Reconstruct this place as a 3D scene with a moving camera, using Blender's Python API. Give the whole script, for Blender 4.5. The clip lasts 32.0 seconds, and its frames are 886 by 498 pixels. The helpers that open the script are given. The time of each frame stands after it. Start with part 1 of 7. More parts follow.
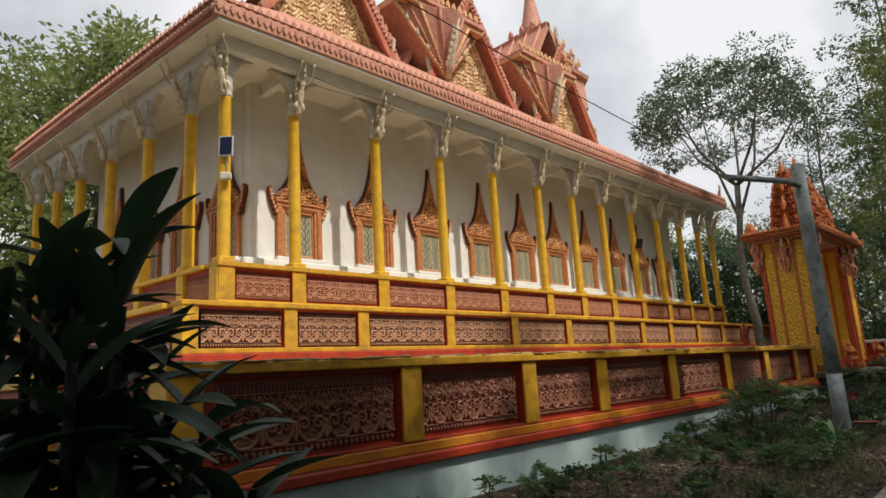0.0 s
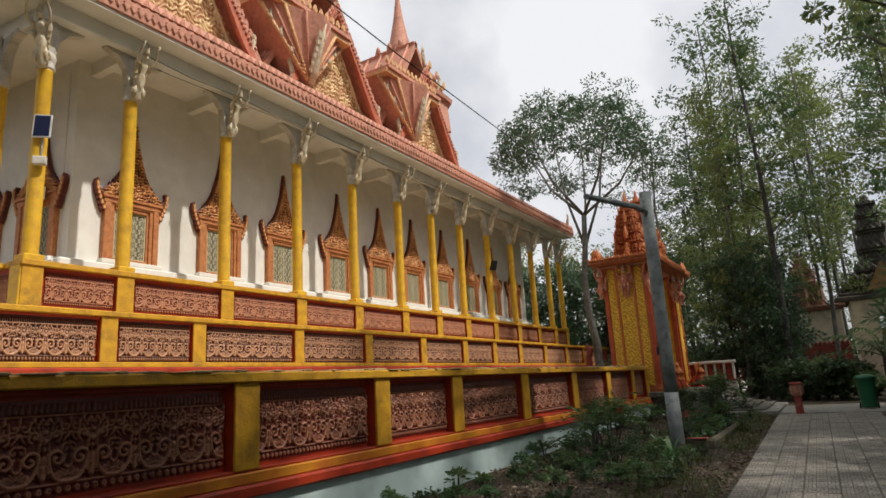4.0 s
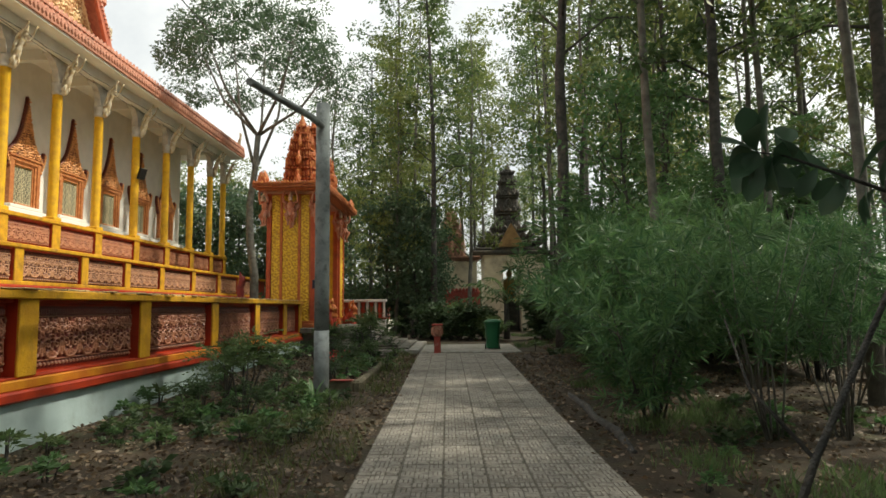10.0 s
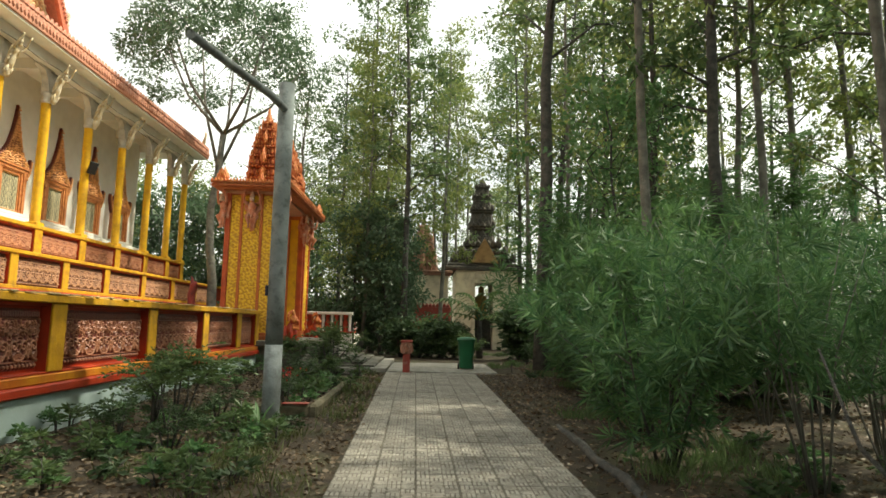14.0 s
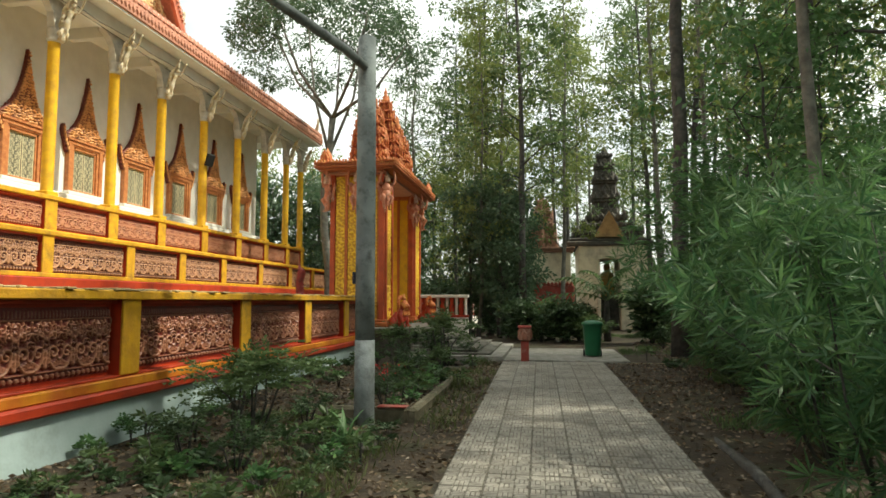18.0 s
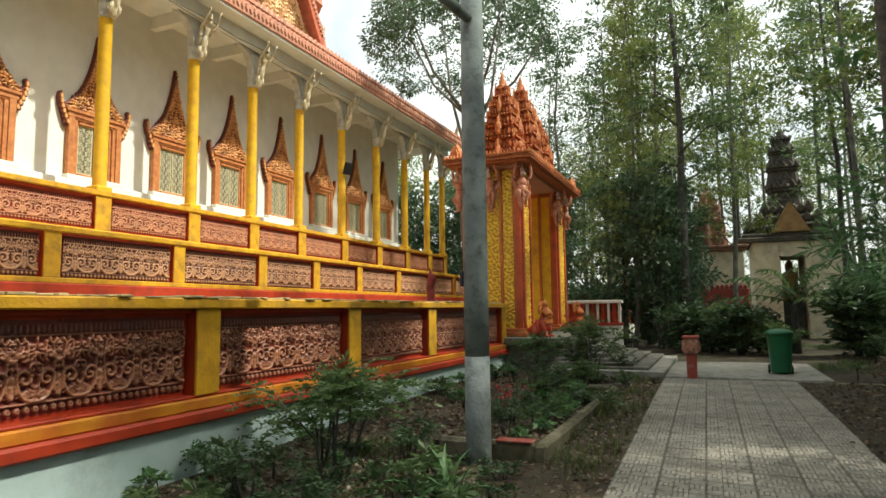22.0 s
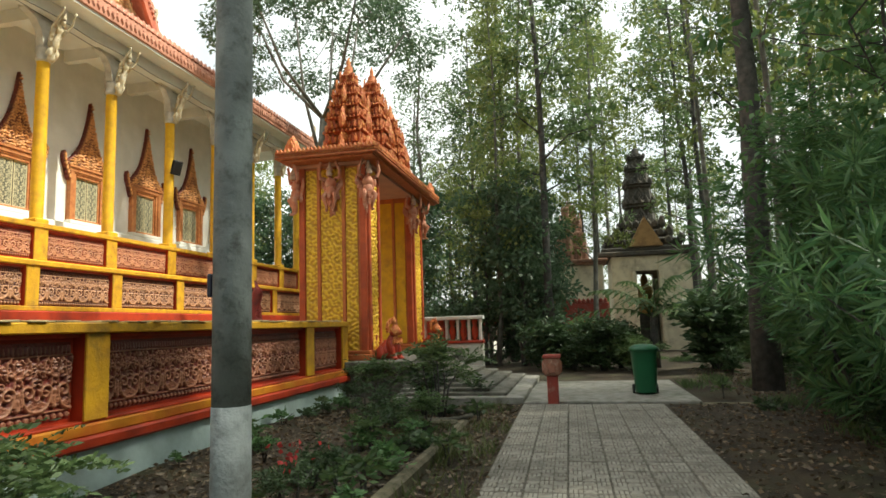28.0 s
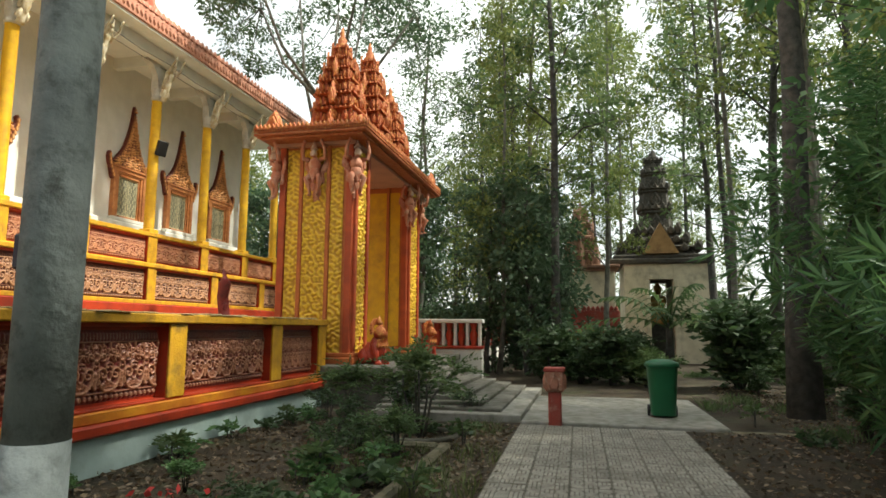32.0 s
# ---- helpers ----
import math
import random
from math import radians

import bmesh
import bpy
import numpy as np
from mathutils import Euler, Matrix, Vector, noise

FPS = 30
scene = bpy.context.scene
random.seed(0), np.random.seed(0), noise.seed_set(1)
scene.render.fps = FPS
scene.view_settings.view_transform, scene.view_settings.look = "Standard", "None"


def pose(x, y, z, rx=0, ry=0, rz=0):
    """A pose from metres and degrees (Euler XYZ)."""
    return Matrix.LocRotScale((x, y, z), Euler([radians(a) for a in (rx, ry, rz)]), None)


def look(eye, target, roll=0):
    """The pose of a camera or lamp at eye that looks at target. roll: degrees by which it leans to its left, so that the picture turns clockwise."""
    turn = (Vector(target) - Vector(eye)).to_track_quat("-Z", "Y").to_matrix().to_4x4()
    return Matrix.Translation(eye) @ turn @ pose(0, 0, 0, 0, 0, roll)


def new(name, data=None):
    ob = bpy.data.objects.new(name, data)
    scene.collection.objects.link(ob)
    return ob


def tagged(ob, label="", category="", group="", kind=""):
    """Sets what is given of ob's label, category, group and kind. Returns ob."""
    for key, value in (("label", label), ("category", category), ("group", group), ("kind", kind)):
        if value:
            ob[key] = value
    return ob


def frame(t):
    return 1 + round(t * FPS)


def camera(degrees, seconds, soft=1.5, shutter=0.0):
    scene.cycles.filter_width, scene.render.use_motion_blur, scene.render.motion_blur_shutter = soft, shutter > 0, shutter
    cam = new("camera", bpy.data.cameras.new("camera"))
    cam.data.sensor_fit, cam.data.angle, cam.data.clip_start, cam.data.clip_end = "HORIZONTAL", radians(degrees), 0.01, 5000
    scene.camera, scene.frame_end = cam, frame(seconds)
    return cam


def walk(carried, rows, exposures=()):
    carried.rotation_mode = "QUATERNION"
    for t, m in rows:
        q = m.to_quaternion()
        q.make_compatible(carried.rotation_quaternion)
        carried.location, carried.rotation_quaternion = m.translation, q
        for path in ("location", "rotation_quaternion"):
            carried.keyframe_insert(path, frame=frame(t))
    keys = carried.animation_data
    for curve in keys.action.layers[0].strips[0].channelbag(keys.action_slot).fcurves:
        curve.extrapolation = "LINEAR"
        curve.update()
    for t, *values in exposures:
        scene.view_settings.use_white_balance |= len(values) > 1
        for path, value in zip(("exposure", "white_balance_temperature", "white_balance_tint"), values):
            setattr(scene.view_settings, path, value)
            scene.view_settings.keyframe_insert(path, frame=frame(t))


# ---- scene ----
cam = camera(70.6, 32.0, 1.6)
PATH = [
    (0, (0.558, 0.709, 1.261), (-0.803, 2.121, 1.654), -3.4),
    (0.5, (0.459, 0.73, 1.244), (-0.932, 2.117, 1.623), -3.2),
    (1, (0.404, 0.719, 1.226), (-0.959, 2.123, 1.637), -4.6),
    (1.5, (0.383, 0.726, 1.218), (-0.989, 2.117, 1.644), -3.7),
    (2, (0.355, 0.825, 1.226), (-0.994, 2.238, 1.654), -5.0),
    (2.5, (0.332, 0.921, 1.225), (-0.984, 2.371, 1.634), -3.7),
    (3, (0.3, 1.004, 1.22), (-0.939, 2.534, 1.576), -3.3),
    (3.5, (0.248, 1.066, 1.226), (-0.875, 2.676, 1.61), -3.1),
    (4, (0.182, 1.162, 1.229), (-0.811, 2.844, 1.658), -3.4),
    (4.5, (0.099, 1.262, 1.236), (-0.708, 3.056, 1.6), -2.8),
    (6.5, (-0.02, 1.801, 1.256), (-0.626, 3.673, 1.612), -3.8),
    (7, (-0.067, 1.931, 1.244), (-0.597, 3.837, 1.535), -3.0),
    (7.5, (-0.086, 2.079, 1.235), (-0.559, 4.004, 1.498), -2.0),
    (8, (-0.061, 2.261, 1.237), (-0.425, 4.205, 1.535), -2.8),
    (8.5, (-0.044, 2.37, 1.227), (-0.352, 4.333, 1.453), -1.9),
    (9, (-0.087, 2.493, 1.241), (-0.3, 4.465, 1.503), -1.6),
    (9.5, (-0.114, 2.611, 1.24), (-0.231, 4.596, 1.457), -1.7),
    (10, (-0.123, 2.784, 1.238), (-0.158, 4.775, 1.425), -0.6),
    (10.5, (-0.102, 2.974, 1.229), (-0.108, 4.963, 1.434), -0.5),
    (11, (-0.081, 3.098, 1.232), (-0.119, 5.087, 1.434), 0.3),
    (11.5, (-0.084, 3.22, 1.239), (-0.054, 5.207, 1.463), 0.1),
    (12, (-0.125, 3.374, 1.226), (0.016, 5.36, 1.416), 0.4),
    (12.5, (-0.145, 3.499, 1.225), (-0.012, 5.489, 1.372), 1.1),
    (13, (-0.148, 3.639, 1.249), (0.015, 5.618, 1.487), 0.1),
    (13.5, (-0.162, 3.789, 1.229), (-0.078, 5.772, 1.48), 0.4),
    (14, (-0.216, 3.952, 1.222), (-0.156, 5.937, 1.461), 1.2),
    (14.5, (-0.253, 4.112, 1.243), (-0.228, 6.099, 1.47), 1.5),
    (15, (-0.253, 4.268, 1.234), (-0.258, 6.256, 1.447), 1.8),
    (15.5, (-0.204, 4.448, 1.255), (-0.289, 6.437, 1.447), 1.3),
    (17.5, (-0.118, 5.085, 1.314), (-0.28, 7.069, 1.504), 0.6),
    (18, (-0.11, 5.275, 1.336), (-0.434, 7.242, 1.504), -0.1),
    (18.5, (-0.107, 5.443, 1.333), (-0.522, 7.393, 1.494), -0.8),
    (19, (-0.082, 5.618, 1.319), (-0.595, 7.544, 1.489), -2.7),
    (19.5, (-0.13, 5.825, 1.324), (-0.678, 7.741, 1.494), -1.2),
    (20, (-0.158, 6.088, 1.327), (-0.783, 7.98, 1.492), -1.3),
    (20.5, (-0.067, 6.196, 1.324), (-0.852, 8.029, 1.472), -1.4),
    (21, (-0.076, 6.352, 1.324), (-0.862, 8.181, 1.509), -0.6),
    (21.5, (-0.133, 6.532, 1.318), (-0.896, 8.371, 1.507), -1.1),
    (22, (-0.146, 6.723, 1.324), (-0.935, 8.55, 1.519), -0.7),
    (22.5, (-0.093, 6.902, 1.327), (-0.863, 8.732, 1.57), -0.1),
    (23, (-0.086, 7.042, 1.32), (-0.863, 8.875, 1.512), 0.3),
    (23.5, (-0.127, 7.212, 1.32), (-0.864, 9.057, 1.543), 1.2),
    (24, (-0.158, 7.368, 1.321), (-0.802, 9.256, 1.472), 0.2),
    (24.5, (-0.146, 7.542, 1.322), (-0.748, 9.444, 1.469), 0.6),
    (25, (-0.124, 7.712, 1.327), (-0.704, 9.616, 1.525), 0.4),
    (25.5, (-0.109, 7.826, 1.32), (-0.688, 9.735, 1.459), 0.6),
    (26, (-0.153, 7.997, 1.319), (-0.68, 9.918, 1.494), 0.3),
    (26.5, (-0.165, 8.13, 1.323), (-0.579, 10.079, 1.495), -0.2),
    (28.5, (-0.151, 8.769, 1.33), (-0.561, 10.71, 1.584), -2.0),
    (29, (-0.168, 8.901, 1.318), (-0.56, 10.856, 1.479), -1.1),
    (29.5, (-0.169, 9.073, 1.312), (-0.535, 11.031, 1.496), -0.9),
    (30, (-0.145, 9.24, 1.328), (-0.591, 11.18, 1.522), 0.1),
    (30.5, (-0.165, 9.405, 1.334), (-0.586, 11.355, 1.478), 0.7),
    (31, (-0.194, 9.579, 1.335), (-0.624, 11.522, 1.537), 1.0),
    (31.5, (-0.18, 9.729, 1.317), (-0.568, 11.682, 1.506), 0.4),
    (32, (-0.162, 9.933, 1.329), (-0.6, 11.868, 1.581), 0.4),
]
EXPOSURES = [(0.0, -0.45, 6500, 11), (4.0, -0.45, 6500, 12), (7.2, -0.5, 6600, 11), (8.5, -0.25, 6700, 9), (10.0, 0.04, 6900, 5), (13.0, 0.56, 7200, 1), (16.0, 0.52, 7100, 0), (19.0, 0.37, 6800, 0), (24.0, 0.33, 6700, 0), (28.5, 0.5, 6700, 0), (32.0, 0.54, 6700, 1)]
walk(cam, [(t, look(eye, target, roll)) for t, eye, target, roll in PATH], EXPOSURES)

# ---- light ----
world = bpy.data.worlds.new("sky")
scene.world = world
world.use_nodes = True
wn = world.node_tree
sky = wn.nodes.new("ShaderNodeTexSky")
sky.sky_type, sky.sun_disc = "NISHITA", False
SUN_EL, SUN_AZ = 52.0, 78.0      # elevation; azimuth from +y towards +x
sky.sun_elevation, sky.sun_rotation = radians(SUN_EL), radians(SUN_AZ)
sky.air_density, sky.dust_density = 1.0, 4.0
# broken white cloud over the blue
tex, cloud, ramp_c = wn.nodes.new("ShaderNodeTexCoord"), wn.nodes.new("ShaderNodeTexNoise"), wn.nodes.new("ShaderNodeMapRange")
cloud.inputs["Scale"].default_value, cloud.inputs["Detail"].default_value, cloud.inputs["Roughness"].default_value = 2.2, 7.0, 0.55
wn.links.new(tex.outputs["Generated"], cloud.inputs["Vector"])
ramp_c.inputs[1].default_value, ramp_c.inputs[2].default_value, ramp_c.inputs[3].default_value, ramp_c.inputs[4].default_value = 0.34, 0.60, 0.4, 1.0
wn.links.new(cloud.outputs[0], ramp_c.inputs[0])
mixc = wn.nodes.new("ShaderNodeMix")
mixc.data_type = "RGBA"
wn.links.new(ramp_c.outputs[0], mixc.inputs[0])
wn.links.new(sky.outputs[0], mixc.inputs[6])
mixc.inputs[7].default_value = (9.6, 9.8, 10.0, 1)
wn.links.new(mixc.outputs[2], wn.nodes["Background"].inputs[0])
wn.nodes["Background"].inputs[1].default_value = 0.125
sun = new("sun", bpy.data.lights.new("sun", "SUN"))
sun.data.energy, sun.data.angle, sun.data.color = 5.0, radians(1.5), (1.0, 0.94, 0.84)
_e, _a = radians(SUN_EL), radians(SUN_AZ)
sun.matrix_world = look((40 * math.sin(_a), 40 * math.cos(_a), 50), (40 * math.sin(_a) - math.sin(_a) * math.cos(_e), 40 * math.cos(_a) - math.cos(_a) * math.cos(_e), 50 - math.sin(_e)))


# ---- materials ----
def mat(name, col, rough=0.7, col2=None, scale=6.0, bump=0.15, metal=0.0, stain=None, stain_scale=0.9, amount=0.5, spec=0.4, detail=6.0, rnd=0.0):
    """A painted or mineral surface: base colour, a second tone in noise, broad stains, and fine relief."""
    m = bpy.data.materials.new(name)
    m.use_nodes = True
    n, l = m.node_tree.nodes, m.node_tree.links
    b = n["Principled BSDF"]
    b.inputs["Roughness"].default_value, b.inputs["Metallic"].default_value = rough, metal
    b.inputs["Specular IOR Level"].default_value = spec
    tc = n.new("ShaderNodeNewGeometry")
    noi = n.new("ShaderNodeTexNoise")
    noi.inputs["Scale"].default_value, noi.inputs["Detail"].default_value = scale, detail
    l.new(tc.outputs["Position"], noi.inputs["Vector"])
    mix = n.new("ShaderNodeMix")
    mix.data_type = "RGBA"
    ramp = n.new("ShaderNodeMapRange")
    ramp.inputs[1].default_value, ramp.inputs[2].default_value = 0.35, 0.68
    l.new(noi.outputs[0], ramp.inputs[0])
    l.new(ramp.outputs[0], mix.inputs[0])
    c2 = col2 or tuple(c * 0.8 for c in col)
    mix.inputs[6].default_value, mix.inputs[7].default_value = (*col, 1), (*c2, 1)
    out = mix.outputs[2]
    if stain:
        big = n.new("ShaderNodeTexNoise")
        big.inputs["Scale"].default_value, big.inputs["Detail"].default_value = stain_scale, 9.0
        big.inputs["Roughness"].default_value = 0.7
        l.new(tc.outputs["Position"], big.inputs["Vector"])
        r2 = n.new("ShaderNodeMapRange")
        r2.inputs[1].default_value, r2.inputs[2].default_value = 0.5, 0.72
        r2.inputs[4].default_value = amount
        l.new(big.outputs[0], r2.inputs[0])
        mx = n.new("ShaderNodeMix")
        mx.data_type = "RGBA"
        l.new(r2.outputs[0], mx.inputs[0])
        l.new(out, mx.inputs[6])
        mx.inputs[7].default_value = (*stain, 1)
        out = mx.outputs[2]
    if rnd:
        oi = n.new("ShaderNodeObjectInfo")
        hsv = n.new("ShaderNodeHueSaturation")
        r3 = n.new("ShaderNodeMapRange")
        r3.inputs[3].default_value, r3.inputs[4].default_value = 1 - rnd, 1 + rnd
        l.new(oi.outputs["Random"], r3.inputs[0])
        l.new(r3.outputs[0], hsv.inputs["Value"])
        l.new(out, hsv.inputs["Color"])
        out = hsv.outputs[0]
    l.new(out, b.inputs["Base Color"])
    if bump:
        bp = n.new("ShaderNodeBump")
        bp.inputs["Strength"].default_value, bp.inputs["Distance"].default_value = bump, 0.02
        fine = n.new("ShaderNodeTexNoise")
        fine.inputs["Scale"].default_value, fine.inputs["Detail"].default_value = scale * 6, 5.0
        l.new(tc.outputs["Position"], fine.inputs["Vector"])
        l.new(fine.outputs[0], bp.inputs["Height"])
        l.new(bp.outputs[0], b.inputs["Normal"])
    return m


def relief_mat(name, low, high, lo, hi, axis=2, rough=0.6, grime=(0.05, 0.035, 0.03), amount=0.5, rnd=0.0):
    """Carved and painted: the ground of the relief in one colour, the raised work in another."""
    m = bpy.data.materials.new(name)
    m.use_nodes = True
    n, l = m.node_tree.nodes, m.node_tree.links
    b = n["Principled BSDF"]
    b.inputs["Roughness"].default_value = rough
    tc, sep, rg = n.new("ShaderNodeTexCoord"), n.new("ShaderNodeSeparateXYZ"), n.new("ShaderNodeMapRange")
    l.new(tc.outputs["Object"], sep.inputs[0])
    l.new(sep.outputs[axis], rg.inputs[0])
    rg.inputs[1].default_value, rg.inputs[2].default_value = lo, hi
    mix, mx = n.new("ShaderNodeMix"), n.new("ShaderNodeMix")
    mix.data_type = mx.data_type = "RGBA"
    l.new(rg.outputs[0], mix.inputs[0])
    mix.inputs[6].default_value, mix.inputs[7].default_value = (*low, 1), (*high, 1)
    geo, noi, r2 = n.new("ShaderNodeNewGeometry"), n.new("ShaderNodeTexNoise"), n.new("ShaderNodeMapRange")
    noi.inputs["Scale"].default_value, noi.inputs["Detail"].default_value = 3.0, 9.0
    l.new(geo.outputs["Position"], noi.inputs["Vector"])
    r2.inputs[1].default_value, r2.inputs[2].default_value, r2.inputs[4].default_value = 0.45, 0.72, amount
    l.new(noi.outputs[0], r2.inputs[0])
    l.new(r2.outputs[0], mx.inputs[0])
    l.new(mix.outputs[2], mx.inputs[6])
    mx.inputs[7].default_value = (*grime, 1)
    l.new(mx.outputs[2], b.inputs["Base Color"])
    return m


def leaf_mat(name, col, col2, trans=0.35):
    m = bpy.data.materials.new(name)
    m.use_nodes = True
    n, l = m.node_tree.nodes, m.node_tree.links
    b = n["Principled BSDF"]
    b.inputs["Roughness"].default_value = 0.5
    geo, mix, oi = n.new("ShaderNodeNewGeometry"), n.new("ShaderNodeMix"), n.new("ShaderNodeObjectInfo")
    add = n.new("ShaderNodeMath")
    add.operation = "MULTIPLY_ADD"
    add.inputs[1].default_value = 0.7
    sc = n.new("ShaderNodeMath")
    sc.operation = "MULTIPLY"
    sc.inputs[1].default_value = 0.3
    l.new(oi.outputs["Random"], sc.inputs[0])
    l.new(sc.outputs[0], add.inputs[2])
    mix.data_type = "RGBA"
    l.new(geo.outputs["Random Per Island"], add.inputs[0])
    l.new(add.outputs[0], mix.inputs[0])
    mix.inputs[6].default_value, mix.inputs[7].default_value = (*col, 1), (*col2, 1)
    l.new(mix.outputs[2], b.inputs["Base Color"])
    tr = n.new("ShaderNodeBsdfTranslucent")
    l.new(mix.outputs[2], tr.inputs[0])
    ms = n.new("ShaderNodeMixShader")
    ms.inputs[0].default_value = trans
    l.new(b.outputs[0], ms.inputs[1])
    l.new(tr.outputs[0], ms.inputs[2])
    l.new(ms.outputs[0], n["Material Output"].inputs[0])
    return m


M_WHITE = mat("white_limewash", (0.78, 0.77, 0.72), 0.85, (0.7, 0.69, 0.64), 2.5, 0.15, stain=(0.5, 0.47, 0.4), stain_scale=0.5, amount=0.3)
M_BLUE = mat("pale_blue_paint", (0.46, 0.58, 0.58), 0.8, (0.38, 0.49, 0.49), 3.0, 0.2, stain=(0.22, 0.25, 0.23), stain_scale=1.2, amount=0.6)
M_YELLOW = mat("yellow_paint", (0.74, 0.44, 0.02), 0.5, (0.60, 0.33, 0.025), 5.0, 0.2, stain=(0.22, 0.12, 0.03), stain_scale=3.0, amount=0.45)
M_SILL = mat("orange_sill_paint", (0.58, 0.24, 0.016), 0.55, (0.48, 0.13, 0.014), 3.0, 0.15, stain=(0.3, 0.06, 0.02), stain_scale=2.5, amount=0.6)
M_RED = mat("red_paint", (0.42, 0.042, 0.012), 0.5, (0.30, 0.028, 0.011), 4.0, 0.1, stain=(0.12, 0.03, 0.02), stain_scale=2.0, amount=0.5)
M_CAP = mat("weathered_coping", (0.52, 0.40, 0.20), 0.85, (0.38, 0.30, 0.17), 7.0, 0.4, stain=(0.05, 0.045, 0.04), stain_scale=4.0, amount=0.9)
M_COPY = mat("aged_yellow_paint", (0.62, 0.335, 0.016), 0.6, (0.46, 0.23, 0.018), 6.0, 0.35, stain=(0.13, 0.085, 0.03), stain_scale=3.5, amount=0.75)
M_MOSS = mat("mossy_edging", (0.17, 0.145, 0.095), 0.95, (0.08, 0.075, 0.045), 9.0, 0.6, stain=(0.24, 0.22, 0.17), stain_scale=5.0, amount=0.5)
M_GREYST = mat("weathered_plaster", (0.60, 0.57, 0.50), 0.85, (0.46, 0.43, 0.37), 5.0, 0.3, stain=(0.16, 0.13, 0.1), stain_scale=3.0, amount=0.5)
M_PINK = mat("salmon_roof_paint", (0.58, 0.28, 0.19), 0.7, (0.44, 0.19, 0.125), 7.0, 0.3, stain=(0.24, 0.14, 0.1), stain_scale=2.0, amount=0.55)
M_REDTRIM = mat("red_bargeboard", (0.50, 0.155, 0.08), 0.6, (0.40, 0.10, 0.055), 5.0, 0.2, stain=(0.2, 0.07, 0.05), stain_scale=2.5, amount=0.4)
M_WOOD = mat("varnished_window_frame", (0.52, 0.215, 0.08), 0.45, (0.36, 0.12, 0.045), 9.0, 0.25, stain=(0.62, 0.34, 0.13), stain_scale=14.0, amount=0.5)
M_DKWOOD = mat("dark_window_wood", (0.05, 0.03, 0.02), 0.7, (0.03, 0.02, 0.014), 12.0, 0.2)
M_ORANGE = mat("orange_gate_paint", (0.50, 0.145, 0.04), 0.6, (0.40, 0.105, 0.03), 6.0, 0.25, stain=(0.22, 0.07, 0.03), stain_scale=2.5, amount=0.45)
M_CONC = mat("pole_concrete", (0.24, 0.275, 0.275), 0.9, (0.13, 0.15, 0.15), 3.0, 0.6, stain=(0.05, 0.055, 0.05), stain_scale=7.0, amount=0.95)
M_POLEW = mat("pole_whitewash", (0.29, 0.325, 0.33), 0.9, (0.15, 0.168, 0.172), 4.0, 0.6, stain=(0.07, 0.072, 0.07), stain_scale=5.0, amount=0.7)
M_TILE = mat("terrazzo_tile", (0.31, 0.29, 0.25), 0.8, (0.19, 0.176, 0.15), 14.0, 0.35, stain=(0.09, 0.078, 0.06), stain_scale=1.3, amount=0.6, rnd=0.14)
M_GROOVE = mat("tile_groove_dirt", (0.10, 0.09, 0.075), 0.95, (0.07, 0.062, 0.05), 20.0, 0.3)
M_SOIL = mat("leaf_strewn_soil", (0.052, 0.036, 0.021), 0.95, (0.023, 0.017, 0.011), 5.0, 0.9, stain=(0.07, 0.08, 0.035), stain_scale=1.4, amount=0.65)
M_CEM = mat("mossy_cement", (0.31, 0.30, 0.27), 0.9, (0.2, 0.19, 0.165), 8.0, 0.4, stain=(0.09, 0.1, 0.06), stain_scale=3.0, amount=0.7)
# for unseen floors: made pale to bounce light onto wall and soffit
M_PALE = mat("pale_bounce_floor", (0.54, 0.49, 0.38), 0.8, (0.45, 0.40, 0.31), 4.0, 0.2, stain=(0.3, 0.27, 0.2), stain_scale=1.0, amount=0.4)
# moss stains, and a base colour darkened for shade on the steps' south side
M_STEP = mat("mossy_shaded_cement", (0.18, 0.172, 0.15), 0.92, (0.09, 0.086, 0.07), 6.0, 0.5, stain=(0.055, 0.062, 0.035), stain_scale=2.2, amount=0.85)
M_DKCEM = mat("darker_cement", (0.12, 0.11, 0.09), 0.95, (0.07, 0.065, 0.055), 8.0, 0.4, stain=(0.05, 0.06, 0.03), stain_scale=3.0, amount=0.6)
M_GREEN = mat("green_bin_plastic", (0.012, 0.11, 0.045), 0.4, (0.01, 0.09, 0.036), 3.0, 0.03)
M_BLACK = mat("black_rubber", (0.015, 0.015, 0.015), 0.6, bump=0.0)
M_BARK = mat("bark", (0.088, 0.086, 0.08), 0.95, (0.042, 0.042, 0.04), 9.0, 1.0, stain=(0.2, 0.18, 0.15), stain_scale=5.0, amount=0.4)
M_BARKP = mat("pale_bark", (0.17, 0.168, 0.145), 0.95, (0.09, 0.088, 0.076), 6.0, 0.7, stain=(0.32, 0.30, 0.26), stain_scale=4.0, amount=0.5)
M_CREAM = mat("cream_plaster", (0.72, 0.66, 0.50), 0.9, (0.6, 0.54, 0.4), 3.0, 0.2, stain=(0.16, 0.14, 0.1), stain_scale=1.2, amount=0.7)
M_DARKST = mat("blackened_stone", (0.09, 0.085, 0.075), 0.95, (0.05, 0.047, 0.042), 7.0, 0.5, stain=(0.2, 0.17, 0.12), stain_scale=2.0, amount=0.45)
M_LEAF = leaf_mat("forest_leaf", (0.055, 0.105, 0.038), (0.15, 0.22, 0.085), 0.5)
M_LEAFY = leaf_mat("sunlit_leaf", (0.10, 0.155, 0.042), (0.27, 0.31, 0.095), 0.52)
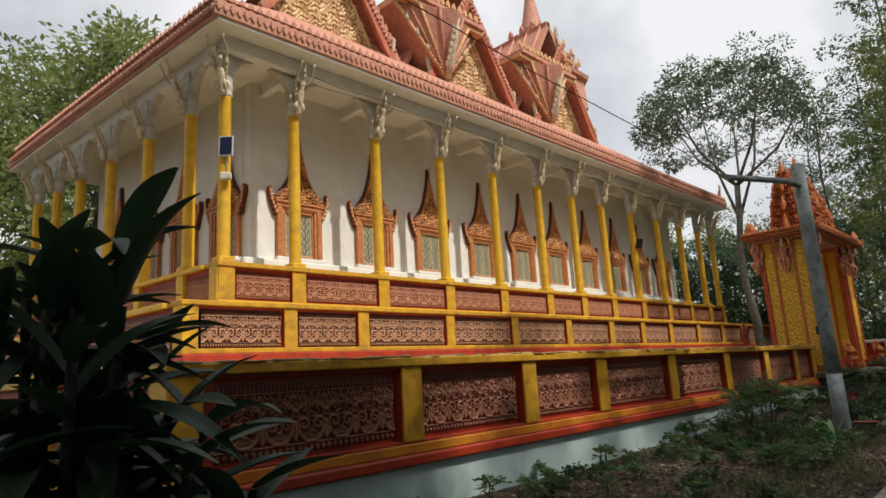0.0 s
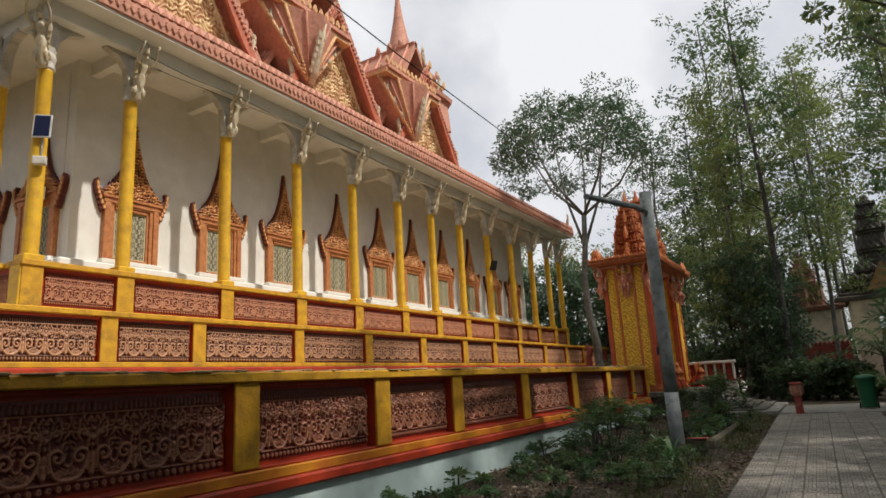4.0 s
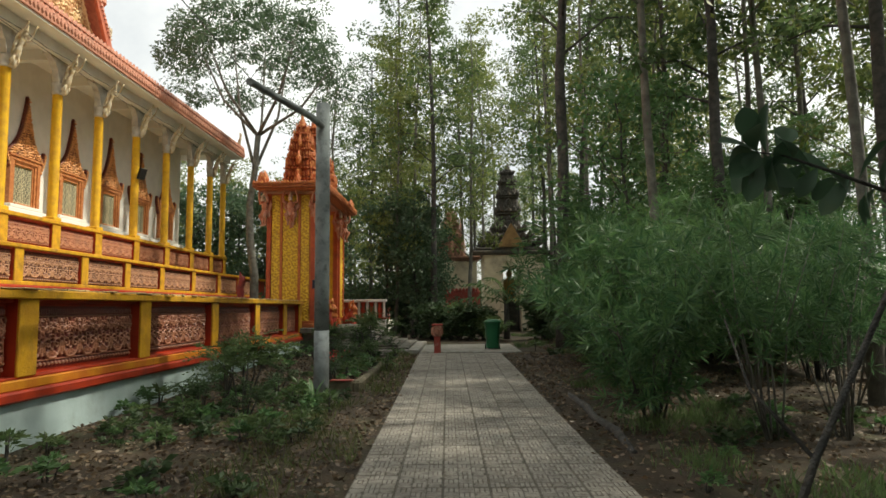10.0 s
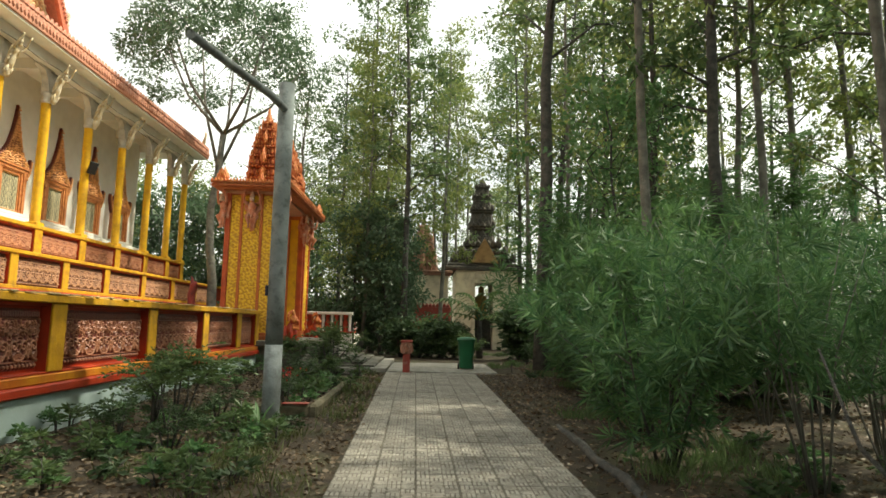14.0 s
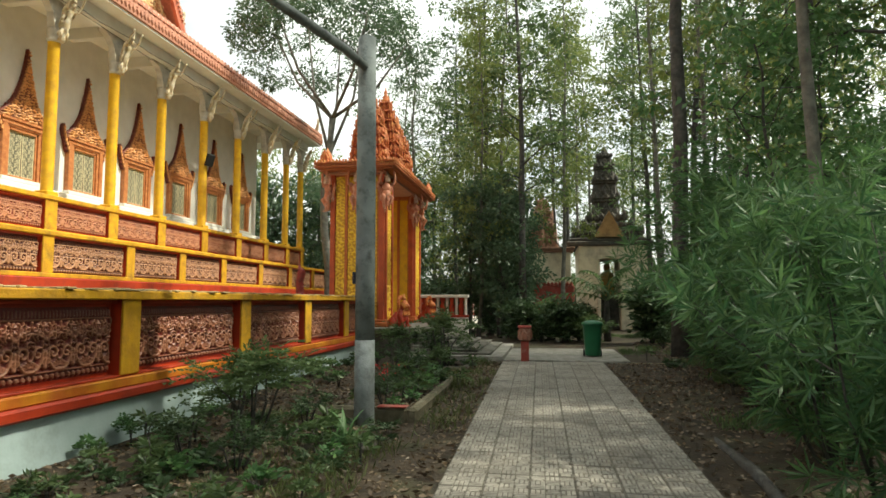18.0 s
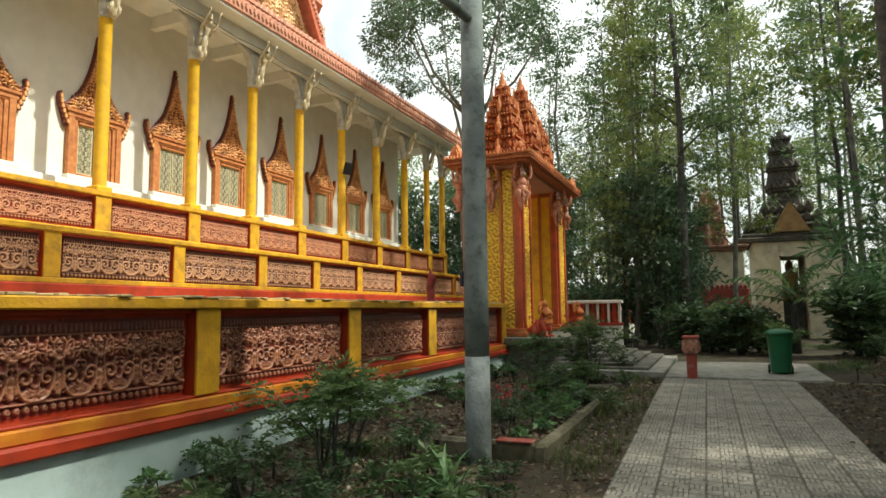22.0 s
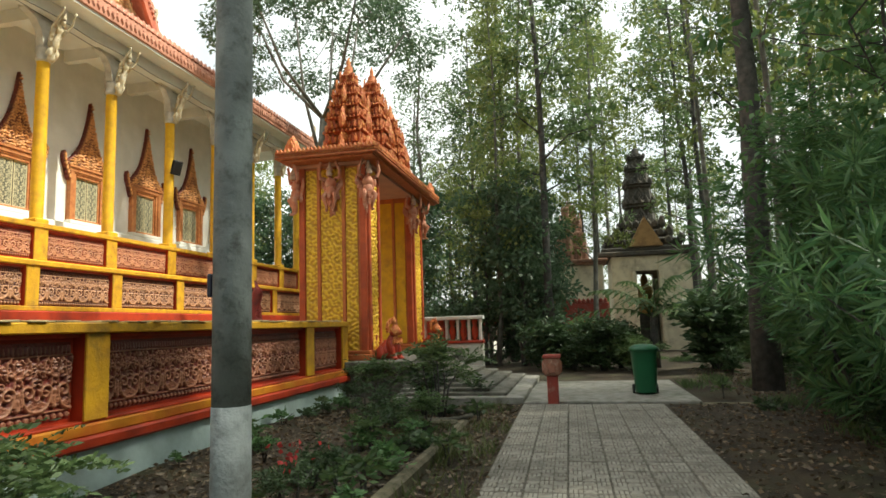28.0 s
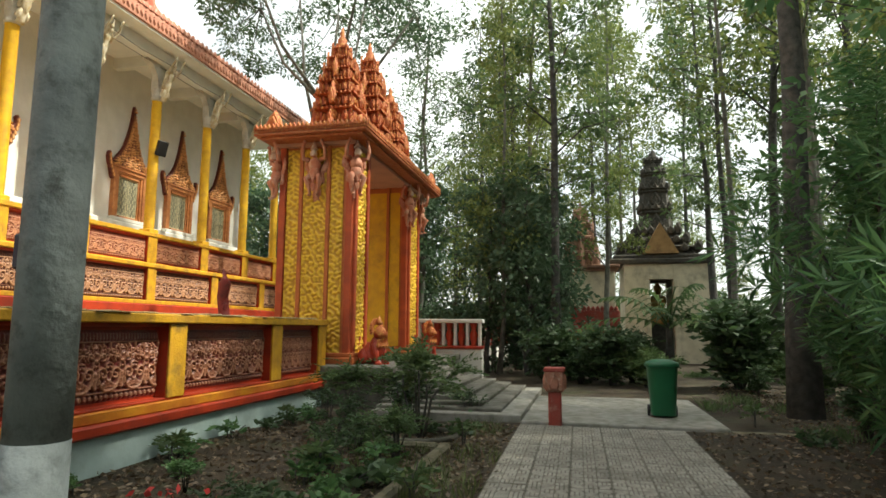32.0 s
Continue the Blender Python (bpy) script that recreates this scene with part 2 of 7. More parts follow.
M_LEAFD = leaf_mat("dark_leaf", (0.03, 0.065, 0.025), (0.075, 0.125, 0.05), 0.35)
M_LEAFB = leaf_mat("bush_leaf", (0.05, 0.135, 0.05), (0.145, 0.265, 0.09), 0.42)
M_LEAFK = leaf_mat("near_plant_leaf", (0.018, 0.042, 0.022), (0.05, 0.1, 0.048), 0.15)
M_LEAFG = leaf_mat("leathery_leaf", (0.03, 0.075, 0.04), (0.09, 0.16, 0.09), 0.22)
M_GRASS = leaf_mat("grass_blade", (0.05, 0.085, 0.022), (0.16, 0.18, 0.065), 0.3)
M_DRY = leaf_mat("fallen_leaf", (0.05, 0.034, 0.02), (0.23, 0.165, 0.10), 0.1)


# ---- building helpers ----
def box(bm, x0, x1, y0, y1, z0, z1, bev=0.0):
    """An axis-aligned block, with its edges chamfered where bev is given."""
    if bev <= 0:
        v = [bm.verts.new((x, y, z)) for x in (x0, x1) for y in (y0, y1) for z in (z0, z1)]
        for f in ((0, 1, 3, 2), (4, 6, 7, 5), (0, 4, 5, 1), (2, 3, 7, 6), (0, 2, 6, 4), (1, 5, 7, 3)):
            bm.faces.new([v[i] for i in f])
        return
    b = min(bev, (x1 - x0) / 3, (y1 - y0) / 3, (z1 - z0) / 3)
    t = bmesh.new()
    box(t, x0, x1, y0, y1, z0, z1)
    bmesh.ops.bevel(t, geom=t.edges[:], offset=b, segments=1, affect="EDGES")
    join(bm, t)


def join(bm, other, m=None):
    """Adds the faces of another bmesh, moved by m, and frees it."""
    if m is not None:
        other.transform(m)
    made = {v: bm.verts.new(v.co) for v in other.verts}
    for f in other.faces:
        nf = bm.faces.new([made[v] for v in f.verts])
        nf.smooth, nf.material_index = f.smooth, f.material_index
    other.free()


def lathe(bm, profile, at=(0, 0, 0), n=12, smooth=True, squash=(1, 1), power=None):
    """A solid turned round the z axis from (radius, z) pairs; power 4 and more squares its plan."""
    rings = []
    for r, z in profile:
        ring = []
        for i in range(n):
            a = 2 * math.pi * (i + 0.5) / n
            c, s = math.cos(a), math.sin(a)
            k = 1.0 if not power else (abs(c) ** power + abs(s) ** power) ** (-1 / power)
            ring.append(bm.verts.new((at[0] + r * c * k * squash[0], at[1] + r * s * k * squash[1], at[2] + z)))
        rings.append(ring)
    for a, b in zip(rings, rings[1:]):
        for i in range(n):
            bm.faces.new((a[i], a[(i + 1) % n], b[(i + 1) % n], b[i])).smooth = smooth
    bm.faces.new(rings[0][::-1])
    bm.faces.new(rings[-1])


def tube(bm, points, radii, n=6, smooth=True):
    """A round limb through points, with a radius at each, closed at both ends."""
    pts = [Vector(p) for p in points]
    rings, ref = [], Vector((0.31, 0.94, 0.12))
    for i, p in enumerate(pts):
        d = (pts[min(i + 1, len(pts) - 1)] - pts[max(i - 1, 0)]).normalized()
        u = d.cross(ref)
        if u.length < 0.1:
            u = d.cross(Vector((1, 0, 0)))
        u.normalize()
        w = d.cross(u)
        r = radii[i] if isinstance(radii, (list, tuple)) else radii
        rings.append([bm.verts.new(p + r * (math.cos(2 * math.pi * k / n) * u + math.sin(2 * math.pi * k / n) * w)) for k in range(n)])
    for a, b in zip(rings, rings[1:]):
        for k in range(n):
            bm.faces.new((a[k], a[(k + 1) % n], b[(k + 1) % n], b[k])).smooth = smooth
    bm.faces.new(rings[0][::-1])
    bm.faces.new(rings[-1])
    return rings[0]


def slab(bm, outline, x0, x1):
    """A plate cut to an outline of (y, z) points, between two x."""
    a = [bm.verts.new((x0, y, z)) for y, z in outline]
    b = [bm.verts.new((x1, y, z)) for y, z in outline]
    bm.faces.new(a[::-1])
    bm.faces.new(b)
    for i in range(len(a)):
        j = (i + 1) % len(a)
        bm.faces.new((a[i], a[j], b[j], b[i]))


def mesh(name, bm, material):
    bmesh.ops.recalc_face_normals(bm, faces=bm.faces[:])
    me = bpy.data.meshes.new(name)
    bm.to_mesh(me)
    bm.free()
    for m in material if isinstance(material, (list, tuple)) else (material,):
        me.materials.append(m)
    return me


def part(name, bm, material, parent=None, label="", m=None):
    """Links a bmesh, or a mesh that exists, as one object under its thing."""
    ob = new(name, bm if isinstance(bm, bpy.types.Mesh) else mesh(name, bm, material))
    if parent is not None:
        ob.parent = parent
    if m is not None:
        ob.matrix_basis = m
    return tagged(ob, label)


def thing(name, label, category, at=(0, 0, 0), group="", kind="", rz=0.0):
    ob = new(name)
    ob.empty_display_size = 0.1
    ob.matrix_basis = pose(*at, 0, 0, rz)
    return tagged(ob, label, category, group, kind)


def structure(name, bm, material, label, category, parent=None):
    ob = part(name, bm, material, parent)
    return tagged(ob, label, category, "", "structure")


def grid_mesh(name, xs, ys, zs, material, smooth=True):
    """A sheet over a grid of points (arrays of one shape)."""
    h, w = zs.shape
    co = np.stack([xs, ys, zs], -1).reshape(-1, 3)
    i = np.arange(h * w).reshape(h, w)
    f = np.stack([i[:-1, :-1], i[:-1, 1:], i[1:, 1:], i[1:, :-1]], -1).reshape(-1, 4)
    me = bpy.data.meshes.new(name)
    me.from_pydata(co.tolist(), [], f.tolist())
    me.polygons.foreach_set("use_smooth", [smooth] * len(me.polygons))
    me.materials.append(material)
    return me


def ground_z(x, y):
    """The lie of the land: nearly level, rising a little towards the gate and falling again beyond it."""
    k = min(1.0, max(0.0, (y - 7.0) / 11.0))
    j = min(1.0, max(0.0, (y - 24.0) / 12.0))
    return 0.15 * k * k * (3 - 2 * k) - 0.3 * j * j * (3 - 2 * j)


def path_x(y):
    """The left edge of the path, which is not quite in line with the temple."""
    return -0.88 - 0.011 * (y - 8.0)

# ---- ground ----
GX = np.concatenate([[-2200, -400, -90], np.linspace(-40, 40, 81), [90, 400, 2200]])
GY = np.concatenate([[-2200, -400, -60], np.linspace(-20, 60, 121), [100, 400, 2200]])
gx, gy = np.meshgrid(GX, GY)
gz = np.vectorize(ground_z)(gx, gy)
for r in range(gz.shape[0]):
    for c in range(gz.shape[1]):
        x, y = gx[r, c], gy[r, c]
        off = min(1.0, max(0.0, (abs(x - 0.08) - 1.0) / 0.8))
        gz[r, c] += -0.03 + off * 0.09 * noise.noise((x * 0.55, y * 0.55, 3.1)) if abs(x) < 60 else -0.03
ground = tagged(new("ground", grid_mesh("ground", gx, gy, gz, M_SOIL)), "bare brown soil strewn with dry leaves under trees", "ground", "", "structure")

# ---- the temple ----
X_LOW, X_MID, X_COL, X_WALL = -4.125, -8.63, -10.89, -12.4
Y_END = 31.9
LOW_PILLARS = [2.75, 5.02, 6.96, 8.64, 10.88, 13.26, 15.52, 17.6, 19.06]
MID_PILLARS = [4.75, 6.47, 8.02, 10.35, 12.57, 14.85, 17.05, 18.95, 20.89, 23.1, 25.32, 27.4, 29.55]
COLUMNS_Y = [6.45, 8.1, 10.48, 12.8, 15.1, 17.42, 19.45, 21.48, 23.76, 26.03, 28.25, 30.3, 31.9]
COLUMNS_X = [-12.35, -14.3, -16.35, -18.3, -20.0, -21.6]
WINDOWS_Y = [9.05, 11.42, 13.6, 15.93, 18.08, 20.1, 22.27, 24.5, 26.68, 28.85]
WINDOWS_X = [-13.35, -15.3, -17.2, -19.1]
SKEW = 0.083                      # the south front is not quite square to the long side
SHEAR = Matrix(((1, 0, 0, 0), (SKEW, 1, 0, -SKEW * X_COL), (0, 0, 1, 0), (0, 0, 0, 1)))

# floors out of sight; their pale colour is added as a light reflector
bm = bmesh.new()
box(bm, -26.0, X_LOW - 0.3, 2.75, 40, -0.3, 1.0)
structure("floor_terrace", bm, M_PALE, "unseen terrace floor behind the low wall, made pale to bounce light", "floor")
bm = bmesh.new()
box(bm, -24.0, X_MID - 0.3, 4.75, 36, 1.0, 2.3)
structure("floor_upper_terrace", bm, M_PALE, "unseen upper terrace floor, made pale to bounce light", "floor")
bm = bmesh.new()
box(bm, -22.2, X_COL - 0.3, 6.5, Y_END, 2.3, 3.62)
structure("floor_gallery", bm, M_PALE, "unseen gallery floor round the temple, made pale to bounce light", "floor")

# walls of the hall
bm = bmesh.new()
box(bm, X_WALL - 0.3, X_WALL, 7.76, 30.3, 3.62, 8.9)
structure("wall_east", bm, M_WHITE, "whitewashed temple wall with carved windows", "wall")
bm = bmesh.new()
box(bm, -20.9, X_WALL - 0.3, 7.76, 8.06, 3.62, 8.9)
bm.transform(SHEAR @ Matrix.Translation((0, SKEW * (X_COL - X_WALL), 0)))
structure("wall_south", bm, M_WHITE, "whitewashed end wall of the temple in shade", "wall")
bm = bmesh.new()
box(bm, -20.9, X_WALL - 0.3, 30.0, 30.3, 3.62, 8.9)
structure("wall_north", bm, M_WHITE, "whitewashed far end wall of the temple", "wall")
bm = bmesh.new()
box(bm, -21.2, -20.9, 7.76, 30.3, 3.62, 8.9)
structure("wall_west", bm, M_WHITE, "whitewashed back wall of the temple", "wall")
bm = bmesh.new()
box(bm, X_WALL, X_WALL + 0.22, 7.5, 30.5, 3.62, 4.12, 0.03)
t = bmesh.new()
box(t, -20.9, X_WALL, 7.5, 7.76, 3.62, 4.12, 0.03)
join(bm, t, SHEAR @ Matrix.Translation((0, SKEW * (X_COL - X_WALL), 0)))
structure("baseboard", bm, M_WHITE, "white painted ledge along the foot of the wall", "ledge")


# carved panels: vine scrolls, candelabra stems, petals and beads as real relief
def scroll_height(u, v, w, h, period, depth, beads=True):
    p = w / max(1, round(w / period))
    q = p / 2
    s = np.abs((u / p) % 1.0 - 0.5) * p                    # distance from the motif's axis of mirror
    lo, hi = (0.085, h - 0.115) if beads else (0.03, h - 0.03)
    k = hi - lo
    out = np.zeros_like(u)

    def stroke(points, r0, r1, top=1.0):
        """A rounded stem through points (shares of q and k), of radius r0 to r1."""
        nonlocal out
        pts = np.array(points)
        n = len(pts)
        for i in range(n):
            r = r0 + (r1 - r0) * i / max(1, n - 1)
            r *= 0.96
            d2 = ((s - pts[i, 0] * q) ** 2 + (v - lo - pts[i, 1] * k) ** 2) / (r * r)
            out = np.maximum(out, top * np.sqrt(np.clip(1 - d2, 0, 1)))

    def spiral(cx, cy, r, a0, turns, n=34):
        return [(cx + r / q * (1 - t) * math.cos(a0 + 2 * math.pi * turns * t), cy + r / k * (1 - t) * math.sin(a0 + 2 * math.pi * turns * t)) for t in np.linspace(0, 0.9, n)]

    def arc(x0, y0, x1, y1, x2, y2, n=16):
        return [((1 - t) ** 2 * x0 + 2 * t * (1 - t) * x1 + t * t * x2, (1 - t) ** 2 * y0 + 2 * t * (1 - t) * y1 + t * t * y2) for t in np.linspace(0, 1, n)]

    g = q / 0.165
    for y, r in ((0.1, 0.030), (0.24, 0.019), (0.38, 0.028), (0.52, 0.018), (0.64, 0.026), (0.78, 0.02), (0.9, 0.016)):
        stroke([(0, y)], r * g, r * g)
    stroke(arc(0, 0.05, 0, 0.5, 0, 0.95), 0.011 * g, 0.008 * g, 0.7)
    stroke(spiral(0.52, 0.36, 0.06 * g, 2.6, -1.35), 0.017 * g, 0.013 * g)
    stroke(arc(1.0, 0.02, 0.25, 0.0, 0.2, 0.42, 24), 0.02 * g, 0.015 * g)
    stroke(arc(1.0, 0.12, 0.72, 0.06, 0.55, 0.12), 0.010 * g, 0.012 * g, 0.8)
    stroke(spiral(0.86, 0.52, 0.034 * g, 0.6, 1.1, 22), 0.010 * g, 0.010 * g, 0.9)
    stroke(arc(0.98, 0.22, 0.74, 0.24, 0.9, 0.42), 0.012 * g, 0.009 * g, 0.85)
    stroke(spiral(0.42, 0.72, 0.042 * g, -1.2, 1.2, 26), 0.011 * g, 0.011 * g)
    stroke(arc(0.2, 0.5, 0.12, 0.7, 0.3, 0.86), 0.012 * g, 0.008 * g, 0.9)
    stroke(spiral(0.80, 0.86, 0.03 * g, 3.4, 1.1, 22), 0.010 * g, 0.010 * g, 0.9)
    for x0, y0, x2, y2 in ((0.6, 0.6, 0.58, 0.93), (0.7, 0.62, 0.95, 0.76), (0.98, 0.62, 1.0, 0.98), (0.3, 0.86, 0.14, 0.97), (0.36, 0.9, 0.44, 0.98), (0.08, 0.3, 0.2, 0.16)):
        stroke(arc(x0, y0, (x0 + x2) / 2 + 0.08, (y0 + y2) / 2, x2, y2, 10), 0.006 * g, 0.015 * g, 0.95)
    # an urn on the axis, and fan leaves between the scrolls
    stroke([(0, 0.14), (0, 0.2), (0, 0.26)], 0.034 * g, 0.026 * g, 0.9)
    stroke([(0.05, 0.34), (0, 0.34)], 0.03 * g, 0.03 * g, 0.8)
    for j in range(5):
        stroke(arc(0.98, 0.02, 0.96 - 0.08 * j, 0.2, 0.94 - 0.17 * j, 0.24 - 0.035 * j, 9), 0.006 * g, 0.011 * g, 0.8)
        stroke(arc(0.05, 0.62, 0.1 + 0.1 * j, 0.72, 0.12 + 0.17 * j, 0.95 - 0.05 * j, 9), 0.006 * g, 0.012 * g, 0.85)
    if beads:
        n = max(1, round(w / 0.062))
        c = ((u / w * n) % 1.0 - 0.5) * w / n
        rr = np.hypot(c, v - 0.04)
        out = np.where(v < lo - 0.012, np.sqrt(np.clip(1 - (rr / 0.026) ** 2, 0, 1)) * np.where(rr < 0.009, 0.6, 1), out)
        out = np.where(np.abs(v - lo + 0.006) < 0.008, 0.75, out)
        n = max(1, round(w / 0.04))
        c = np.abs((u / w * n) % 1.0 - 0.5) * 2
        f = (v - hi - 0.025) / 0.06
        out = np.where(v > hi + 0.004, np.where(np.abs(v - hi - 0.012) < 0.008, 0.75, np.clip(1.3 - 1.6 * c - 0.5 * f, 0, 0.6) * ((f > 0) & (f < 1))), out)
    return out * depth


def relief(name, w, h, period, depth, material, step, beads=True, seed=0):
    nx, ny = max(8, int(w / step)), max(6, int(h / step))
    u, v = np.meshgrid(np.linspace(0, w, nx), np.linspace(0, h, ny))
    z = scroll_height(u, v, w, h, period, depth, beads)
    rough = np.random.default_rng(seed).normal(0, depth * 0.06, z.shape)
    return grid_mesh(name, u, v, z + rough, material)


M_PANEL_LOW = relief_mat("carved_panel_paint", (0.14, 0.015, 0.009), (0.37, 0.165, 0.09), 0.010, 0.038, rough=0.42, amount=0.4)
# two paints, with lit tops and shadowed ground also put into their colours
M_PANEL_MID = relief_mat("carved_band_shaded_paint", (0.085, 0.010, 0.006), (0.55, 0.29, 0.155), 0.008, 0.034, rough=0.45, amount=0.35)
M_PANEL_TOP = relief_mat("carved_plinth_paint", (0.20, 0.021, 0.011), (0.52, 0.24, 0.12), 0.008, 0.034, amount=0.3)
EAST, SOUTH = (90, 0, 90), (90, 0, 0)
W_LOW, H_LOW, W_MID, H_MID, W_TOP, H_TOP = 1.95, 0.62, 1.95, 0.6, 1.95, 0.56
PANEL_LOW = relief("carved_panel", W_LOW, H_LOW, 0.33, 0.038, M_PANEL_LOW, 0.0075)
PANEL_MID = relief("carved_panel", W_MID, H_MID, 0.39, 0.034, M_PANEL_MID, 0.0095)
PANEL_TOP = relief("carved_panel", W_TOP, H_TOP, 0.39, 0.034, M_PANEL_TOP, 0.0105)


def parapet(name, label, x, pillars, z0, z1, panel, pw, ph, pil, coping, far, depth=0.1, flaky=False):
    """A low wall facing east: pillars, a carved panel in each bay, sills and a coping."""
    root = thing(name, label, "parapet", (0, 0, 0), "", "structure")
    bm = bmesh.new()
    box(bm, x - 0.42, x - depth, pillars[0], far, z0 - 0.25, z1)
    part("wall_core", bm, M_RED, root, "red painted recess of the panels")
    b2 = bmesh.new()
    box(b2, -0.03, 0.0, -pil / 2, pil / 2, z0, z1, 0.008)
    face = mesh("pillar", b2, M_COPY)
    b2 = bmesh.new()
    box(b2, -depth - 0.02, -0.03, -pil / 2 + 0.004, pil / 2 - 0.004, z0, z1)
    back = mesh("reveal", b2, M_RED)
    for y in pillars:
        part("reveal", back, None, part("pillar", face, None, root, "", pose(x, y, 0)), "red painted reveal")
    for a, b in zip(pillars, pillars[1:]):
        free = b - a - pil
        zc = z0 + (z1 - z0 - ph) / 2 - 0.015
        m = pose(x - depth + 0.004, a + pil / 2 + 0.07, zc, *EAST) @ Matrix.Diagonal(((free - 0.1) / pw, 1, 1, 1))
        part("carved_panel", panel, None, root, "", m)
        bm = bmesh.new()
        box(bm, x - depth, x - depth * 0.45, a + pil / 2, b - pil / 2, z1 - 0.035, z1, 0.006)
        part("moulding", bm, M_RED, root, "dark red moulding above the panel")
    bm = bmesh.new()
    box(bm, x - 0.5, x + 0.035, pillars[0] - pil / 2 - 0.03, far, z1, z1 + coping, 0.012)
    part("coping", bm, M_COPY, root, "aged yellow painted coping")
    if flaky:
        rnd, bm, y = random.Random(17), bmesh.new(), pillars[0] - pil / 2 - 0.02
        while y < far - 0.4:
            ln = rnd.uniform(0.05, 0.26)
            box(bm, x - 0.5, x + 0.03 + rnd.uniform(-0.03, 0.03), y, y + ln, z1 + coping, z1 + coping + rnd.uniform(0.006, 0.022), 0.005)
            y += ln + rnd.choice((0.003, 0.01, 0.05))
        tagged(part("flaking_render", bm, M_CAP, root, "cracked pale render blackened by mould"), kind="stuff")
    return root


low = parapet("terrace_wall", "low yellow and red terrace wall with carved panels", X_LOW, LOW_PILLARS, 0.64, 1.36, PANEL_LOW, W_LOW, H_LOW, 0.27, 0.09, 19.2, 0.14, True)
bm = bmesh.new()
box(bm, X_LOW - 0.4, X_LOW + 0.02, 2.6, 19.2, 0.525, 0.62, 0.012)
part("sill", bm, M_SILL, low, "aged orange-yellow painted sill")
bm = bmesh.new()
box(bm, X_LOW - 0.4, X_LOW - 0.02, 2.6, 19.2, 0.62, 0.645, 0.008)
part("red_strip", bm, M_RED, low, "thin red painted strip")
bm = bmesh.new()
box(bm, X_LOW - 0.4, X_LOW + 0.06, 2.58, 19.2, 0.42, 0.525, 0.02)
part("red_band", bm, M_RED, low, "red painted moulding")
bm = bmesh.new()
box(bm, X_LOW - 0.4, X_LOW - 0.02, 2.62, 19.2, -0.3, 0.42)
part("plinth", bm, M_BLUE, low, "pale blue painted plinth with damp stains")
mid = parapet("upper_terrace_wall", "second low wall with carved bands and yellow posts", X_MID, MID_PILLARS, 1.85, 2.5, PANEL_MID, W_MID, H_MID, 0.25, 0.08, 31.0, 0.1)
bm = bmesh.new()
box(bm, X_MID - 0.4, X_MID + 0.02, 4.62, 31.0, 1.77, 1.85, 0.01)
part("sill", bm, M_COPY, mid, "yellow painted sill")
bm = bmesh.new()
box(bm, X_MID - 0.4, X_MID + 0.08, 4.6, 31.0, 0.98, 1.77, 0.02)
part("red_band", bm, M_RED, mid, "red painted base")
top = parapet("gallery_plinth", "carved red plinth of the gallery with yellow edges", X_COL, COLUMNS_Y, 2.93, 3.6, PANEL_TOP, W_TOP, H_TOP, 0.34, 0.1, Y_END + 0.2, 0.1)
bm = bmesh.new()
box(bm, X_COL - 0.4, X_COL + 0.03, 6.25, Y_END + 0.2, 2.3, 2.93, 0.01)
part("sill", bm, M_YELLOW, top, "yellow painted base")

# south returns of the three tiers
for nm, x0, y, z0, z1, posts, pn, pw, ph, lab in (("terrace_wall_south", X_LOW, 2.62, 0.66, 1.36, [-4.3, -6.6, -8.9, -11.2, -13.5, -15.8, -18.1], PANEL_LOW, W_LOW, H_LOW, "terrace wall turning the corner"),
                                             ("upper_terrace_wall_south", X_MID, 4.62, 1.85, 2.5, [-8.76, -11.1, -13.4, -15.7, -18.0, -20.3], PANEL_MID, W_MID, H_MID, "second low wall turning the corner"),
                                             ("gallery_plinth_south", X_COL, 6.25, 2.93, 3.6, [-11.05, *COLUMNS_X], PANEL_TOP, W_TOP, H_TOP, "carved gallery plinth turning the corner")):
    shear = Matrix(((1, 0, 0, 0), (SKEW, 1, 0, -SKEW * x0), (0, 0, 1, 0), (0, 0, 0, 1)))
    root = thing(nm, "carved and painted " + lab, "parapet", (0, 0, 0), "", "structure")
    bm = bmesh.new()
    box(bm, posts[-1] - 2, x0 - 0.1, y + 0.1, y + 0.4, z0 - 0.7, z1)
    bm.transform(shear)
    part("wall_core", bm, M_RED, root)
    bm = bmesh.new()
    box(bm, posts[-1] - 2, x0 - 0.55, y - 0.03, y + 0.45, z1, z1 + 0.09, 0.012)
    bm.transform(shear)
    part("coping", bm, M_YELLOW, root)
    bm = bmesh.new()
    box(bm, posts[-1] - 2, x0 - 0.45, y - 0.02, y + 0.4, z0 - 0.5, z0, 0.012)
    bm.transform(shear)
    part("sill", bm, M_YELLOW, root)
    for x in posts:
        bm = bmesh.new()
        box(bm, x - 0.14, x + 0.14, y, y + 0.12, z0, z1, 0.008)
        bm.transform(shear)
        part("pillar", bm, M_YELLOW, root)
    for a, b in zip(posts, posts[1:]):
        part("carved_panel", pn, None, root, "", shear @ pose(b + 0.18, y + 0.096, z0 + 0.03, *SOUTH) @ Matrix.Diagonal(((a - b - 0.36) / pw, 1, 1, 1)))

# soffit, beam and roof
EAVE, Z_EAVE, SLOPE, X_RIDGE = 0.62, 8.6, 0.79, -16.5
EX, EY = X_COL + EAVE, COLUMNS_Y[0] - EAVE
EY2, EX2 = Y_END + EAVE, 2 * X_RIDGE - (X_COL + EAVE)
bm = bmesh.new()
box(bm, EX2, EX - 0.05, EY + 0.05, EY2 - 0.05, 8.5, 8.62)
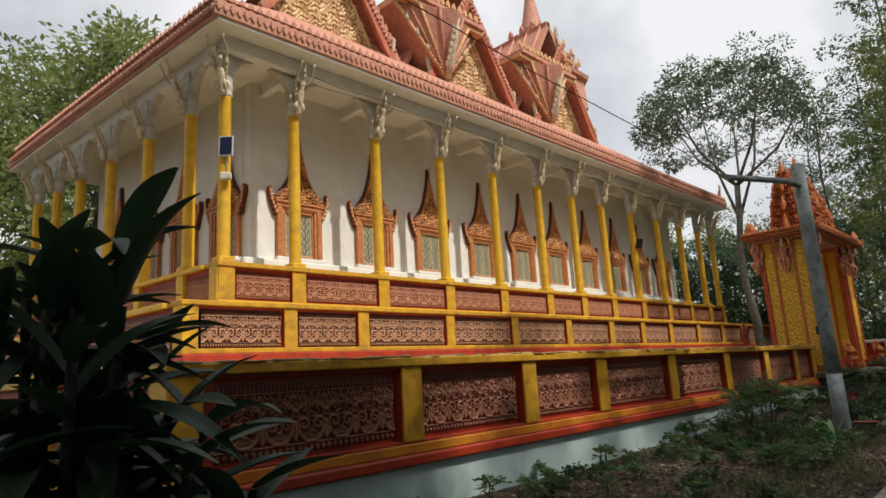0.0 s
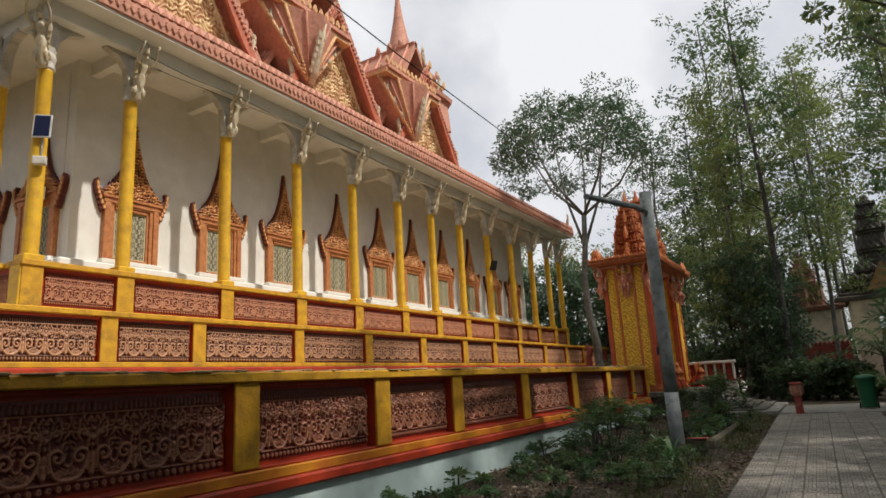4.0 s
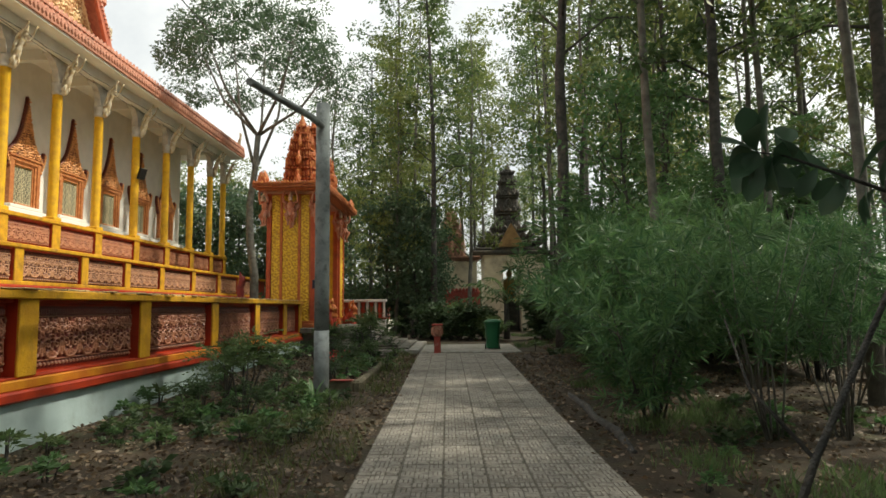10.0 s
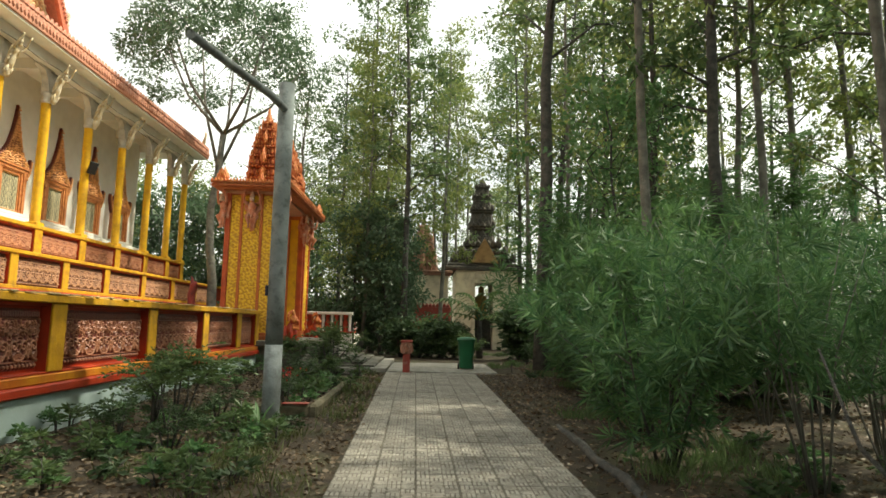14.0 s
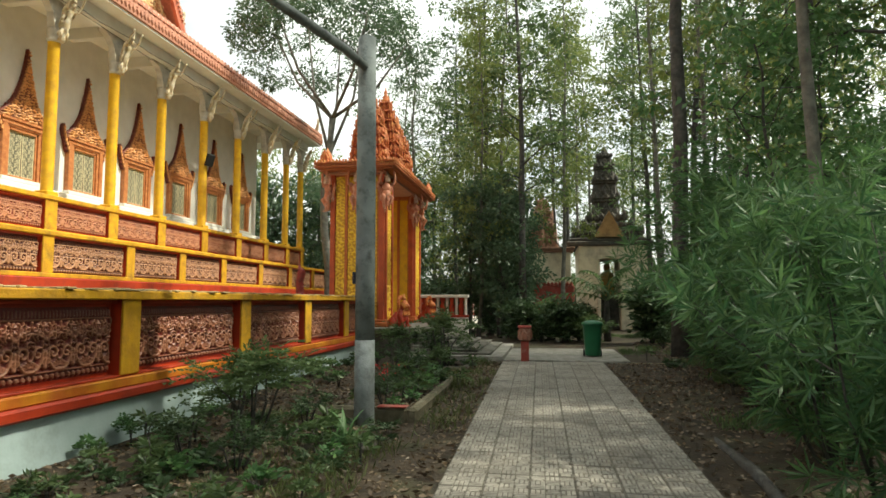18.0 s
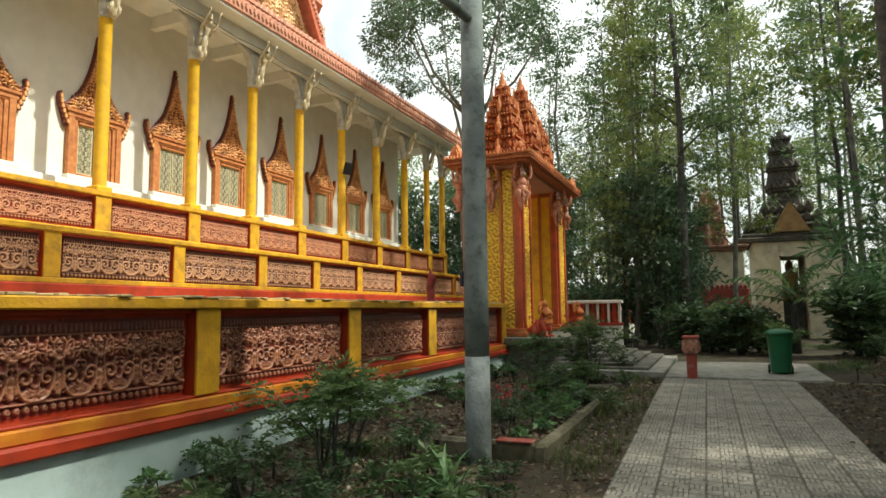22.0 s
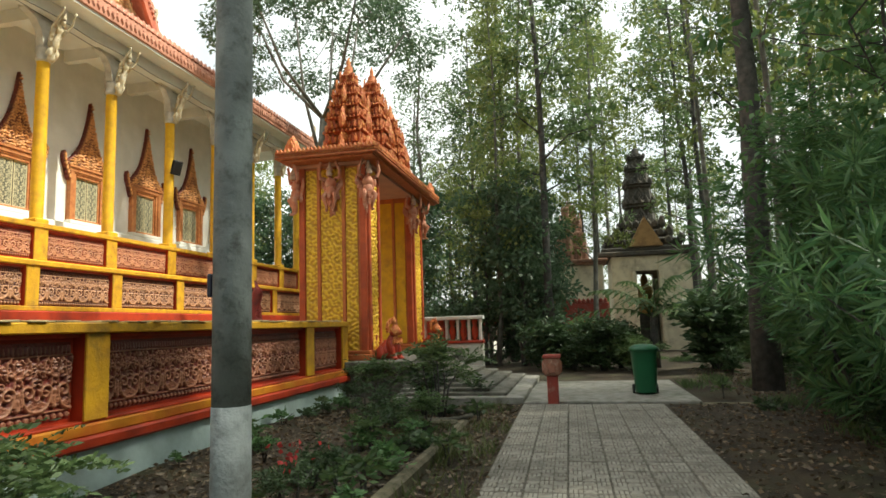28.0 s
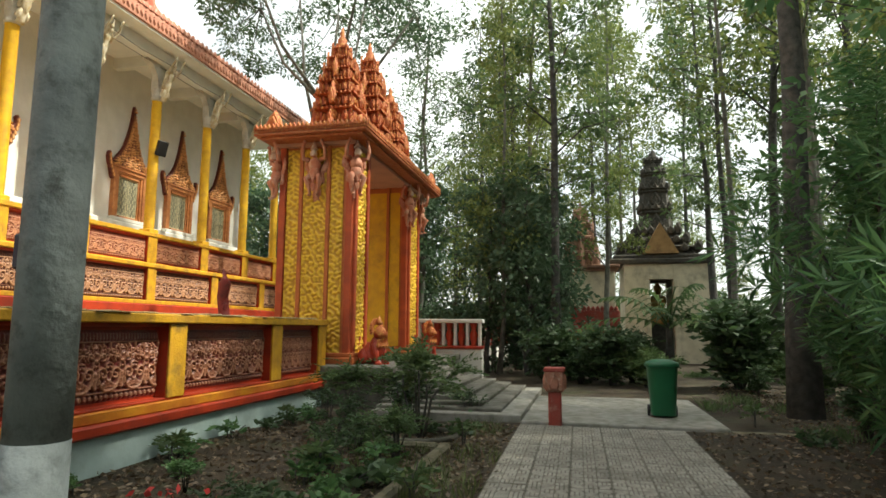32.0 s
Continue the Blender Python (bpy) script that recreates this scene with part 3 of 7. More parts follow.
for v in bm.verts:
    if v.co.y < 10:
        v.co = SHEAR @ v.co
structure("ceiling", bm, M_WHITE, "white plastered soffit under the eaves", "ceiling")
bm = bmesh.new()
box(bm, X_COL - 0.16, X_COL + 0.12, EY + 0.5, Y_END + 0.15, 8.18, 8.5, 0.02)
t = bmesh.new()
box(t, EX2 + 0.6, X_COL - 0.16, EY + 0.5, EY + 0.78, 8.18, 8.5, 0.02)
join(bm, t, SHEAR)
for y in COLUMNS_Y[1:-1]:
    box(bm, X_WALL, X_COL - 0.16, y - 0.09, y + 0.09, 8.2, 8.5)
structure("beam", bm, M_WHITE, "plastered eaves beam on the columns", "beam")


def roof_z(x):
    return Z_EAVE + 0.35 + SLOPE * (EX - x)


bm = bmesh.new()
zr = roof_z(X_RIDGE)
a, b, c, d = (EX, EY, roof_z(EX)), (EX, EY2, roof_z(EX)), (EX2, EY2, roof_z(EX)), (EX2, EY + SKEW * (EX2 - EX), roof_z(EX))
half = EX - X_RIDGE
r1, r2 = (X_RIDGE, EY + half, zr), (X_RIDGE, EY2 - half, zr)
v = [bm.verts.new(p) for p in (a, b, c, d, r1, r2)]
for f in ((0, 1, 5, 4), (2, 3, 4, 5), (3, 0, 4), (1, 2, 5), (0, 3, 2, 1)):
    bm.faces.new([v[i] for i in f])
structure("roof", bm, M_PINK, "salmon painted temple roof", "roof")
bm = bmesh.new()
v = [bm.verts.new(p) for p in ((-14.35, 9.4, 11.9), (-14.35, 28.4, 11.9), (-18.65, 28.4, 11.9), (-18.65, 9.4, 11.9), (-16.5, 10.8, 15.6), (-16.5, 27.0, 15.6))]
for f in ((0, 1, 5, 4), (2, 3, 4, 5), (3, 0, 4), (1, 2, 5), (0, 3, 2, 1)):
    bm.faces.new([v[i] for i in f])
structure("roof_upper", bm, M_PINK, "steep salmon upper roof between the gables", "roof")
bm = bmesh.new()
box(bm, EX - 0.14, EX, EY, EY2, 8.56, 8.9, 0.015)
t = bmesh.new()
box(t, EX2, EX - 0.14, EY, EY + 0.14, 8.56, 8.9, 0.015)
join(bm, t, SHEAR)
structure("trim_fascia", bm, M_PINK, "salmon painted fascia along the eaves", "fascia")

# ---- the path ----
TILE_SIZE, PATH_W, PATH_Y0, ROWS_ALL = 0.325, 1.95, -2.2, 62
bm = bmesh.new()
for i in range(ROWS_ALL):
    y0, y1 = PATH_Y0 + i * TILE_SIZE, PATH_Y0 + (i + 1) * TILE_SIZE
    vs = [bm.verts.new((path_x(yy) + o, yy, ground_z(0, yy) - 0.012)) for yy in (y0, y1) for o in (0, PATH_W)]
    bm.faces.new((vs[0], vs[1], vs[3], vs[2]))
structure("path", bm, M_GROOVE, "tiled garden path with dirt in the joints", "path")


# ---- temple: columns, windows, roof ornament ----
def blob(bm, at, r, n=8, m=5, rot=None):
    """A rounded lump with radii r, for carved figures."""
    t = bmesh.new()
    lathe(t, [(math.sin(math.pi * (i + 0.4) / (m + 0.8 - 1)) if 0 < i < m else 0.25, -math.cos(math.pi * i / m)) for i in range(m + 1)], n=n)
    mt = Matrix.Translation(at) @ (rot or Matrix.Identity(4)) @ Matrix.Diagonal((*r, 1))
    join(bm, t, mt)


def leaf_plate(bm, at, w, h, d, turn=0.0, tilt=0.0):
    """A pointed lotus-leaf plate standing on at, facing +x before it is turned."""
    t = bmesh.new()
    out = [(-0.34, 0), (0.34, 0), (0.5, 0.32), (0.34, 0.62), (0.12, 0.84), (0, 1), (-0.12, 0.84), (-0.34, 0.62), (-0.5, 0.32)]
    rim = [t.verts.new((0, y * w, z * h)) for y, z in out]
    mid = [t.verts.new((d, y * w * 0.62, 0.08 * h + z * h * 0.72)) for y, z in out]
    for i in range(len(out)):
        j = (i + 1) % len(out)
        t.faces.new((rim[i], rim[j], mid[j], mid[i]))
    t.faces.new(mid)
    t.faces.new(rim[::-1])
    join(bm, t, Matrix.Translation(at) @ pose(0, 0, 0, 0, tilt, turn))


def figure(s=1.0):
    """A slim winged bracket figure with raised arms; back at x = 0, feet at z = 0, a little over a metre high."""
    bm = bmesh.new()
    lathe(bm, [(0.05, -0.02), (0.085, 0.04), (0.06, 0.14), (0.075, 0.28), (0.095, 0.4), (0.07, 0.5), (0.05, 0.56), (0.075, 0.66), (0.085, 0.72), (0.04, 0.78), (0.03, 0.82)], (0.12, 0, 0), 8, True, (0.75, 1))
    blob(bm, (0.17, 0, 0.88), (0.05, 0.045, 0.065))
    lathe(bm, [(0.055, 0), (0.04, 0.05), (0.018, 0.12), (0.004, 0.22)], (0.16, 0, 0.93), 6)
    for k in (-1, 1):
        tube(bm, [(0.12, k * 0.08, 0.72), (0.16, k * 0.17, 0.76), (0.21, k * 0.19, 0.92), (0.25, k * 0.15, 1.1), (0.26, k * 0.17, 1.17)], [0.03, 0.028, 0.025, 0.02, 0.03], 5)
        for q in range(4):
            leaf_plate(bm, (0.03 + 0.02 * q, k * (0.06 + 0.025 * q), 0.30 + 0.1 * q), 0.1, 0.26, 0.03, k * 20, -k * 0)
        tube(bm, [(0.1, k * 0.05, 0.3), (0.14, k * 0.09, 0.15), (0.1, k * 0.07, 0.0)], [0.04, 0.035, 0.03], 5)
        leaf_plate(bm, (0.1, k * 0.11, 0.1), 0.1, 0.16, 0.03, k * 30, 10)
    leaf_plate(bm, (0.15, 0, 0.52), 0.09, 0.13, 0.03, 180, 180)
    leaf_plate(bm, (0.16, 0, 0.36), 0.1, 0.18, 0.03, 180, 180)
    tube(bm, [(0.0, 0, -0.05), (0.02, 0, 0.3), (0.04, 0, 0.75), (0.1, 0, 1.05)], [0.05, 0.06, 0.05, 0.02], 6)
    bm.transform(Matrix.Scale(s, 4))
    return bm


M_FIG = mat("aged_gilt_plaster", (0.60, 0.54, 0.42), 0.7, (0.48, 0.37, 0.2), 9.0, 0.3, stain=(0.2, 0.14, 0.08), stain_scale=5.0, amount=0.6)
bm = bmesh.new()
lathe(bm, [(0.128, 0), (0.134, 0.04), (0.13, 0.09), (0.13, 1.7), (0.126, 3.48), (0.135, 3.5)], n=18)
SHAFT = mesh("shaft", bm, M_YELLOW)
bm = bmesh.new()
lathe(bm, [(0.135, 3.5), (0.16, 3.53), (0.16, 3.57), (0.135, 3.62), (0.15, 3.68), (0.165, 3.77), (0.14, 3.84)], n=14)
box(bm, -0.14, 0.1, -0.11, 0.11, 3.78, 4.55, 0.02)
CAPITAL = mesh("capital", bm, M_GREYST)
bm = bmesh.new()
slab(bm, [(0.1, 3.72), (0.14, 3.9), (0.2, 4.16), (0.36, 4.36), (0.62, 4.46), (0.62, 4.52), (0.1, 4.52)], -0.11, 0.06)
BRACKET = mesh("bracket", bm, M_GREYST)
FIGURE = mesh("bracket_figure", figure(1.0), M_FIG)
bm = bmesh.new()
box(bm, -0.17, 0.17, -0.17, 0.17, -0.02, 0.1, 0.02)
BASE = mesh("base", bm, M_YELLOW)


def column(x, y, turns):
    """A gallery column; turns: the ways that its bracket figures face."""
    col = thing("column", "round yellow column with grey capital and winged bracket figure", "column", (x, y, 3.7), "gallery columns")
    part("base", BASE, None, col)
    part("shaft", SHAFT, None, col)
    part("capital", CAPITAL, None, col, "grey weathered plaster capital")
    for k in turns:
        for flip in (0, 180) if k != -45 else (45, 135):
            part("bracket", BRACKET, None, col, "grey curved plaster bracket", pose(0, 0, 0, 0, 0, k + flip))
        part("bracket_figure", FIGURE, None, col, "winged figure with raised arms in aged gilt plaster", pose(0, 0, 3.55, 0, 0, k) @ pose(0.07, 0, 0, 0, 16, 0))
    return col


corner = column(X_COL - 0.16, COLUMNS_Y[0], (-45,))
for y in COLUMNS_Y[1:]:
    column(X_COL - 0.16, y, (0,))
for x in COLUMNS_X:
    column(x, 6.42 + SKEW * (x - X_COL), (-90,))

# floodlight and solar lamp on two of the columns
lamp = thing("solar_lamp", "small solar panel and lamp strapped to a column", "lamp", (X_COL - 0.02, COLUMNS_Y[0] - 0.02, 6.07))
bm = bmesh.new()
box(bm, 0.03, 0.06, -0.145, 0.145, -0.22, 0.22, 0.004)
part("panel_frame", bm, mat("pale_frame", (0.6, 0.6, 0.6), 0.4, bump=0), lamp, "pale metal frame", pose(0, 0, 0, 0, -5, -45))
bm = bmesh.new()
box(bm, 0.062, 0.066, -0.122, 0.122, -0.197, 0.197)
part("solar_panel", bm, mat("solar_cells", (0.008, 0.012, 0.04), 0.2, (0.01, 0.015, 0.05), 30, 0.0), lamp, "dark blue solar cells", pose(0, 0, 0, 0, -5, -45))
bm = bmesh.new()
box(bm, 0.02, 0.12, -0.11, 0.11, -0.72, -0.57, 0.015)
part("lamp_head", bm, M_GREYST, lamp, "small pale lamp head", pose(0, 0, 0, 0, 0, -38))
bm = bmesh.new()
tube(bm, [(0.0, 0, -0.65), (0.02, 0, -0.1)], 0.018, 6)
part("bracket", bm, M_GREYST, lamp)
flood = thing("floodlight", "small black floodlight on a column", "lamp", (X_COL - 0.0, COLUMNS_Y[8], 5.95))
bm = bmesh.new()
box(bm, 0.06, 0.16, -0.14, 0.14, -0.2, 0.2, 0.015)
part("housing", bm, M_BLACK, flood, "black housing", pose(0, 0, 0, 0, 20, -20))
bm = bmesh.new()
box(bm, -0.03, 0.09, -0.03, 0.03, -0.03, 0.03, 0.005)
part("arm", bm, M_BLACK, flood)
bm = bmesh.new()
tube(bm, [(-10.95, 8.6, 8.12), (-10.6, 14.0, 8.1), (-10.95, 21.0, 8.12), (-10.95, 30.0, 8.1)], 0.008, 4)
for y0, y1 in zip(COLUMNS_Y[1:], COLUMNS_Y[2:]):
    tube(bm, [(-10.74, y0, 8.2), (-10.72, (y0 + y1) / 2, 8.13), (-10.74, y1, 8.2)], 0.009, 4)
tagged(part("cable", bm, M_BLACK, None), "black cable sagging along the eaves beam", "cable")

# windows
M_WREL = relief_mat("carved_gable_paint", (0.13, 0.018, 0.009), (0.78, 0.38, 0.14), 0.092, 0.14, 0, amount=0.3)
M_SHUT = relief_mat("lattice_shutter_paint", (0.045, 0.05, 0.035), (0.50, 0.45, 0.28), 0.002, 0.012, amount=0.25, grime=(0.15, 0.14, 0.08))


def ogee(z):
    """Half the width of the gable at a height: broad shoulders drawn in to a long point."""
    return np.interp(z, [1.38, 1.46, 1.55, 1.66, 1.80, 2.0, 2.25, 2.5, 2.8, 3.2], [0.70, 0.76, 0.66, 0.53, 0.405, 0.29, 0.20, 0.13, 0.065, 0.01])


def pediment():
    """An ogee gable with horned corners, its face thick with carved foliage."""
    bm = bmesh.new()
    zs = np.linspace(1.38, 3.2, 30)
    half = ogee(zs)
    slab(bm, [*zip(half, zs), *[(-h, z) for h, z in zip(half[::-1], zs[::-1])]], 0, 0.085)
    for k in (-1, 1):
        slab(bm, [(k * y, z) for y, z in ((0.62, 1.04), (0.67, 1.0), (0.72, 1.1), (0.77, 1.28), (0.845, 1.44), (0.87, 1.58), (0.845, 1.70), (0.80, 1.735), (0.765, 1.69), (0.785, 1.62), (0.765, 1.54), (0.69, 1.47), (0.64, 1.36))], -0.01, 0.09)
        tube(bm, [(0.09, k * 0.655, 1.04), (0.1, k * 0.715, 1.24), (0.1, k * 0.80, 1.44), (0.1, k * 0.83, 1.58), (0.095, k * 0.805, 1.69), (0.09, k * 0.775, 1.67)], [0.012, 0.016, 0.018, 0.018, 0.014, 0.008], 6)
        for i in range(6):
            a = i / 5
            leaf_plate(bm, (0.085, k * (0.655 + 0.16 * math.sin(a * 1.5)), 1.06 + 0.5 * a), 0.09, 0.14, 0.05, 0, 0)
            leaf_plate(bm, (0.05, k * (0.72 + 0.13 * math.sin(a * 1.5)), 1.06 + 0.52 * a), 0.06, 0.11, 0.04, 0, 0)
        for i in range(16):
            z = 1.66 + 0.085 * i
            leaf_plate(bm, (0.03, k * float(ogee(z)), z - 0.03), 0.065, 0.1, 0.04, 0, 0)
    n, m = 150, 72
    v, u = np.meshgrid(np.linspace(1.39, 3.17, n), np.linspace(-1, 1, m), indexing="ij")
    y = u * ogee(v)
    c = np.sin(v * 40 + 3.0 * np.sin(np.abs(y) * 30)) * np.cos(np.abs(y) * 44 - 2.7 * np.cos(v * 24))
    c = c + 0.4 * np.sin(v * 86 + 4 * np.sin(np.abs(y) * 52))
    x = 0.088 + 0.07 * np.clip(0.3 + 1.2 * c, 0, 1) * np.clip((1 - np.abs(u)) * 9, 0, 1)
    idx = [[bm.verts.new((x[i, j], y[i, j], v[i, j])) for j in range(m)] for i in range(n)]
    for i in range(n - 1):
        for j in range(m - 1):
            bm.faces.new((idx[i][j], idx[i][j + 1], idx[i + 1][j + 1], idx[i + 1][j])).smooth = True
    return mesh("pediment", bm, M_WREL)


PEDIMENT = pediment()
bm = bmesh.new()
for k in (-1, 1):
    for a, b, dpt in ((0.5, 0.63, 0.12), (0.42, 0.5, 0.09), (0.37, 0.42, 0.05)):
        y0, y1 = sorted((k * a, k * b))
        box(bm, -0.02, dpt, y0, y1, 0.0, 1.3, 0.006)
for z0, z1, dpt, w in ((1.34, 1.40, 0.16, 0.70), (1.24, 1.34, 0.125, 0.665), (1.2, 1.24, 0.10, 0.645), (0.0, 0.06, 0.11, 0.37), (1.13, 1.2, 0.075, 0.37)):
    box(bm, -0.02, dpt, -w, w, z0, z1, 0.006)
WFRAME = mesh("frame", bm, M_WOOD)
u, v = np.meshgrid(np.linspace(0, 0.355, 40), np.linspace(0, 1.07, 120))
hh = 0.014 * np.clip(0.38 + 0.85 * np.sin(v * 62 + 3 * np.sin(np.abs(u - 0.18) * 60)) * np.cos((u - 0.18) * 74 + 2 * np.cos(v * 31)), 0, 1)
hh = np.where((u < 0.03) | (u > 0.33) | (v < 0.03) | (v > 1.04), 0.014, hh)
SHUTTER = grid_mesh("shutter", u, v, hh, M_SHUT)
bm = bmesh.new()
box(bm, -0.01, 0.008, -0.4, 0.4, 0.04, 1.3)
WREVEAL = mesh("reveal", bm, M_DKWOOD)
bm = bmesh.new()
box(bm, 0.0, 0.2, -0.68, 0.68, -0.1, 0.0, 0.012)
WSILL = mesh("sill", bm, M_WHITE)


def window(m):
    w = thing("window", "carved brown window with pointed gable and gilt lattice shutters", "window", group="temple windows")
    w.matrix_basis = m
    part("frame", WFRAME, None, w)
    part("pediment", PEDIMENT, None, w, "ogee gable carved with leaves")
    for y in (-0.37, 0.01):
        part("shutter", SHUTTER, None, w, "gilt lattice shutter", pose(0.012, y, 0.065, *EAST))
    part("reveal", WREVEAL, None, w, "dark brown window reveal")
    part("sill", WSILL, None, w, "white sill")


for y in WINDOWS_Y:
    window(pose(X_WALL, y, 4.22))
for x in WINDOWS_X:
    window(pose(x, 7.76 + SKEW * (x - X_WALL) - 0.002, 4.22, 0, 0, -90 + math.degrees(SKEW)))
sign = thing("notice", "white painted notice board over a window", "sign", (-13.2, 7.52, 5.55))
bm = bmesh.new()
box(bm, -0.3, 0.3, -0.03, 0.0, -0.13, 0.13, 0.005)
part("board", bm, M_WHITE, sign)

# lotus crest along the eaves
crest = thing("eaves_crest", "salmon lotus crest standing along the eaves", "roof crest")
bm = bmesh.new()
leaf_plate(bm, (0, 0, 0), 0.2, 0.27, 0.05)
leaf_plate(bm, (0, 0, 0), 0.2, 0.27, 0.03, 180)
BUD = mesh("bud", bm, M_PINK)
n = int((EY2 - EY) / 0.205)
for i in range(n + 1):
    part("bud", BUD, None, crest, "", pose(EX - 0.07, EY + i * (EY2 - EY) / n, 8.88))
for i in range(1, 58):
    part("bud", BUD, None, crest, "", pose(EX - 0.07 - i * 0.205, EY + 0.07 - SKEW * i * 0.205, 8.88, 0, 0, -90))
bm = bmesh.new()
n = int((EY2 - EY) / 0.15)
for i in range(n):
    y = EY + (i + 0.5) * (EY2 - EY) / n
    leaf_plate(bm, (EX - 0.004, y, 8.80), 0.155, 0.2, 0.045, 180, 180)
    if i % 2 == 0:
        leaf_plate(bm, (EX, y, 8.78), 0.13, 0.1, 0.035)
for i in range(80):
    leaf_plate(bm, (EX - 0.1 - i * 0.15, EY - SKEW * i * 0.15, 8.80), 0.155, 0.2, 0.045, 90, 180)
tagged(part("petal", bm, M_PINK, crest, "hanging lotus petals"), kind="stuff")

# dormer gables
M_GOLD = relief_mat("gilt_gable_relief", (0.40, 0.18, 0.06), (0.86, 0.66, 0.33), 0.01, 0.07, 0, amount=0.2, grime=(0.3, 0.2, 0.1))


def naga(h=1.0):
    """A curling finial shaped like a flame."""
    bm = bmesh.new()
    tube(bm, [(0, 0, 0), (0, 0.12, 0.25 * h), (0, 0.02, 0.5 * h), (0, -0.08, 0.7 * h), (0, 0.04, h)], [0.11, 0.1, 0.075, 0.045, 0.01], 6)
    for i in range(5):
        leaf_plate(bm, (0.03, 0.1 - 0.03 * i, 0.1 * h + 0.15 * i * h), 0.16, 0.24, 0.05, 0, 0)
    return mesh("finial", bm, M_FIG)


FINIAL, FINIAL2 = naga(0.95), naga(1.6)
GX0, GZ0, GH, GW = -14.3, 12.15, 3.4, 2.1
u, v = np.meshgrid(np.linspace(-1, 1, 150), np.linspace(0, 0.97, 130))
yy, zz = u * (1 - v) * GW, v * GH
hh = 0.06 * np.clip(0.45 + 0.95 * np.sin(zz * 19 + 3.0 * np.sin(np.abs(yy) * 13)) * np.cos(np.abs(yy) * 21 - 2.4 * np.cos(zz * 11)), 0, 1)
hh = np.where(np.abs(np.abs(u) - 0.9) < 0.03, 0.07, hh)
hh = np.where((np.abs(yy) < 0.22) & (zz > 1.2) & (zz < 1.75), 0.08, hh)
GABLE_RELIEF = grid_mesh("relief", hh, yy, zz - 0.05, M_GOLD)
OVER = 0.6


M_TGILT = mat("faded_gilt_paint", (0.70, 0.43, 0.20), 0.6, (0.56, 0.29, 0.14), 9.0, 0.3, stain=(0.25, 0.12, 0.06), stain_scale=4.0, amount=0.5)


def rake(k, o, x0, x1):
    """A bargeboard along one slope of the gable, moved out by o."""
    up, side = 1.9 * o, 1.05 * o
    bm = bmesh.new()
    slab(bm, [(k * (GW + 0.4 + side), -0.5), (k * (GW + 0.1 + side), 0.25), (k * (GW * 0.5 + side * 0.5), GH * 0.5 + 0.1 + up * 0.5), (0, GH + 0.3 + up), (0, GH - 0.2 + up), (k * (GW * 0.5 + side * 0.5), GH * 0.5 - 0.22 + up * 0.5), (k * (GW - 0.1 + side), -0.2), (k * (GW + 0.22 + side), -0.62)], x0, x1)
    return bm


def dormer(y):
    g = thing("dormer_gable", "gilt carved dormer gable with red bargeboards and finials", "gable", (GX0, y, GZ0), "roof gables")
    bm = bmesh.new()
    slab(bm, [(-GW, -0.9), (GW, -0.9), (GW, 0), (0, GH), (-GW, 0)], -0.3, 0.0)
    part("gable_wall", bm, M_GOLD, g)
    part("relief", GABLE_RELIEF, None, g, "pale gilt foliage relief", pose(0.004, 0, 0))
    for k in (-1, 1):
        for i in range(1 if k < 0 else 2):
            o, x1 = 0.3 * i, OVER - 0.13 * i
            up, side = 1.9 * o, 1.05 * o
            part("bargeboard", rake(k, o, x1 - 0.125, x1), M_REDTRIM if i == 0 else M_PINK, g, "red bargeboard" if i % 2 == 0 else "salmon bargeboard of a rear tier")
            bm = bmesh.new()
            for q in range(26):
                a = (q + 0.5) / 26
                blob(bm, (x1 + 0.03, k * (GW + 0.2 + side) * (1 - a), -0.12 + (GH + 0.14 + up) * a), (0.05, 0.06, 0.06), 6, 4)
            tagged(part("beading", bm, M_PINK, g, "row of salmon beads"), kind="stuff")
            bm = bmesh.new()
            for q in range(15):
                a = (q + 0.5) / 15
                leaf_plate(bm, (x1 - 0.1, k * (GW + 0.12 + side) * (1 - a), 0.2 + (GH - 0.03 + up) * a), 0.2, 0.32, 0.05, 0, 0)
            tagged(part("crest", bm, M_PINK, g, "row of salmon flame leaves"), kind="stuff")
            if i == 0:
                part("finial", FINIAL, None, g, "flame-shaped finial", pose(x1 - 0.1, k * (GW + 0.36 + side), -0.5) @ Matrix.Diagonal((1, -k, 1.0 + 0.12 * i, 1)))
        bm = bmesh.new()
        w, h = GW + 1.3, GH + 1.9
        a0, a1, b0, b1 = (0.05, k * w, -0.35), (0.05, 0, h), (-4.6, k * w, -0.35), (-4.6, 0, h)
        vs = [bm.verts.new(p) for p in (a0, a1, b1, b0)] + [bm.verts.new((p[0], p[1] - k * 0.18, p[2] - 0.05)) for p in (a0, a1, b1, b0)]
        for f in ((0, 1, 2, 3), (7, 6, 5, 4), (0, 3, 7, 4), (1, 5, 6, 2), (0, 4, 5, 1), (3, 2, 6, 7)):
            bm.faces.new([vs[i] for i in f])
        part("roof_slope", bm, M_PINK, g, "salmon painted roof slope")
        for i in range(4):
            bm = bmesh.new()
            f0 = -0.3 - i * 0.8
            tube(bm, [(f0, k * w, -0.3), (f0, k * 0.02, h + 0.04)], 0.06, 6)
            part("rib", bm, M_PINK, g, "salmon roof rib")
    part("finial", FINIAL2, None, g, "tall flame-shaped finial", pose(OVER - 0.2, 0, GH + 0.1))
    return g


for y in (11.3, 17.85, 24.2):
    dormer(y)


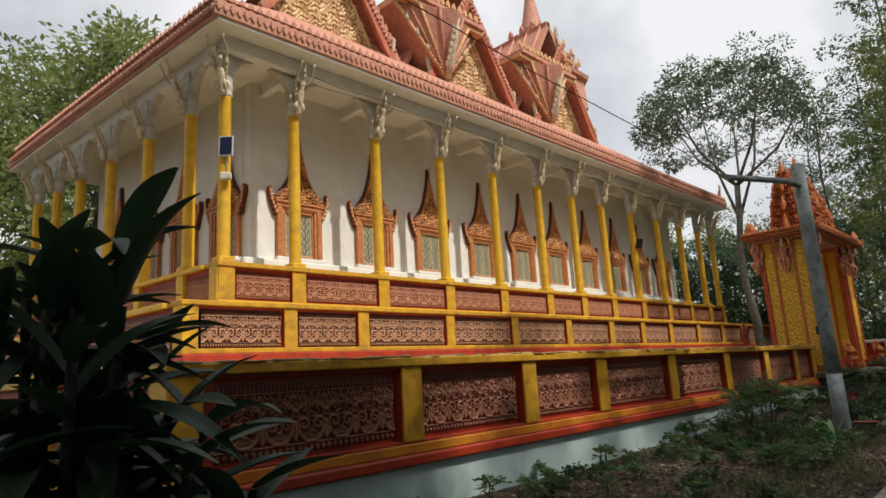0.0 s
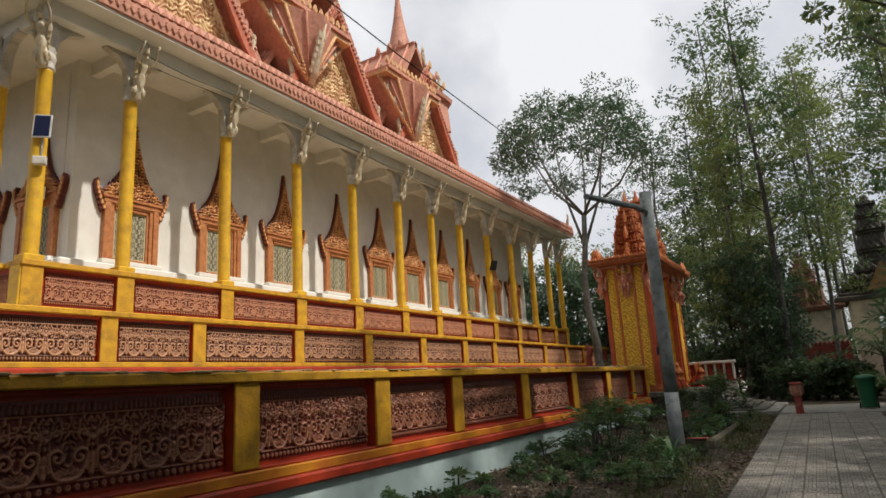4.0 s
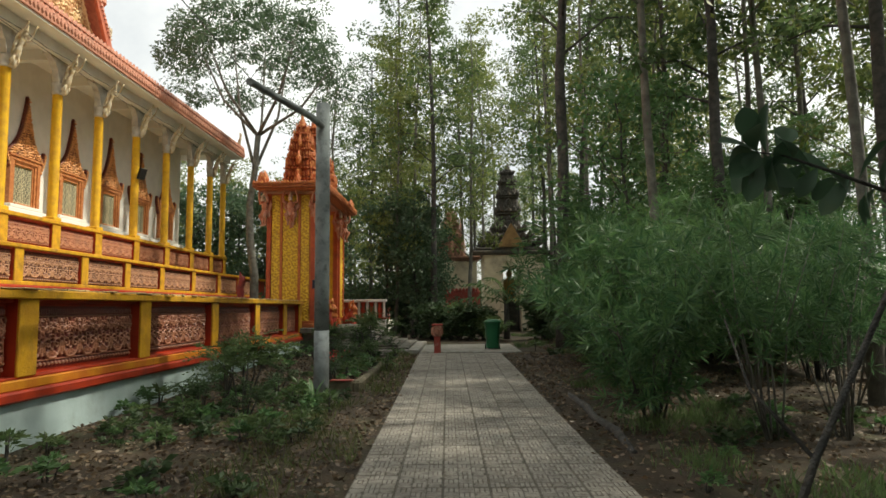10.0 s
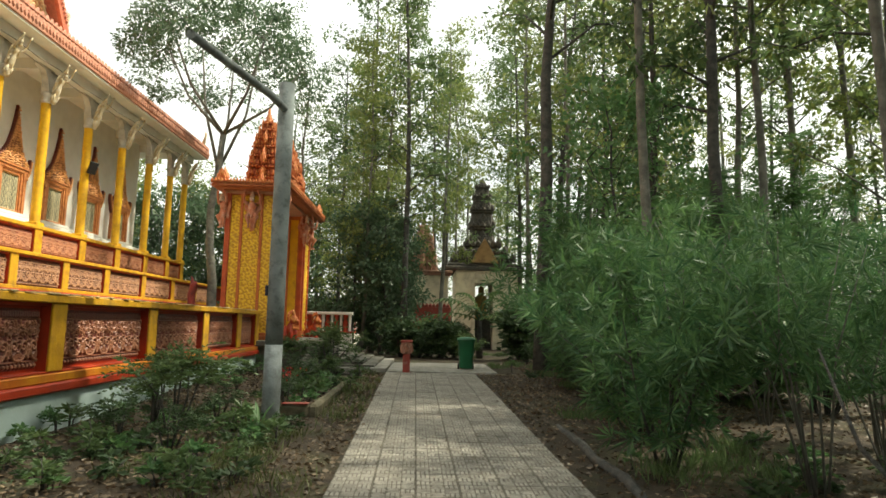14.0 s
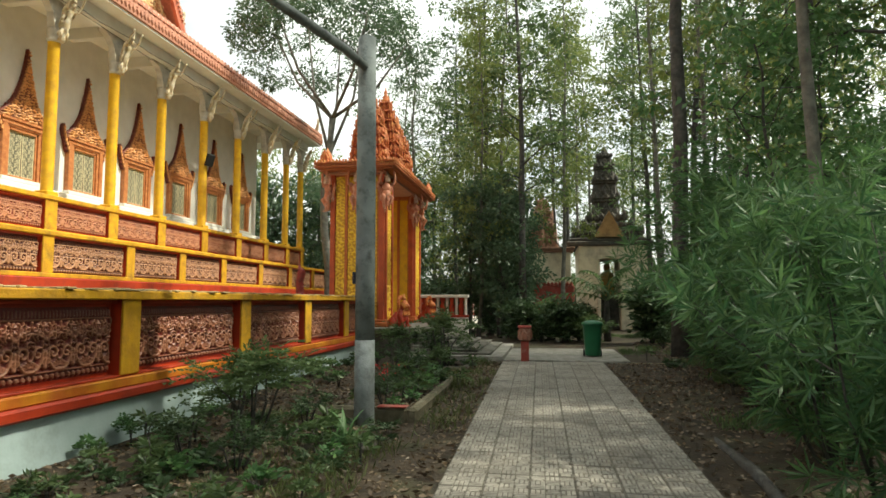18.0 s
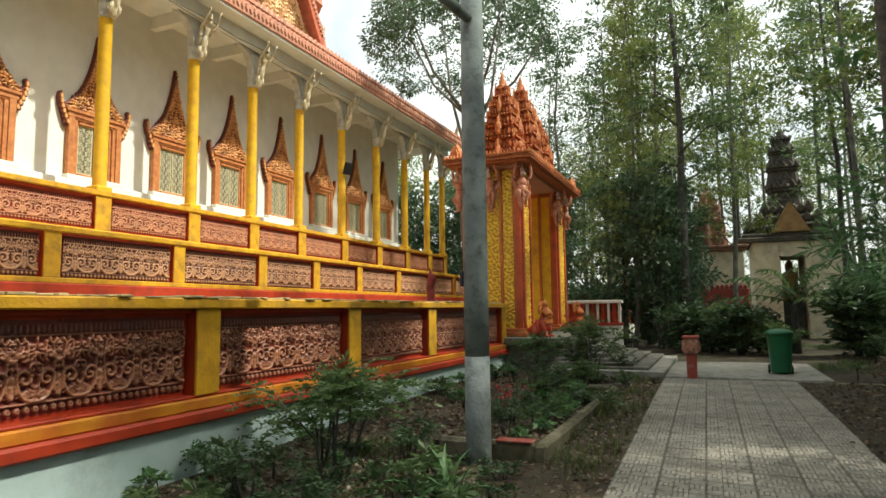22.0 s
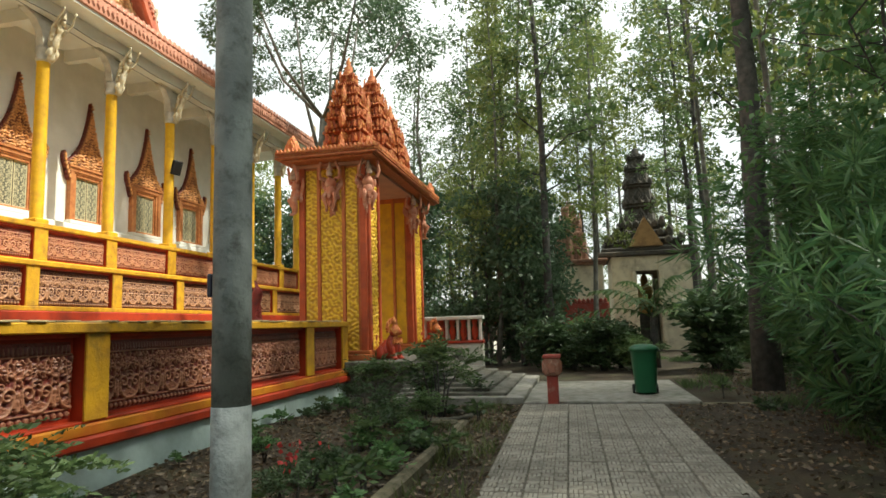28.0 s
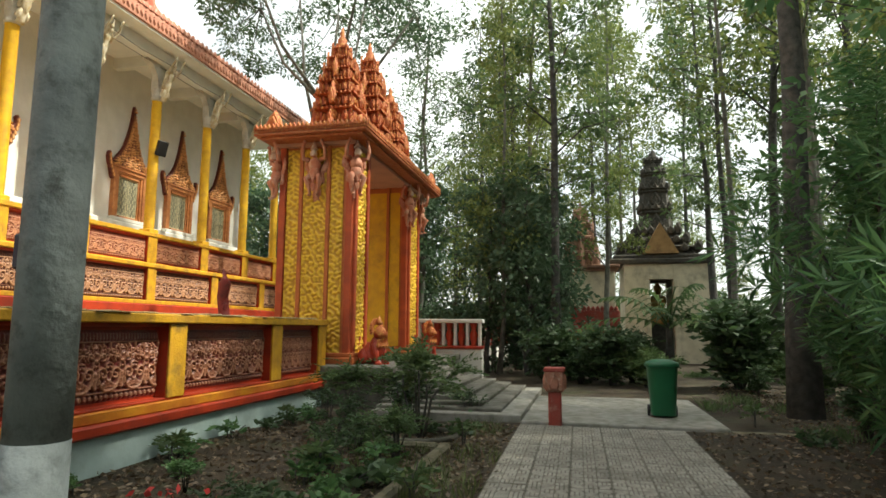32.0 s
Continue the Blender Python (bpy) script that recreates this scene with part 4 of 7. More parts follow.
def prow(y):
    """The folded hood between two gables: an upturned prow with beaded bands, a flame figure on its ridge, and gilt tiers on top."""
    g = thing("roof_prow", "salmon prow with beaded bands in the valley between gables", "roof ornament", (GX0 + 0.6, y, GZ0 - 0.5), "roof prows")
    H, W = 2.35, 2.05
    tip, ridge = Vector((0.16, 0, 0)), Vector((0.95, 0, H))
    bm = bmesh.new()
    pts = [tip, ridge] + [Vector((-0.15, k * W, H)) for k in (-1, 1)] + [Vector((-1.6, 0, 0)), Vector((-1.6, -W, H)), Vector((-1.6, W, H))]
    v = [bm.verts.new(p) for p in pts]
    for f in ((0, 1, 2), (0, 3, 1), (0, 2, 5, 4), (0, 4, 6, 3), (1, 3, 6, 5, 2), (4, 5, 6)):
        bm.faces.new([v[i] for i in f])
    part("hood", bm, M_PINK, g, "salmon painted folded hood")
    for k in (-1, 1):
        edge = Vector((-0.15, k * W, H))
        for a, r, m, lab in ((1.0, 0.085, M_TGILT, "gilt beaded edge"), (0.8, 0.05, M_PINK, "salmon moulding"), (0.62, 0.07, M_TGILT, "gilt beaded band"), (0.3, 0.05, M_PINK, "salmon moulding")):
            top = ridge.lerp(edge, a)
            bm = bmesh.new()
            tube(bm, [tip + Vector((0.03, 0, 0)), top + Vector((0.04, 0, 0))], [r * 0.6, r], 6)
            for q in range(20):
                p = tip.lerp(top, (q + 0.7) / 20)
                blob(bm, (p.x + r * 0.8, p.y, p.z), (0.05, r * 0.8, 0.055), 6, 4)
            part("band", bm, m, g, lab)
        for q in range(4):
            p = tip.lerp(edge, 0.35 + 0.2 * q)
            part("finial", FINIAL, None, g, "flame-shaped finial", pose(p.x + 0.05, p.y, p.z, 0, 0, 0) @ Matrix.Diagonal((0.7, k * 0.7, 0.75, 1)))
    bm = bmesh.new()
    tube(bm, [tip + Vector((0.12, 0, -0.05)), tip + Vector((0.3, 0, 0.4)), tip.lerp(ridge, 0.5) + Vector((0.15, 0, 0)), tip.lerp(ridge, 0.8) + Vector((0.2, 0, 0.1))], [0.11, 0.13, 0.09, 0.02], 7)
    for q in range(6):
        p = tip.lerp(ridge, 0.12 + 0.1 * q)
        for k in (-1, 1):
            leaf_plate(bm, (p.x + 0.12, k * 0.08, p.z), 0.2, 0.42, 0.07, k * 25, 8)
    part("ridge_figure", bm, M_FIG, g, "dull gilt flame figure on the ridge")
    for i in range(3):
        bm = bmesh.new()
        o = 0.05 + 0.1 * (i % 2) - 0.18 * i
        slab(bm, [(-W - o, H + 0.17 * i), (W + o, H + 0.17 * i), (W + o, H + 0.17 * (i + 1) - 0.02), (-W - o, H + 0.17 * (i + 1) - 0.02)], -1.3, 0.35 + 0.2 * (i % 2) - 0.1 * i)
        part("cornice", bm, M_TGILT if i % 2 == 0 else M_PINK, g, "gilt cornice tier")
    bm = bmesh.new()
    for q in range(13):
        leaf_plate(bm, (0.2, -W + 0.2 + (2 * W - 0.4) * q / 12, H + 0.5), 0.22, 0.38, 0.08)
    tagged(part("crest", bm, M_TGILT, g, "row of gilt leaf points"), kind="stuff")


for y in (16.0, 22.5):
    prow(y)
for i, (x, y) in enumerate(((EX - 0.2, EY2 - 0.15), (EX - 0.2, EY + 0.15))):
    tagged(part("corner_finial", FINIAL, None, None, "", pose(x, y, 8.92, 0, 0, 45)), "dark flame-shaped finial on the eaves corner", "finial")

tower = thing("roof_spire", "tiered salmon and gilt spire on the temple ridge", "spire", (-16.8, 26.6, 14.2))
bm = bmesh.new()
lathe(bm, [(2.1, 0), (2.0, 1.5), (2.2, 1.6), (2.25, 1.8), (1.9, 1.95)], n=16, power=6, smooth=False)
part("drum", bm, M_PINK, tower)
for i in range(4):
    bm = bmesh.new()
    r, z = 1.85 - 0.28 * i, 1.95 + 0.62 * i
    lathe(bm, [(r * 0.86, z), (r * 0.84, z + 0.34), (r, z + 0.42), (r * 1.02, z + 0.55), (r * 0.8, z + 0.62)], n=16, power=6, smooth=False)
    for a in range(0, 360, 90):
        for k in (-0.7, 0, 0.7):
            leaf_plate(bm, pose(0, 0, 0, 0, 0, a) @ Vector((r * 0.98, k * r, z + 0.5)), 0.34, 0.5, 0.08, a)
    part("tier", bm, M_TGILT if i % 2 == 0 else M_PINK, tower, "gilt tier with leaf points")
bm = bmesh.new()
lathe(bm, [(0.75, 4.4), (0.62, 4.9), (0.5, 5.4), (0.28, 6.6), (0.1, 8.0), (0.02, 9.5)], n=10)
part("needle", bm, M_PINK, tower, "tapering needle")
for i in range(8):
    a = i * 45 + 22.5
    part("finial", FINIAL2, None, tower, "tall curling finial", pose(0, 0, 1.7, 0, 0, a) @ pose(2.15 if i % 2 else 2.0, 0, 0, 0, 0, 90))

# ---- gate pavilion ----
GFX, GBX = -3.85, -5.17
M_GILT = relief_mat("yellow_foliage_relief", (0.52, 0.27, 0.022), (0.76, 0.48, 0.035), 0.002, 0.016, 2, amount=0.25, grime=(0.25, 0.12, 0.03))


def foliage(w, h, seed):
    rng = np.random.default_rng(seed)
    u, v = np.meshgrid(np.linspace(0, w, max(6, int(w / 0.013))), np.linspace(0, h, int(h / 0.013)))
    c = u - w / 2
    z = np.zeros_like(u)
    for k in range(9):
        a, f = rng.uniform(0, math.pi), rng.uniform(38, 95)
        z += np.sin(f * (u * math.cos(a) + v * math.sin(a)) + rng.uniform(0, 6) + 1.5 * np.sin(v * rng.uniform(8, 20) + u * 9)) * 0.36
    z = np.clip(0.45 + 0.8 * z, 0, 1) * 0.024 + rng.normal(0, 0.001, z.shape)
    z *= (np.minimum(u, w - u) > 0.012)
    return grid_mesh("gilt_panel", u, v, z, M_GILT)


M_GRED = mat("orange_red_gate_paint", (0.48, 0.085, 0.025), 0.55, (0.36, 0.06, 0.02), 5.0, 0.2, stain=(0.2, 0.05, 0.03), stain_scale=2.5, amount=0.4)
FOL_W, FOL_N = foliage(0.42, 3.4, 1), foliage(0.23, 3.4, 2)
gate = thing("gate_pavilion", "orange and yellow gate pavilion with three carved spires", "gate")


def pier(y0, y1, south_relief):
    p = new("pier")
    p.parent = gate
    bm = bmesh.new()
    box(bm, GBX, GFX, y0, y1, 0.75, 4.43, 0.01)
    part("core", bm, M_ORANGE, p)
    x = GBX + 0.13
    for w, rel in ((0.23, 1), (0.07, 0), (0.42, 2), (0.07, 0), (0.23, 1)):
        if rel and south_relief:
            part("gilt_panel", FOL_W if rel == 2 else FOL_N, None, p, "yellow foliage relief", pose(x, y0 - 0.012, 0.92, *SOUTH))
        elif rel:
            bm = bmesh.new()
            box(bm, x, x + w, y0 - 0.012, y0 + 0.02, 0.95, 4.25, 0.004)
            part("yellow_panel", bm, M_YELLOW, p, "flat yellow panel")
        else:
            bm = bmesh.new()
            box(bm, x, x + w, y0 - 0.045, y0 + 0.01, 0.85, 4.41, 0.012)
            part("strip", bm, M_ORANGE, p)
        x += w
    for xx in (GBX, GFX - 0.12):
        bm = bmesh.new()
        box(bm, xx, xx + 0.12, y0 - 0.05, y0 + 0.02, 0.8, 4.42, 0.012)
        part("strip", bm, M_GRED, p, "orange-red corner strip")
    part("gilt_panel", FOL_W, None, p, "yellow foliage relief", pose(GFX + 0.008, y0 + 0.14, 0.92, *EAST) @ Matrix.Diagonal(((y1 - y0 - 0.28) / 0.42, 1, 1, 1)))
    for yy in (y0 + 0.02, y1 - 0.12):
        bm = bmesh.new()
        box(bm, GFX - 0.01, GFX + 0.05, yy, yy + 0.1, 0.8, 4.42, 0.012)
        part("strip", bm, M_GRED, p, "orange-red corner strip")
    for z0, z1, o in ((0.75, 0.86, 0.09), (0.86, 0.93, 0.06)):
        bm = bmesh.new()
        box(bm, GBX - o, GFX + o, y0 - o, y1 + o, z0, z1, 0.015)
        part("foot_moulding", bm, M_ORANGE, p)
    return p


pier(19.5, 20.2, True)
pier(22.75, 23.6, False)
M_SOFFIT = mat("gate_soffit_paint", (0.50, 0.26, 0.17), 0.8, (0.42, 0.22, 0.15), 3.0, 0.1)
bm = bmesh.new()
box(bm, GBX - 0.05, GFX + 0.05, 19.4, 23.9, 4.36, 4.425, 0.01)
part("lintel", bm, M_SOFFIT, gate, "pale salmon soffit")
M_GLEAF = mat("orange_gilt_leaf_paint", (0.52, 0.15, 0.035), 0.55, (0.40, 0.075, 0.02), 22.0, 0.5, stain=(0.78, 0.46, 0.12), stain_scale=16.0, amount=1.0)
M_CORN = mat("orange_brown_moulding_paint", (0.42, 0.125, 0.045), 0.65, (0.32, 0.08, 0.03), 12.0, 0.4, stain=(0.58, 0.30, 0.12), stain_scale=18.0, amount=0.6)
RX0, RX1, RY0, RY1 = -5.45, -3.49, 19.03, 24.3
for i, (z0, z1, o) in enumerate(((4.42, 4.465, -0.08), (4.465, 4.51, 0.0), (4.51, 4.55, -0.05), (4.55, 4.60, 0.0))):
    bm = bmesh.new()
    box(bm, RX0 - o, RX1 + o, RY0 - o, RY1 + o, z0, z1, 0.01)
    part("cornice", bm, M_CORN, gate, "orange-brown moulded cornice")
bm = bmesh.new()
for i in range(26):
    leaf_plate(bm, (RX0 + (i + 0.5) / 26 * (RX1 - RX0), RY0 + 0.03, 4.56), 0.075, 0.11, 0.04, -90)
for i in range(70):
    leaf_plate(bm, (RX1 - 0.03, RY0 + (i + 0.5) / 70 * (RY1 - RY0), 4.56), 0.075, 0.11, 0.04, 0)
for i in range(44):
    blob(bm, (RX0 + (i + 0.5) / 44 * (RX1 - RX0), RY0 - 0.005, 4.53), (0.018, 0.02, 0.02), 5, 3)
for i in range(118):
    blob(bm, (RX1 + 0.005, RY0 + (i + 0.5) / 118 * (RY1 - RY0), 4.53), (0.02, 0.018, 0.02), 5, 3)
tagged(part("bead", bm, M_GLEAF, gate, "rows of small leaf beads"), kind="stuff")


def prang(w, tiers, h):
    """A tiered Khmer spire: stepped storeys, and apart from them the rows of leaf-shaped niches and the bud finial."""
    bm, lf = bmesh.new(), bmesh.new()
    z = 0.0
    for i in range(tiers):
        k = 1 - (i / tiers) ** 1.5 * 0.86
        r, dz = w / 2 * k, h * 0.84 / tiers * (1.16 - 0.07 * i)
        lathe(bm, [(r * 0.80, z), (r * 0.78, z + dz * 0.6), (r * 0.9, z + dz * 0.66), (r * 0.86, z + dz * 0.72), (r * 0.98, z + dz * 0.78), (r * 0.9, z + dz * 0.84), (r * 0.95, z + dz * 0.92), (r * 0.8, z + dz)], n=20, power=5, smooth=False)
        for a in range(0, 360, 90):
            turn = pose(0, 0, 0, 0, 0, a)
            for q, wd, ht, out in ((0, 0.5, 1.02, 0.86), (0, 0.3, 0.72, 0.96), (0, 0.15, 0.46, 1.05), (-0.62, 0.2, 0.66, 0.84), (0.62, 0.2, 0.66, 0.84), (-0.62, 0.1, 0.42, 0.92), (0.62, 0.1, 0.42, 0.92), (-0.34, 0.13, 0.5, 0.84), (0.34, 0.13, 0.5, 0.84)):
                leaf_plate(lf, turn @ Vector((r * out, q * r, z + 0.01)), r * wd, dz * ht, 0.045 * k + 0.015, a)
            for q in (-0.8, -0.6, -0.4, -0.2, 0, 0.2, 0.4, 0.6, 0.8):
                leaf_plate(lf, turn @ Vector((r * 0.96, q * r, z + dz * 0.74)), r * 0.13, dz * 0.2, 0.02, a)
            for q in (-0.48, 0.48, -0.76, 0.76):
                t = bmesh.new()
                box(t, r * 0.78, r * 0.9, (q - 0.05) * r, (q + 0.05) * r, z + 0.02, z + dz * 0.62)
                join(bm, t, turn)
            leaf_plate(lf, turn @ Vector((r * 0.74, r * 0.74, z)), r * 0.3, dz * 1.0, 0.06, a + 45)
            leaf_plate(lf, turn @ Vector((r * 0.8, r * 0.8, z + dz * 0.86)), r * 0.16, dz * 0.5, 0.04, a + 45)
        if i % 2 == 0 and i < tiers - 1:
            for a in range(0, 360, 90):
                leaf_plate(lf, pose(0, 0, 0, 0, 0, a) @ Vector((r * 1.0, 0, z + 0.02)), r * 0.42, dz * 1.55, 0.05, a)
                leaf_plate(lf, pose(0, 0, 0, 0, 0, a) @ Vector((r * 1.1, 0, z + 0.04)), r * 0.24, dz * 1.05, 0.04, a)
        z += dz
    r = w / 2 * 0.17
    lathe(lf, [(r * 1.5, z - 0.04), (r * 1.6, z + 0.05), (r * 1.05, z + 0.09), (r * 1.15, z + 0.15), (r * 0.55, z + 0.22), (r * 0.6, z + 0.28), (0.012, z + 0.4)], n=10)
    return bm, lf


M_GSPIRE = mat("orange_spire_paint", (0.38, 0.085, 0.025), 0.7, (0.27, 0.05, 0.018), 13.0, 0.5, stain=(0.14, 0.04, 0.02), stain_scale=6.0, amount=0.6)
for y, w, h in ((20.22, 0.9, 2.3), (21.72, 0.94, 2.8), (23.15, 0.88, 2.3)):
    body, leaves = prang(w, 7, h)
    sp = part("spire", body, M_GSPIRE, gate, "tiered orange spire", pose(-4.42, y, 4.6))
    tagged(part("spire_leaves", leaves, M_GLEAF, sp, "gilt-tipped carved leaves"), kind="stuff")
for x, y, a in ((-5.2, 19.3, -90), (-5.3, 19.4, 180), (-3.66, 23.95, 0)):
    bm = bmesh.new()
    leaf_plate(bm, (0, 0, 0), 0.26, 0.4, 0.08)
    leaf_plate(bm, (0.05, 0, 0.02), 0.16, 0.27, 0.07)
    leaf_plate(bm, (0.0, 0, 0.0), 0.24, 0.36, 0.06, 180)
    part("antefix", bm, M_GLEAF, gate, "leaf-shaped antefix", pose(x, y, 4.6, 0, 0, a))
M_GFIG = mat("faded_figure_paint", (0.55, 0.24, 0.15), 0.7, (0.46, 0.15, 0.08), 8.0, 0.3, stain=(0.7, 0.55, 0.45), stain_scale=6.0, amount=0.6)


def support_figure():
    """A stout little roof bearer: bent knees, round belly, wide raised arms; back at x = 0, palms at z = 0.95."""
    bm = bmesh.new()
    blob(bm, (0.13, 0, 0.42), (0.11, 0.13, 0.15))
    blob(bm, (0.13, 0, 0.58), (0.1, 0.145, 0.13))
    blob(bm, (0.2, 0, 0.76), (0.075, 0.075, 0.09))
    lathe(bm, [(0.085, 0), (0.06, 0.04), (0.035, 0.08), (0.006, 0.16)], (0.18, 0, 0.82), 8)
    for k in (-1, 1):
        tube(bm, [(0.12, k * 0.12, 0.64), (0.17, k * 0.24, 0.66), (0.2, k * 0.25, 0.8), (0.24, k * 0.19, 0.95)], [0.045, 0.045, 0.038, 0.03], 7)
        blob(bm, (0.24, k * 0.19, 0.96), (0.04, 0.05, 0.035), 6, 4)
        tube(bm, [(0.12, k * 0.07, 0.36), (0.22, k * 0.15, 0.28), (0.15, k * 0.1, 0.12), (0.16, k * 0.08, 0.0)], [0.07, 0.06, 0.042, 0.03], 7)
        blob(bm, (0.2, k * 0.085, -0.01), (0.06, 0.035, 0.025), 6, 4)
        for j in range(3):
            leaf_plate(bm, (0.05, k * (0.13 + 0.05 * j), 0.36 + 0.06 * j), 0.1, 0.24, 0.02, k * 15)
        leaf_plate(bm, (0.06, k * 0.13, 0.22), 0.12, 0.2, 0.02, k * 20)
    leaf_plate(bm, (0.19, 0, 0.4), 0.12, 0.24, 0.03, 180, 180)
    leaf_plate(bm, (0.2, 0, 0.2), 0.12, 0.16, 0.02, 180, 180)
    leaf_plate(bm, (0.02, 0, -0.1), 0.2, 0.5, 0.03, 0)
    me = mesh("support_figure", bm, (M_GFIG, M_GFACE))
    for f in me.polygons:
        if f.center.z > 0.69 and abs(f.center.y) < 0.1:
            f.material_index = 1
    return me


M_GFACE = mat("pale_face_paint", (0.66, 0.50, 0.40), 0.7, (0.56, 0.36, 0.27), 14.0, 0.2)
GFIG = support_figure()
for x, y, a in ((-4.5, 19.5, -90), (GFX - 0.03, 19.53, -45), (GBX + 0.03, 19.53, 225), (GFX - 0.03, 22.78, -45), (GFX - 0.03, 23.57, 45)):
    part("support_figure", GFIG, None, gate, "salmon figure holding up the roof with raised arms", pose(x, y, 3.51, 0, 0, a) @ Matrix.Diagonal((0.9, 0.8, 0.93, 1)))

# landing and steps
landing = thing("landing", "dark cement landing under the gate", "landing", kind="structure")
bm = bmesh.new()
box(bm, -5.7, -3.0, 19.0, 24.4, 0.62, 0.75, 0.015)
part("slab", bm, M_STEP, landing, "mossy cement slab")
# base in a darker cement than the slab above it
bm = bmesh.new()
box(bm, -5.6, -3.12, 19.12, 24.3, -0.3, 0.62)
part("base", bm, M_DKCEM, landing, "dark cement base")
steps = thing("steps", "shallow cement steps climbing to the gate", "steps", kind="structure")
for i in range(8):
    bm = bmesh.new()
    x1 = -1.0 - 0.29 * i
    box(bm, -3.06, x1, 18.3 + 0.012 * (i % 3) + 0.2 * i, 22.3 - 0.03 * (i % 2), -0.12, 0.175 + 0.042 * (i + 1) + 0.0036 * i * i, 0.012)
    part("step", bm, M_STEP if i else M_CEM, steps)
slab_path = thing("cross_path", "light cement slab path crossing at the gate", "path", kind="structure")
bm = bmesh.new()
box(bm, -0.99, 1.5, 18.12, 21.3, -0.25, 0.17, 0.015)
part("slab", bm, M_CEM, slab_path)
bm = bmesh.new()
box(bm, 1.5, 2.2, 18.05, 18.22, -0.25, 0.135, 0.015)
part("edge", bm, M_MOSS, slab_path, "mossy edging strip")

# short cross balustrade at the far end of the landing
cross = thing("cross_balustrade", "red and white balustrade on a pale plinth", "balustrade", kind="structure")
bm = bmesh.new()
box(bm, -4.1, -2.5, 24.42, 24.66, -0.3, 0.86, 0.015)
part("plinth", bm, M_WHITE, cross, "stained whitewashed plinth")
bm = bmesh.new()
box(bm, -4.12, -2.48, 24.38, 24.7, 1.46, 1.55, 0.012)
part("rail", bm, M_WHITE, cross, "white top rail")
bm = bmesh.new()
box(bm, -4.12, -2.48, 24.38, 24.7, 0.86, 0.93, 0.012)
part("bottom_rail", bm, M_RED, cross, "red bottom rail")
for i in range(6):
    x = -4.02 + 0.29 * i
    bm = bmesh.new()
    box(bm, x - 0.035, x + 0.035, 24.48, 24.6, 0.93, 1.46, 0.01)
    part("post", bm, M_WHITE, cross, "white post")
for i in range(5):
    x = -3.875 + 0.29 * i
    bm = bmesh.new()
    lathe(bm, [(0.08, 0.93), (0.055, 0.97), (0.085, 1.1), (0.09, 1.2), (0.05, 1.3), (0.08, 1.42), (0.08, 1.46)], (x, 24.54, 0), 10)
    part("baluster", bm, M_RED, cross, "red turned baluster")

# terrace wall beyond the gate, with its red and white rail
far_wall = thing("far_balustrade", "low balustrade with red posts on a pale blue plinth", "balustrade", kind="structure")
bm = bmesh.new()
box(bm, -4.4, -4.15, 24.4, 44.0, -0.3, 0.62)
part("plinth", bm, M_WHITE, far_wall, "whitewashed plinth")
for z0, z1, m in ((0.62, 0.74, M_RED), (1.3, 1.42, M_RED)):
    bm = bmesh.new()
    box(bm, -4.42, -4.1, 24.4, 44.0, z0, z1, 0.01)
    part("rail", bm, m, far_wall)
for i in range(32):
    bm = bmesh.new()
    box(bm, -4.38, -4.12, 24.6 + i * 0.6, 24.78 + i * 0.6, 0.74, 1.3, 0.01)
    part("post", bm, M_RED if i % 2 else M_WHITE, far_wall)
bm = bmesh.new()
box(bm, -4.33, -4.24, 24.4, 44.0, 0.74, 1.3)
part("infill", bm, M_PANEL_MID, far_wall)


def lion():
    """A seated guardian lion, one plain shape, facing +x."""
    bm = bmesh.new()
    blob(bm, (-0.08, 0, 0.2), (0.24, 0.17, 0.2))
    blob(bm, (0.1, 0, 0.34), (0.15, 0.15, 0.24))
    blob(bm, (0.18, 0, 0.6), (0.13, 0.13, 0.14))
    blob(bm, (0.28, 0, 0.56), (0.08, 0.08, 0.07))
    for k in (-1, 1):
        tube(bm, [(0.2, k * 0.1, 0.0), (0.2, k * 0.1, 0.18), (0.14, k * 0.1, 0.38)], [0.055, 0.045, 0.06], 6)
        blob(bm, (-0.12, k * 0.14, 0.14), (0.16, 0.08, 0.14))
        blob(bm, (0.24, k * 0.1, 0.03), (0.09, 0.06, 0.045))
    for i in range(9):
        a = radians(-120 + 30 * i)
        leaf_plate(bm, (0.08, 0.14 * math.sin(a), 0.6 + 0.13 * math.cos(a)), 0.1, 0.13, 0.05, 0, 0)
    tube(bm, [(-0.3, 0, 0.1), (-0.4, 0, 0.28), (-0.32, 0, 0.5)], [0.04, 0.035, 0.015], 5)
    lathe(bm, [(0.07, 0.72), (0.04, 0.8), (0.01, 0.88)], (0.16, 0, 0), 6)
    for i in range(7):
        leaf_plate(bm, (0.24, -0.12 + 0.04 * i, 0.3 + 0.02 * (i % 2)), 0.07, 0.16, 0.03, 0, 0)
    bm.transform(Matrix.Scale(0.88, 4))
    me = mesh("lion_statue", bm, (M_RED_GLOSS, M_GLEAF))
    for f in me.polygons:
        if f.center.z > 0.46 or (f.center.z > 0.24 and f.center.x > 0.2):
            f.material_index = 1
    return me


